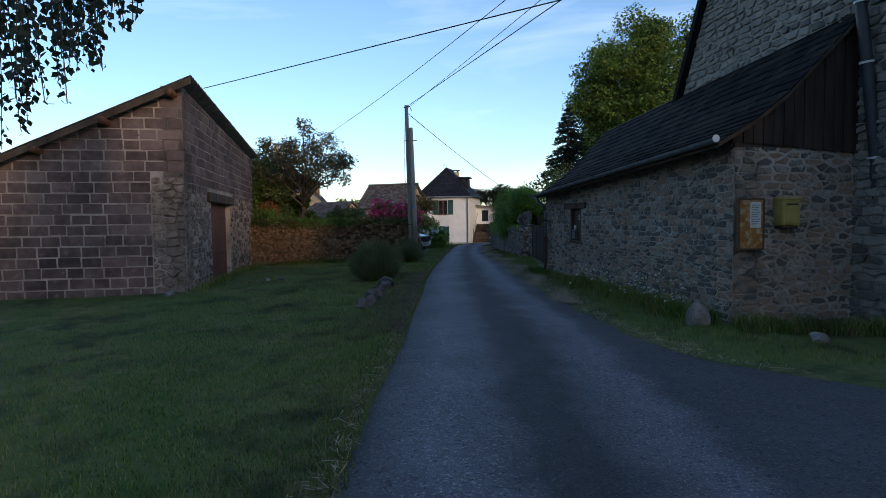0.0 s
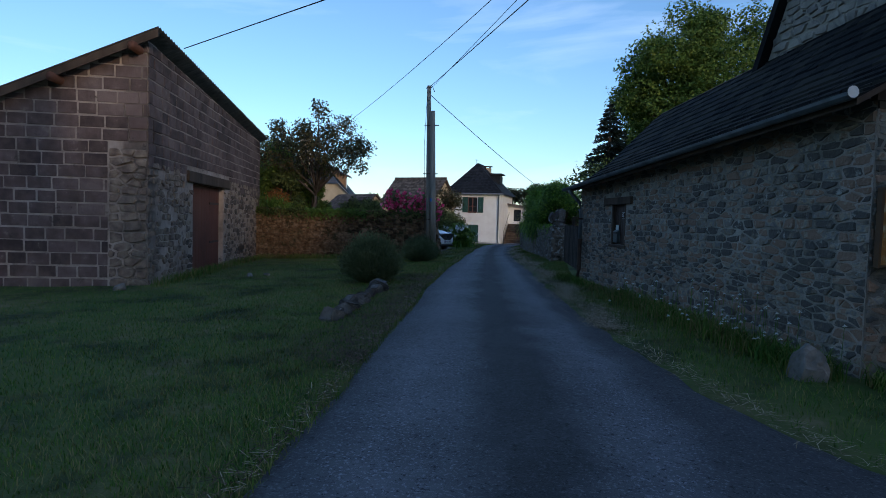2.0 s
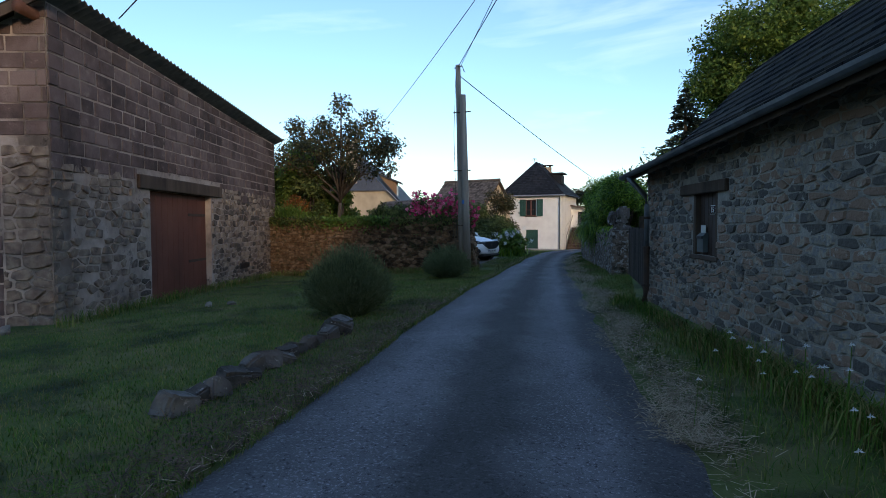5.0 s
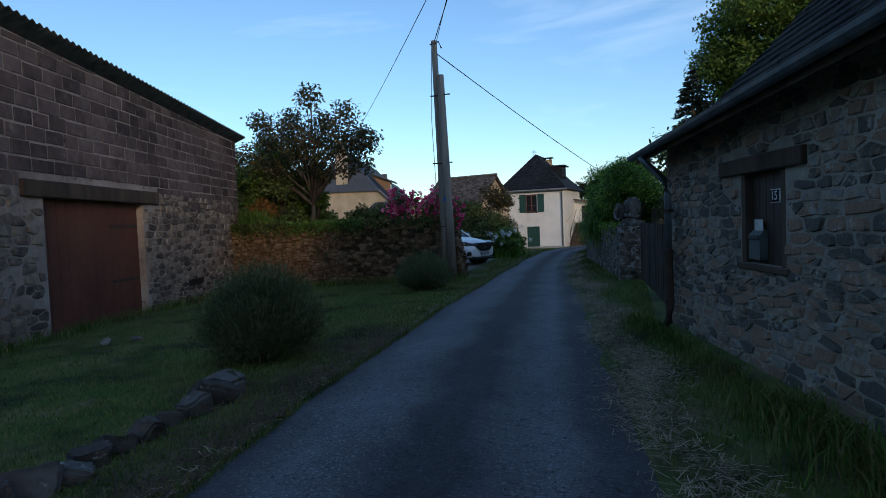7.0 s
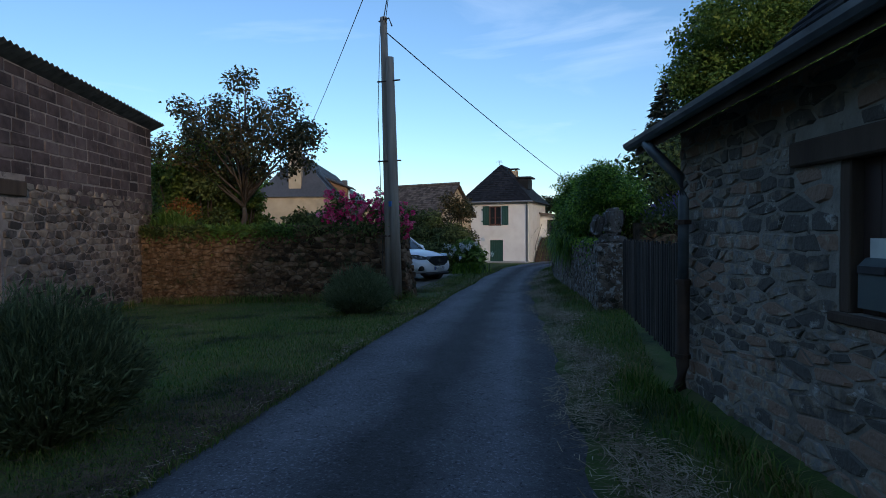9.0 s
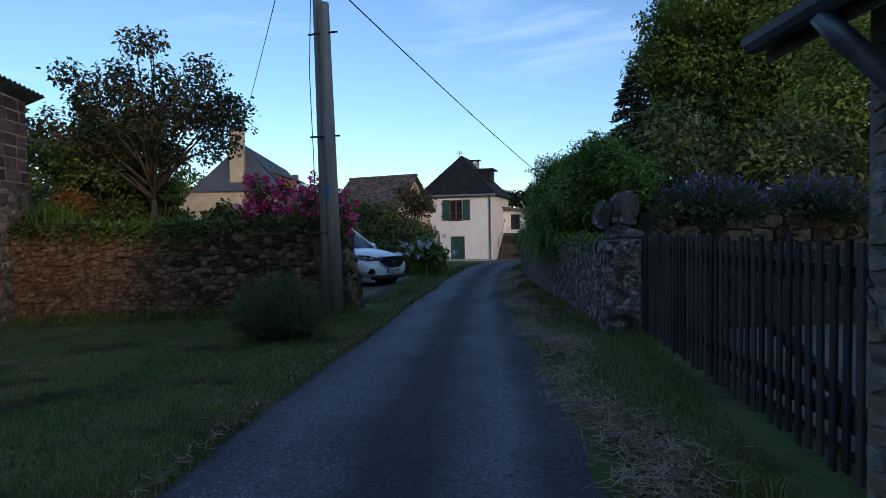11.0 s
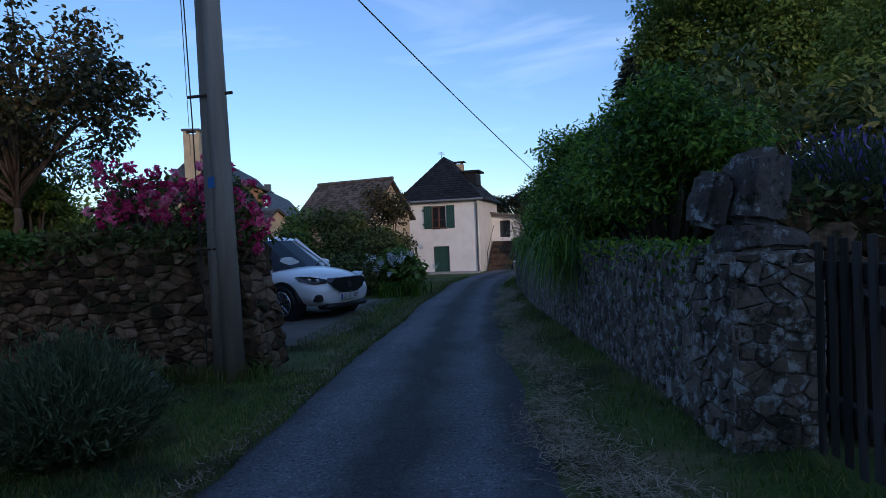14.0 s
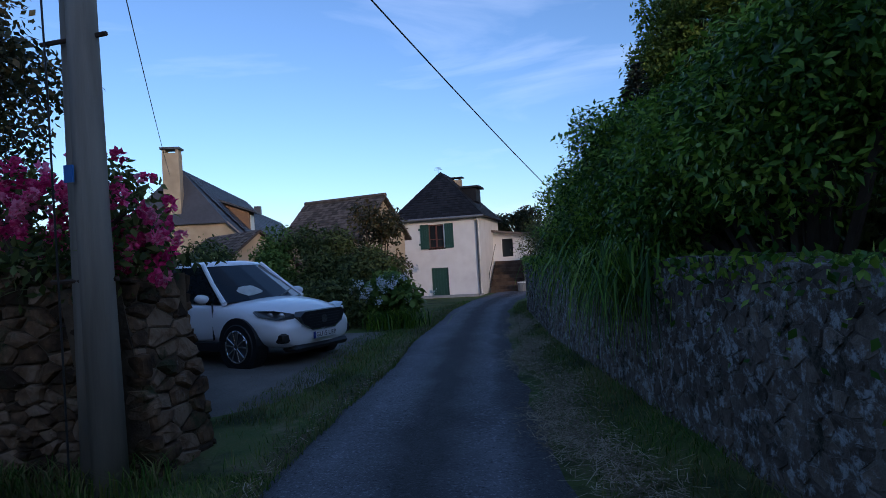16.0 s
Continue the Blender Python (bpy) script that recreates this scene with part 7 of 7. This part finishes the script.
# tall weeds by the hut and gate
for nm, n, fn, yr, ln, sd in (("tall_grass", 4200, lambda g, y: 2.2 - 0.358 * (y - 9.4) - abs(g.normal(0, 0.22)), (9.2, 14.5), 0.27, 4), ("tall_grass", 900, lambda g, y: 2.2 - 0.358 * (y - 9.4) - abs(g.normal(0, 0.15)), (14.5, 18.4), 0.16, 8), ("tall_grass", 2200, lambda g, y: g.uniform(2.4, 5.5), (8.6, 9.3), 0.25, 5), ("tall_grass", 1500, lambda g, y: -9.3 - 0.42 * (y - 13.5) + abs(g.normal(0, 0.2)), (13.2, 24), 0.25, 6), ("tall_grass", 2500, lambda g, y: g.uniform(-14, -6), (24.5, 24.95), 0.25, 7)):
    ob = part(nm, blade_mesh(nm, scatter(n, fn, yr, sd), ln, 0.011, GRASS, sd, 0.4, 0.7), GRASS)
    tagged(ob, "rank uncut grass along the wall foot", "grass", kind="stuff")


# cut straw along the verges
def straw(name, n, fn, yr, sd, mat=STRAW, label="scattered pale cut straw along the lane edge"):
    g = np.random.default_rng(sd)
    p = np.array(scatter(n, fn, yr, sd)) + [0, 0, 0.03]
    p[:, 2] += g.uniform(0, 0.04, n)
    a = g.uniform(0, 2 * np.pi, n)
    d = np.stack([np.cos(a), np.sin(a), g.normal(0, 0.15, n)], 1) * g.uniform(0.015, 0.07, n)[:, None]
    s = np.stack([-np.sin(a), np.cos(a), np.zeros(n)], 1) * 0.0026
    v = np.stack([p - d - s, p - d + s, p + d + s, p + d - s], 1).reshape(-1, 3)
    ob = part(name, mesh_of(name, v, [tuple(range(4 * k, 4 * k + 4)) for k in range(n)], mat), mat)
    tagged(ob, label, "straw", kind="stuff")


straw("cut_straw", 24000, lambda g, y: road_right(y) + g.normal(0.22 + 0.12 * math.sin(y * 2.1), 0.15) if g.random() < 0.35 + 0.65 * (0.5 + 0.5 * math.sin(y * 1.7 + 1.0)) else None, (11.0, 36), 11)
straw("cut_straw", 900, lambda g, y: road_right(y) + g.normal(0.1, 0.1), (6.5, 13), 12)
straw("cut_straw", 2200, lambda g, y: road_left(y) - abs(g.normal(0.0, 0.1)), (0.5, 34), 13)
straw("leaf_litter", 7000, lambda g, y: road_left(y) - abs(g.normal(0.0, 0.45)), (8.0, 17.0), 14, DEAD_LEAVES, "brown dead leaves and twigs under the lavender")
straw("leaf_litter", 3500, lambda g, y: road_left(y) - abs(g.normal(0, 0.15)), (0.5, 40), 15, DEAD_LEAVES, "brown litter along the asphalt edge")

# ox-eye daisies by the hut
daisy_head = leaf_mesh("daisy_head", np.zeros((13, 3)), 0.019, WHITE_PETAL, 0.4, 3)
for cx, cy, n, spread in ((1.35, 10.6, 60, 0.55), (1.9, 9.9, 18, 0.4), (0.7, 11.4, 16, 0.5)):
    for i in range(n):
        x, y, h = cx + R.gauss(0, spread * 0.6), cy + R.gauss(0, spread), R.uniform(0.25, 0.7)
        if x > 2.2 - 0.358 * (y - 9.4):
            continue
        t = thing("daisy", pose(x, y, height(x, y)), "white ox-eye daisy on a thin stem", "flower", group="daisies by the hut")
        part("stem", tube_bm([(0, 0, 0), (0.02, 0.01, h * 0.6), (0.03, 0.02, h)], 0.0025, 4), GRASS, t)
        part("petals", daisy_head, WHITE_PETAL, t, m=pose(0.03, 0.02, h))
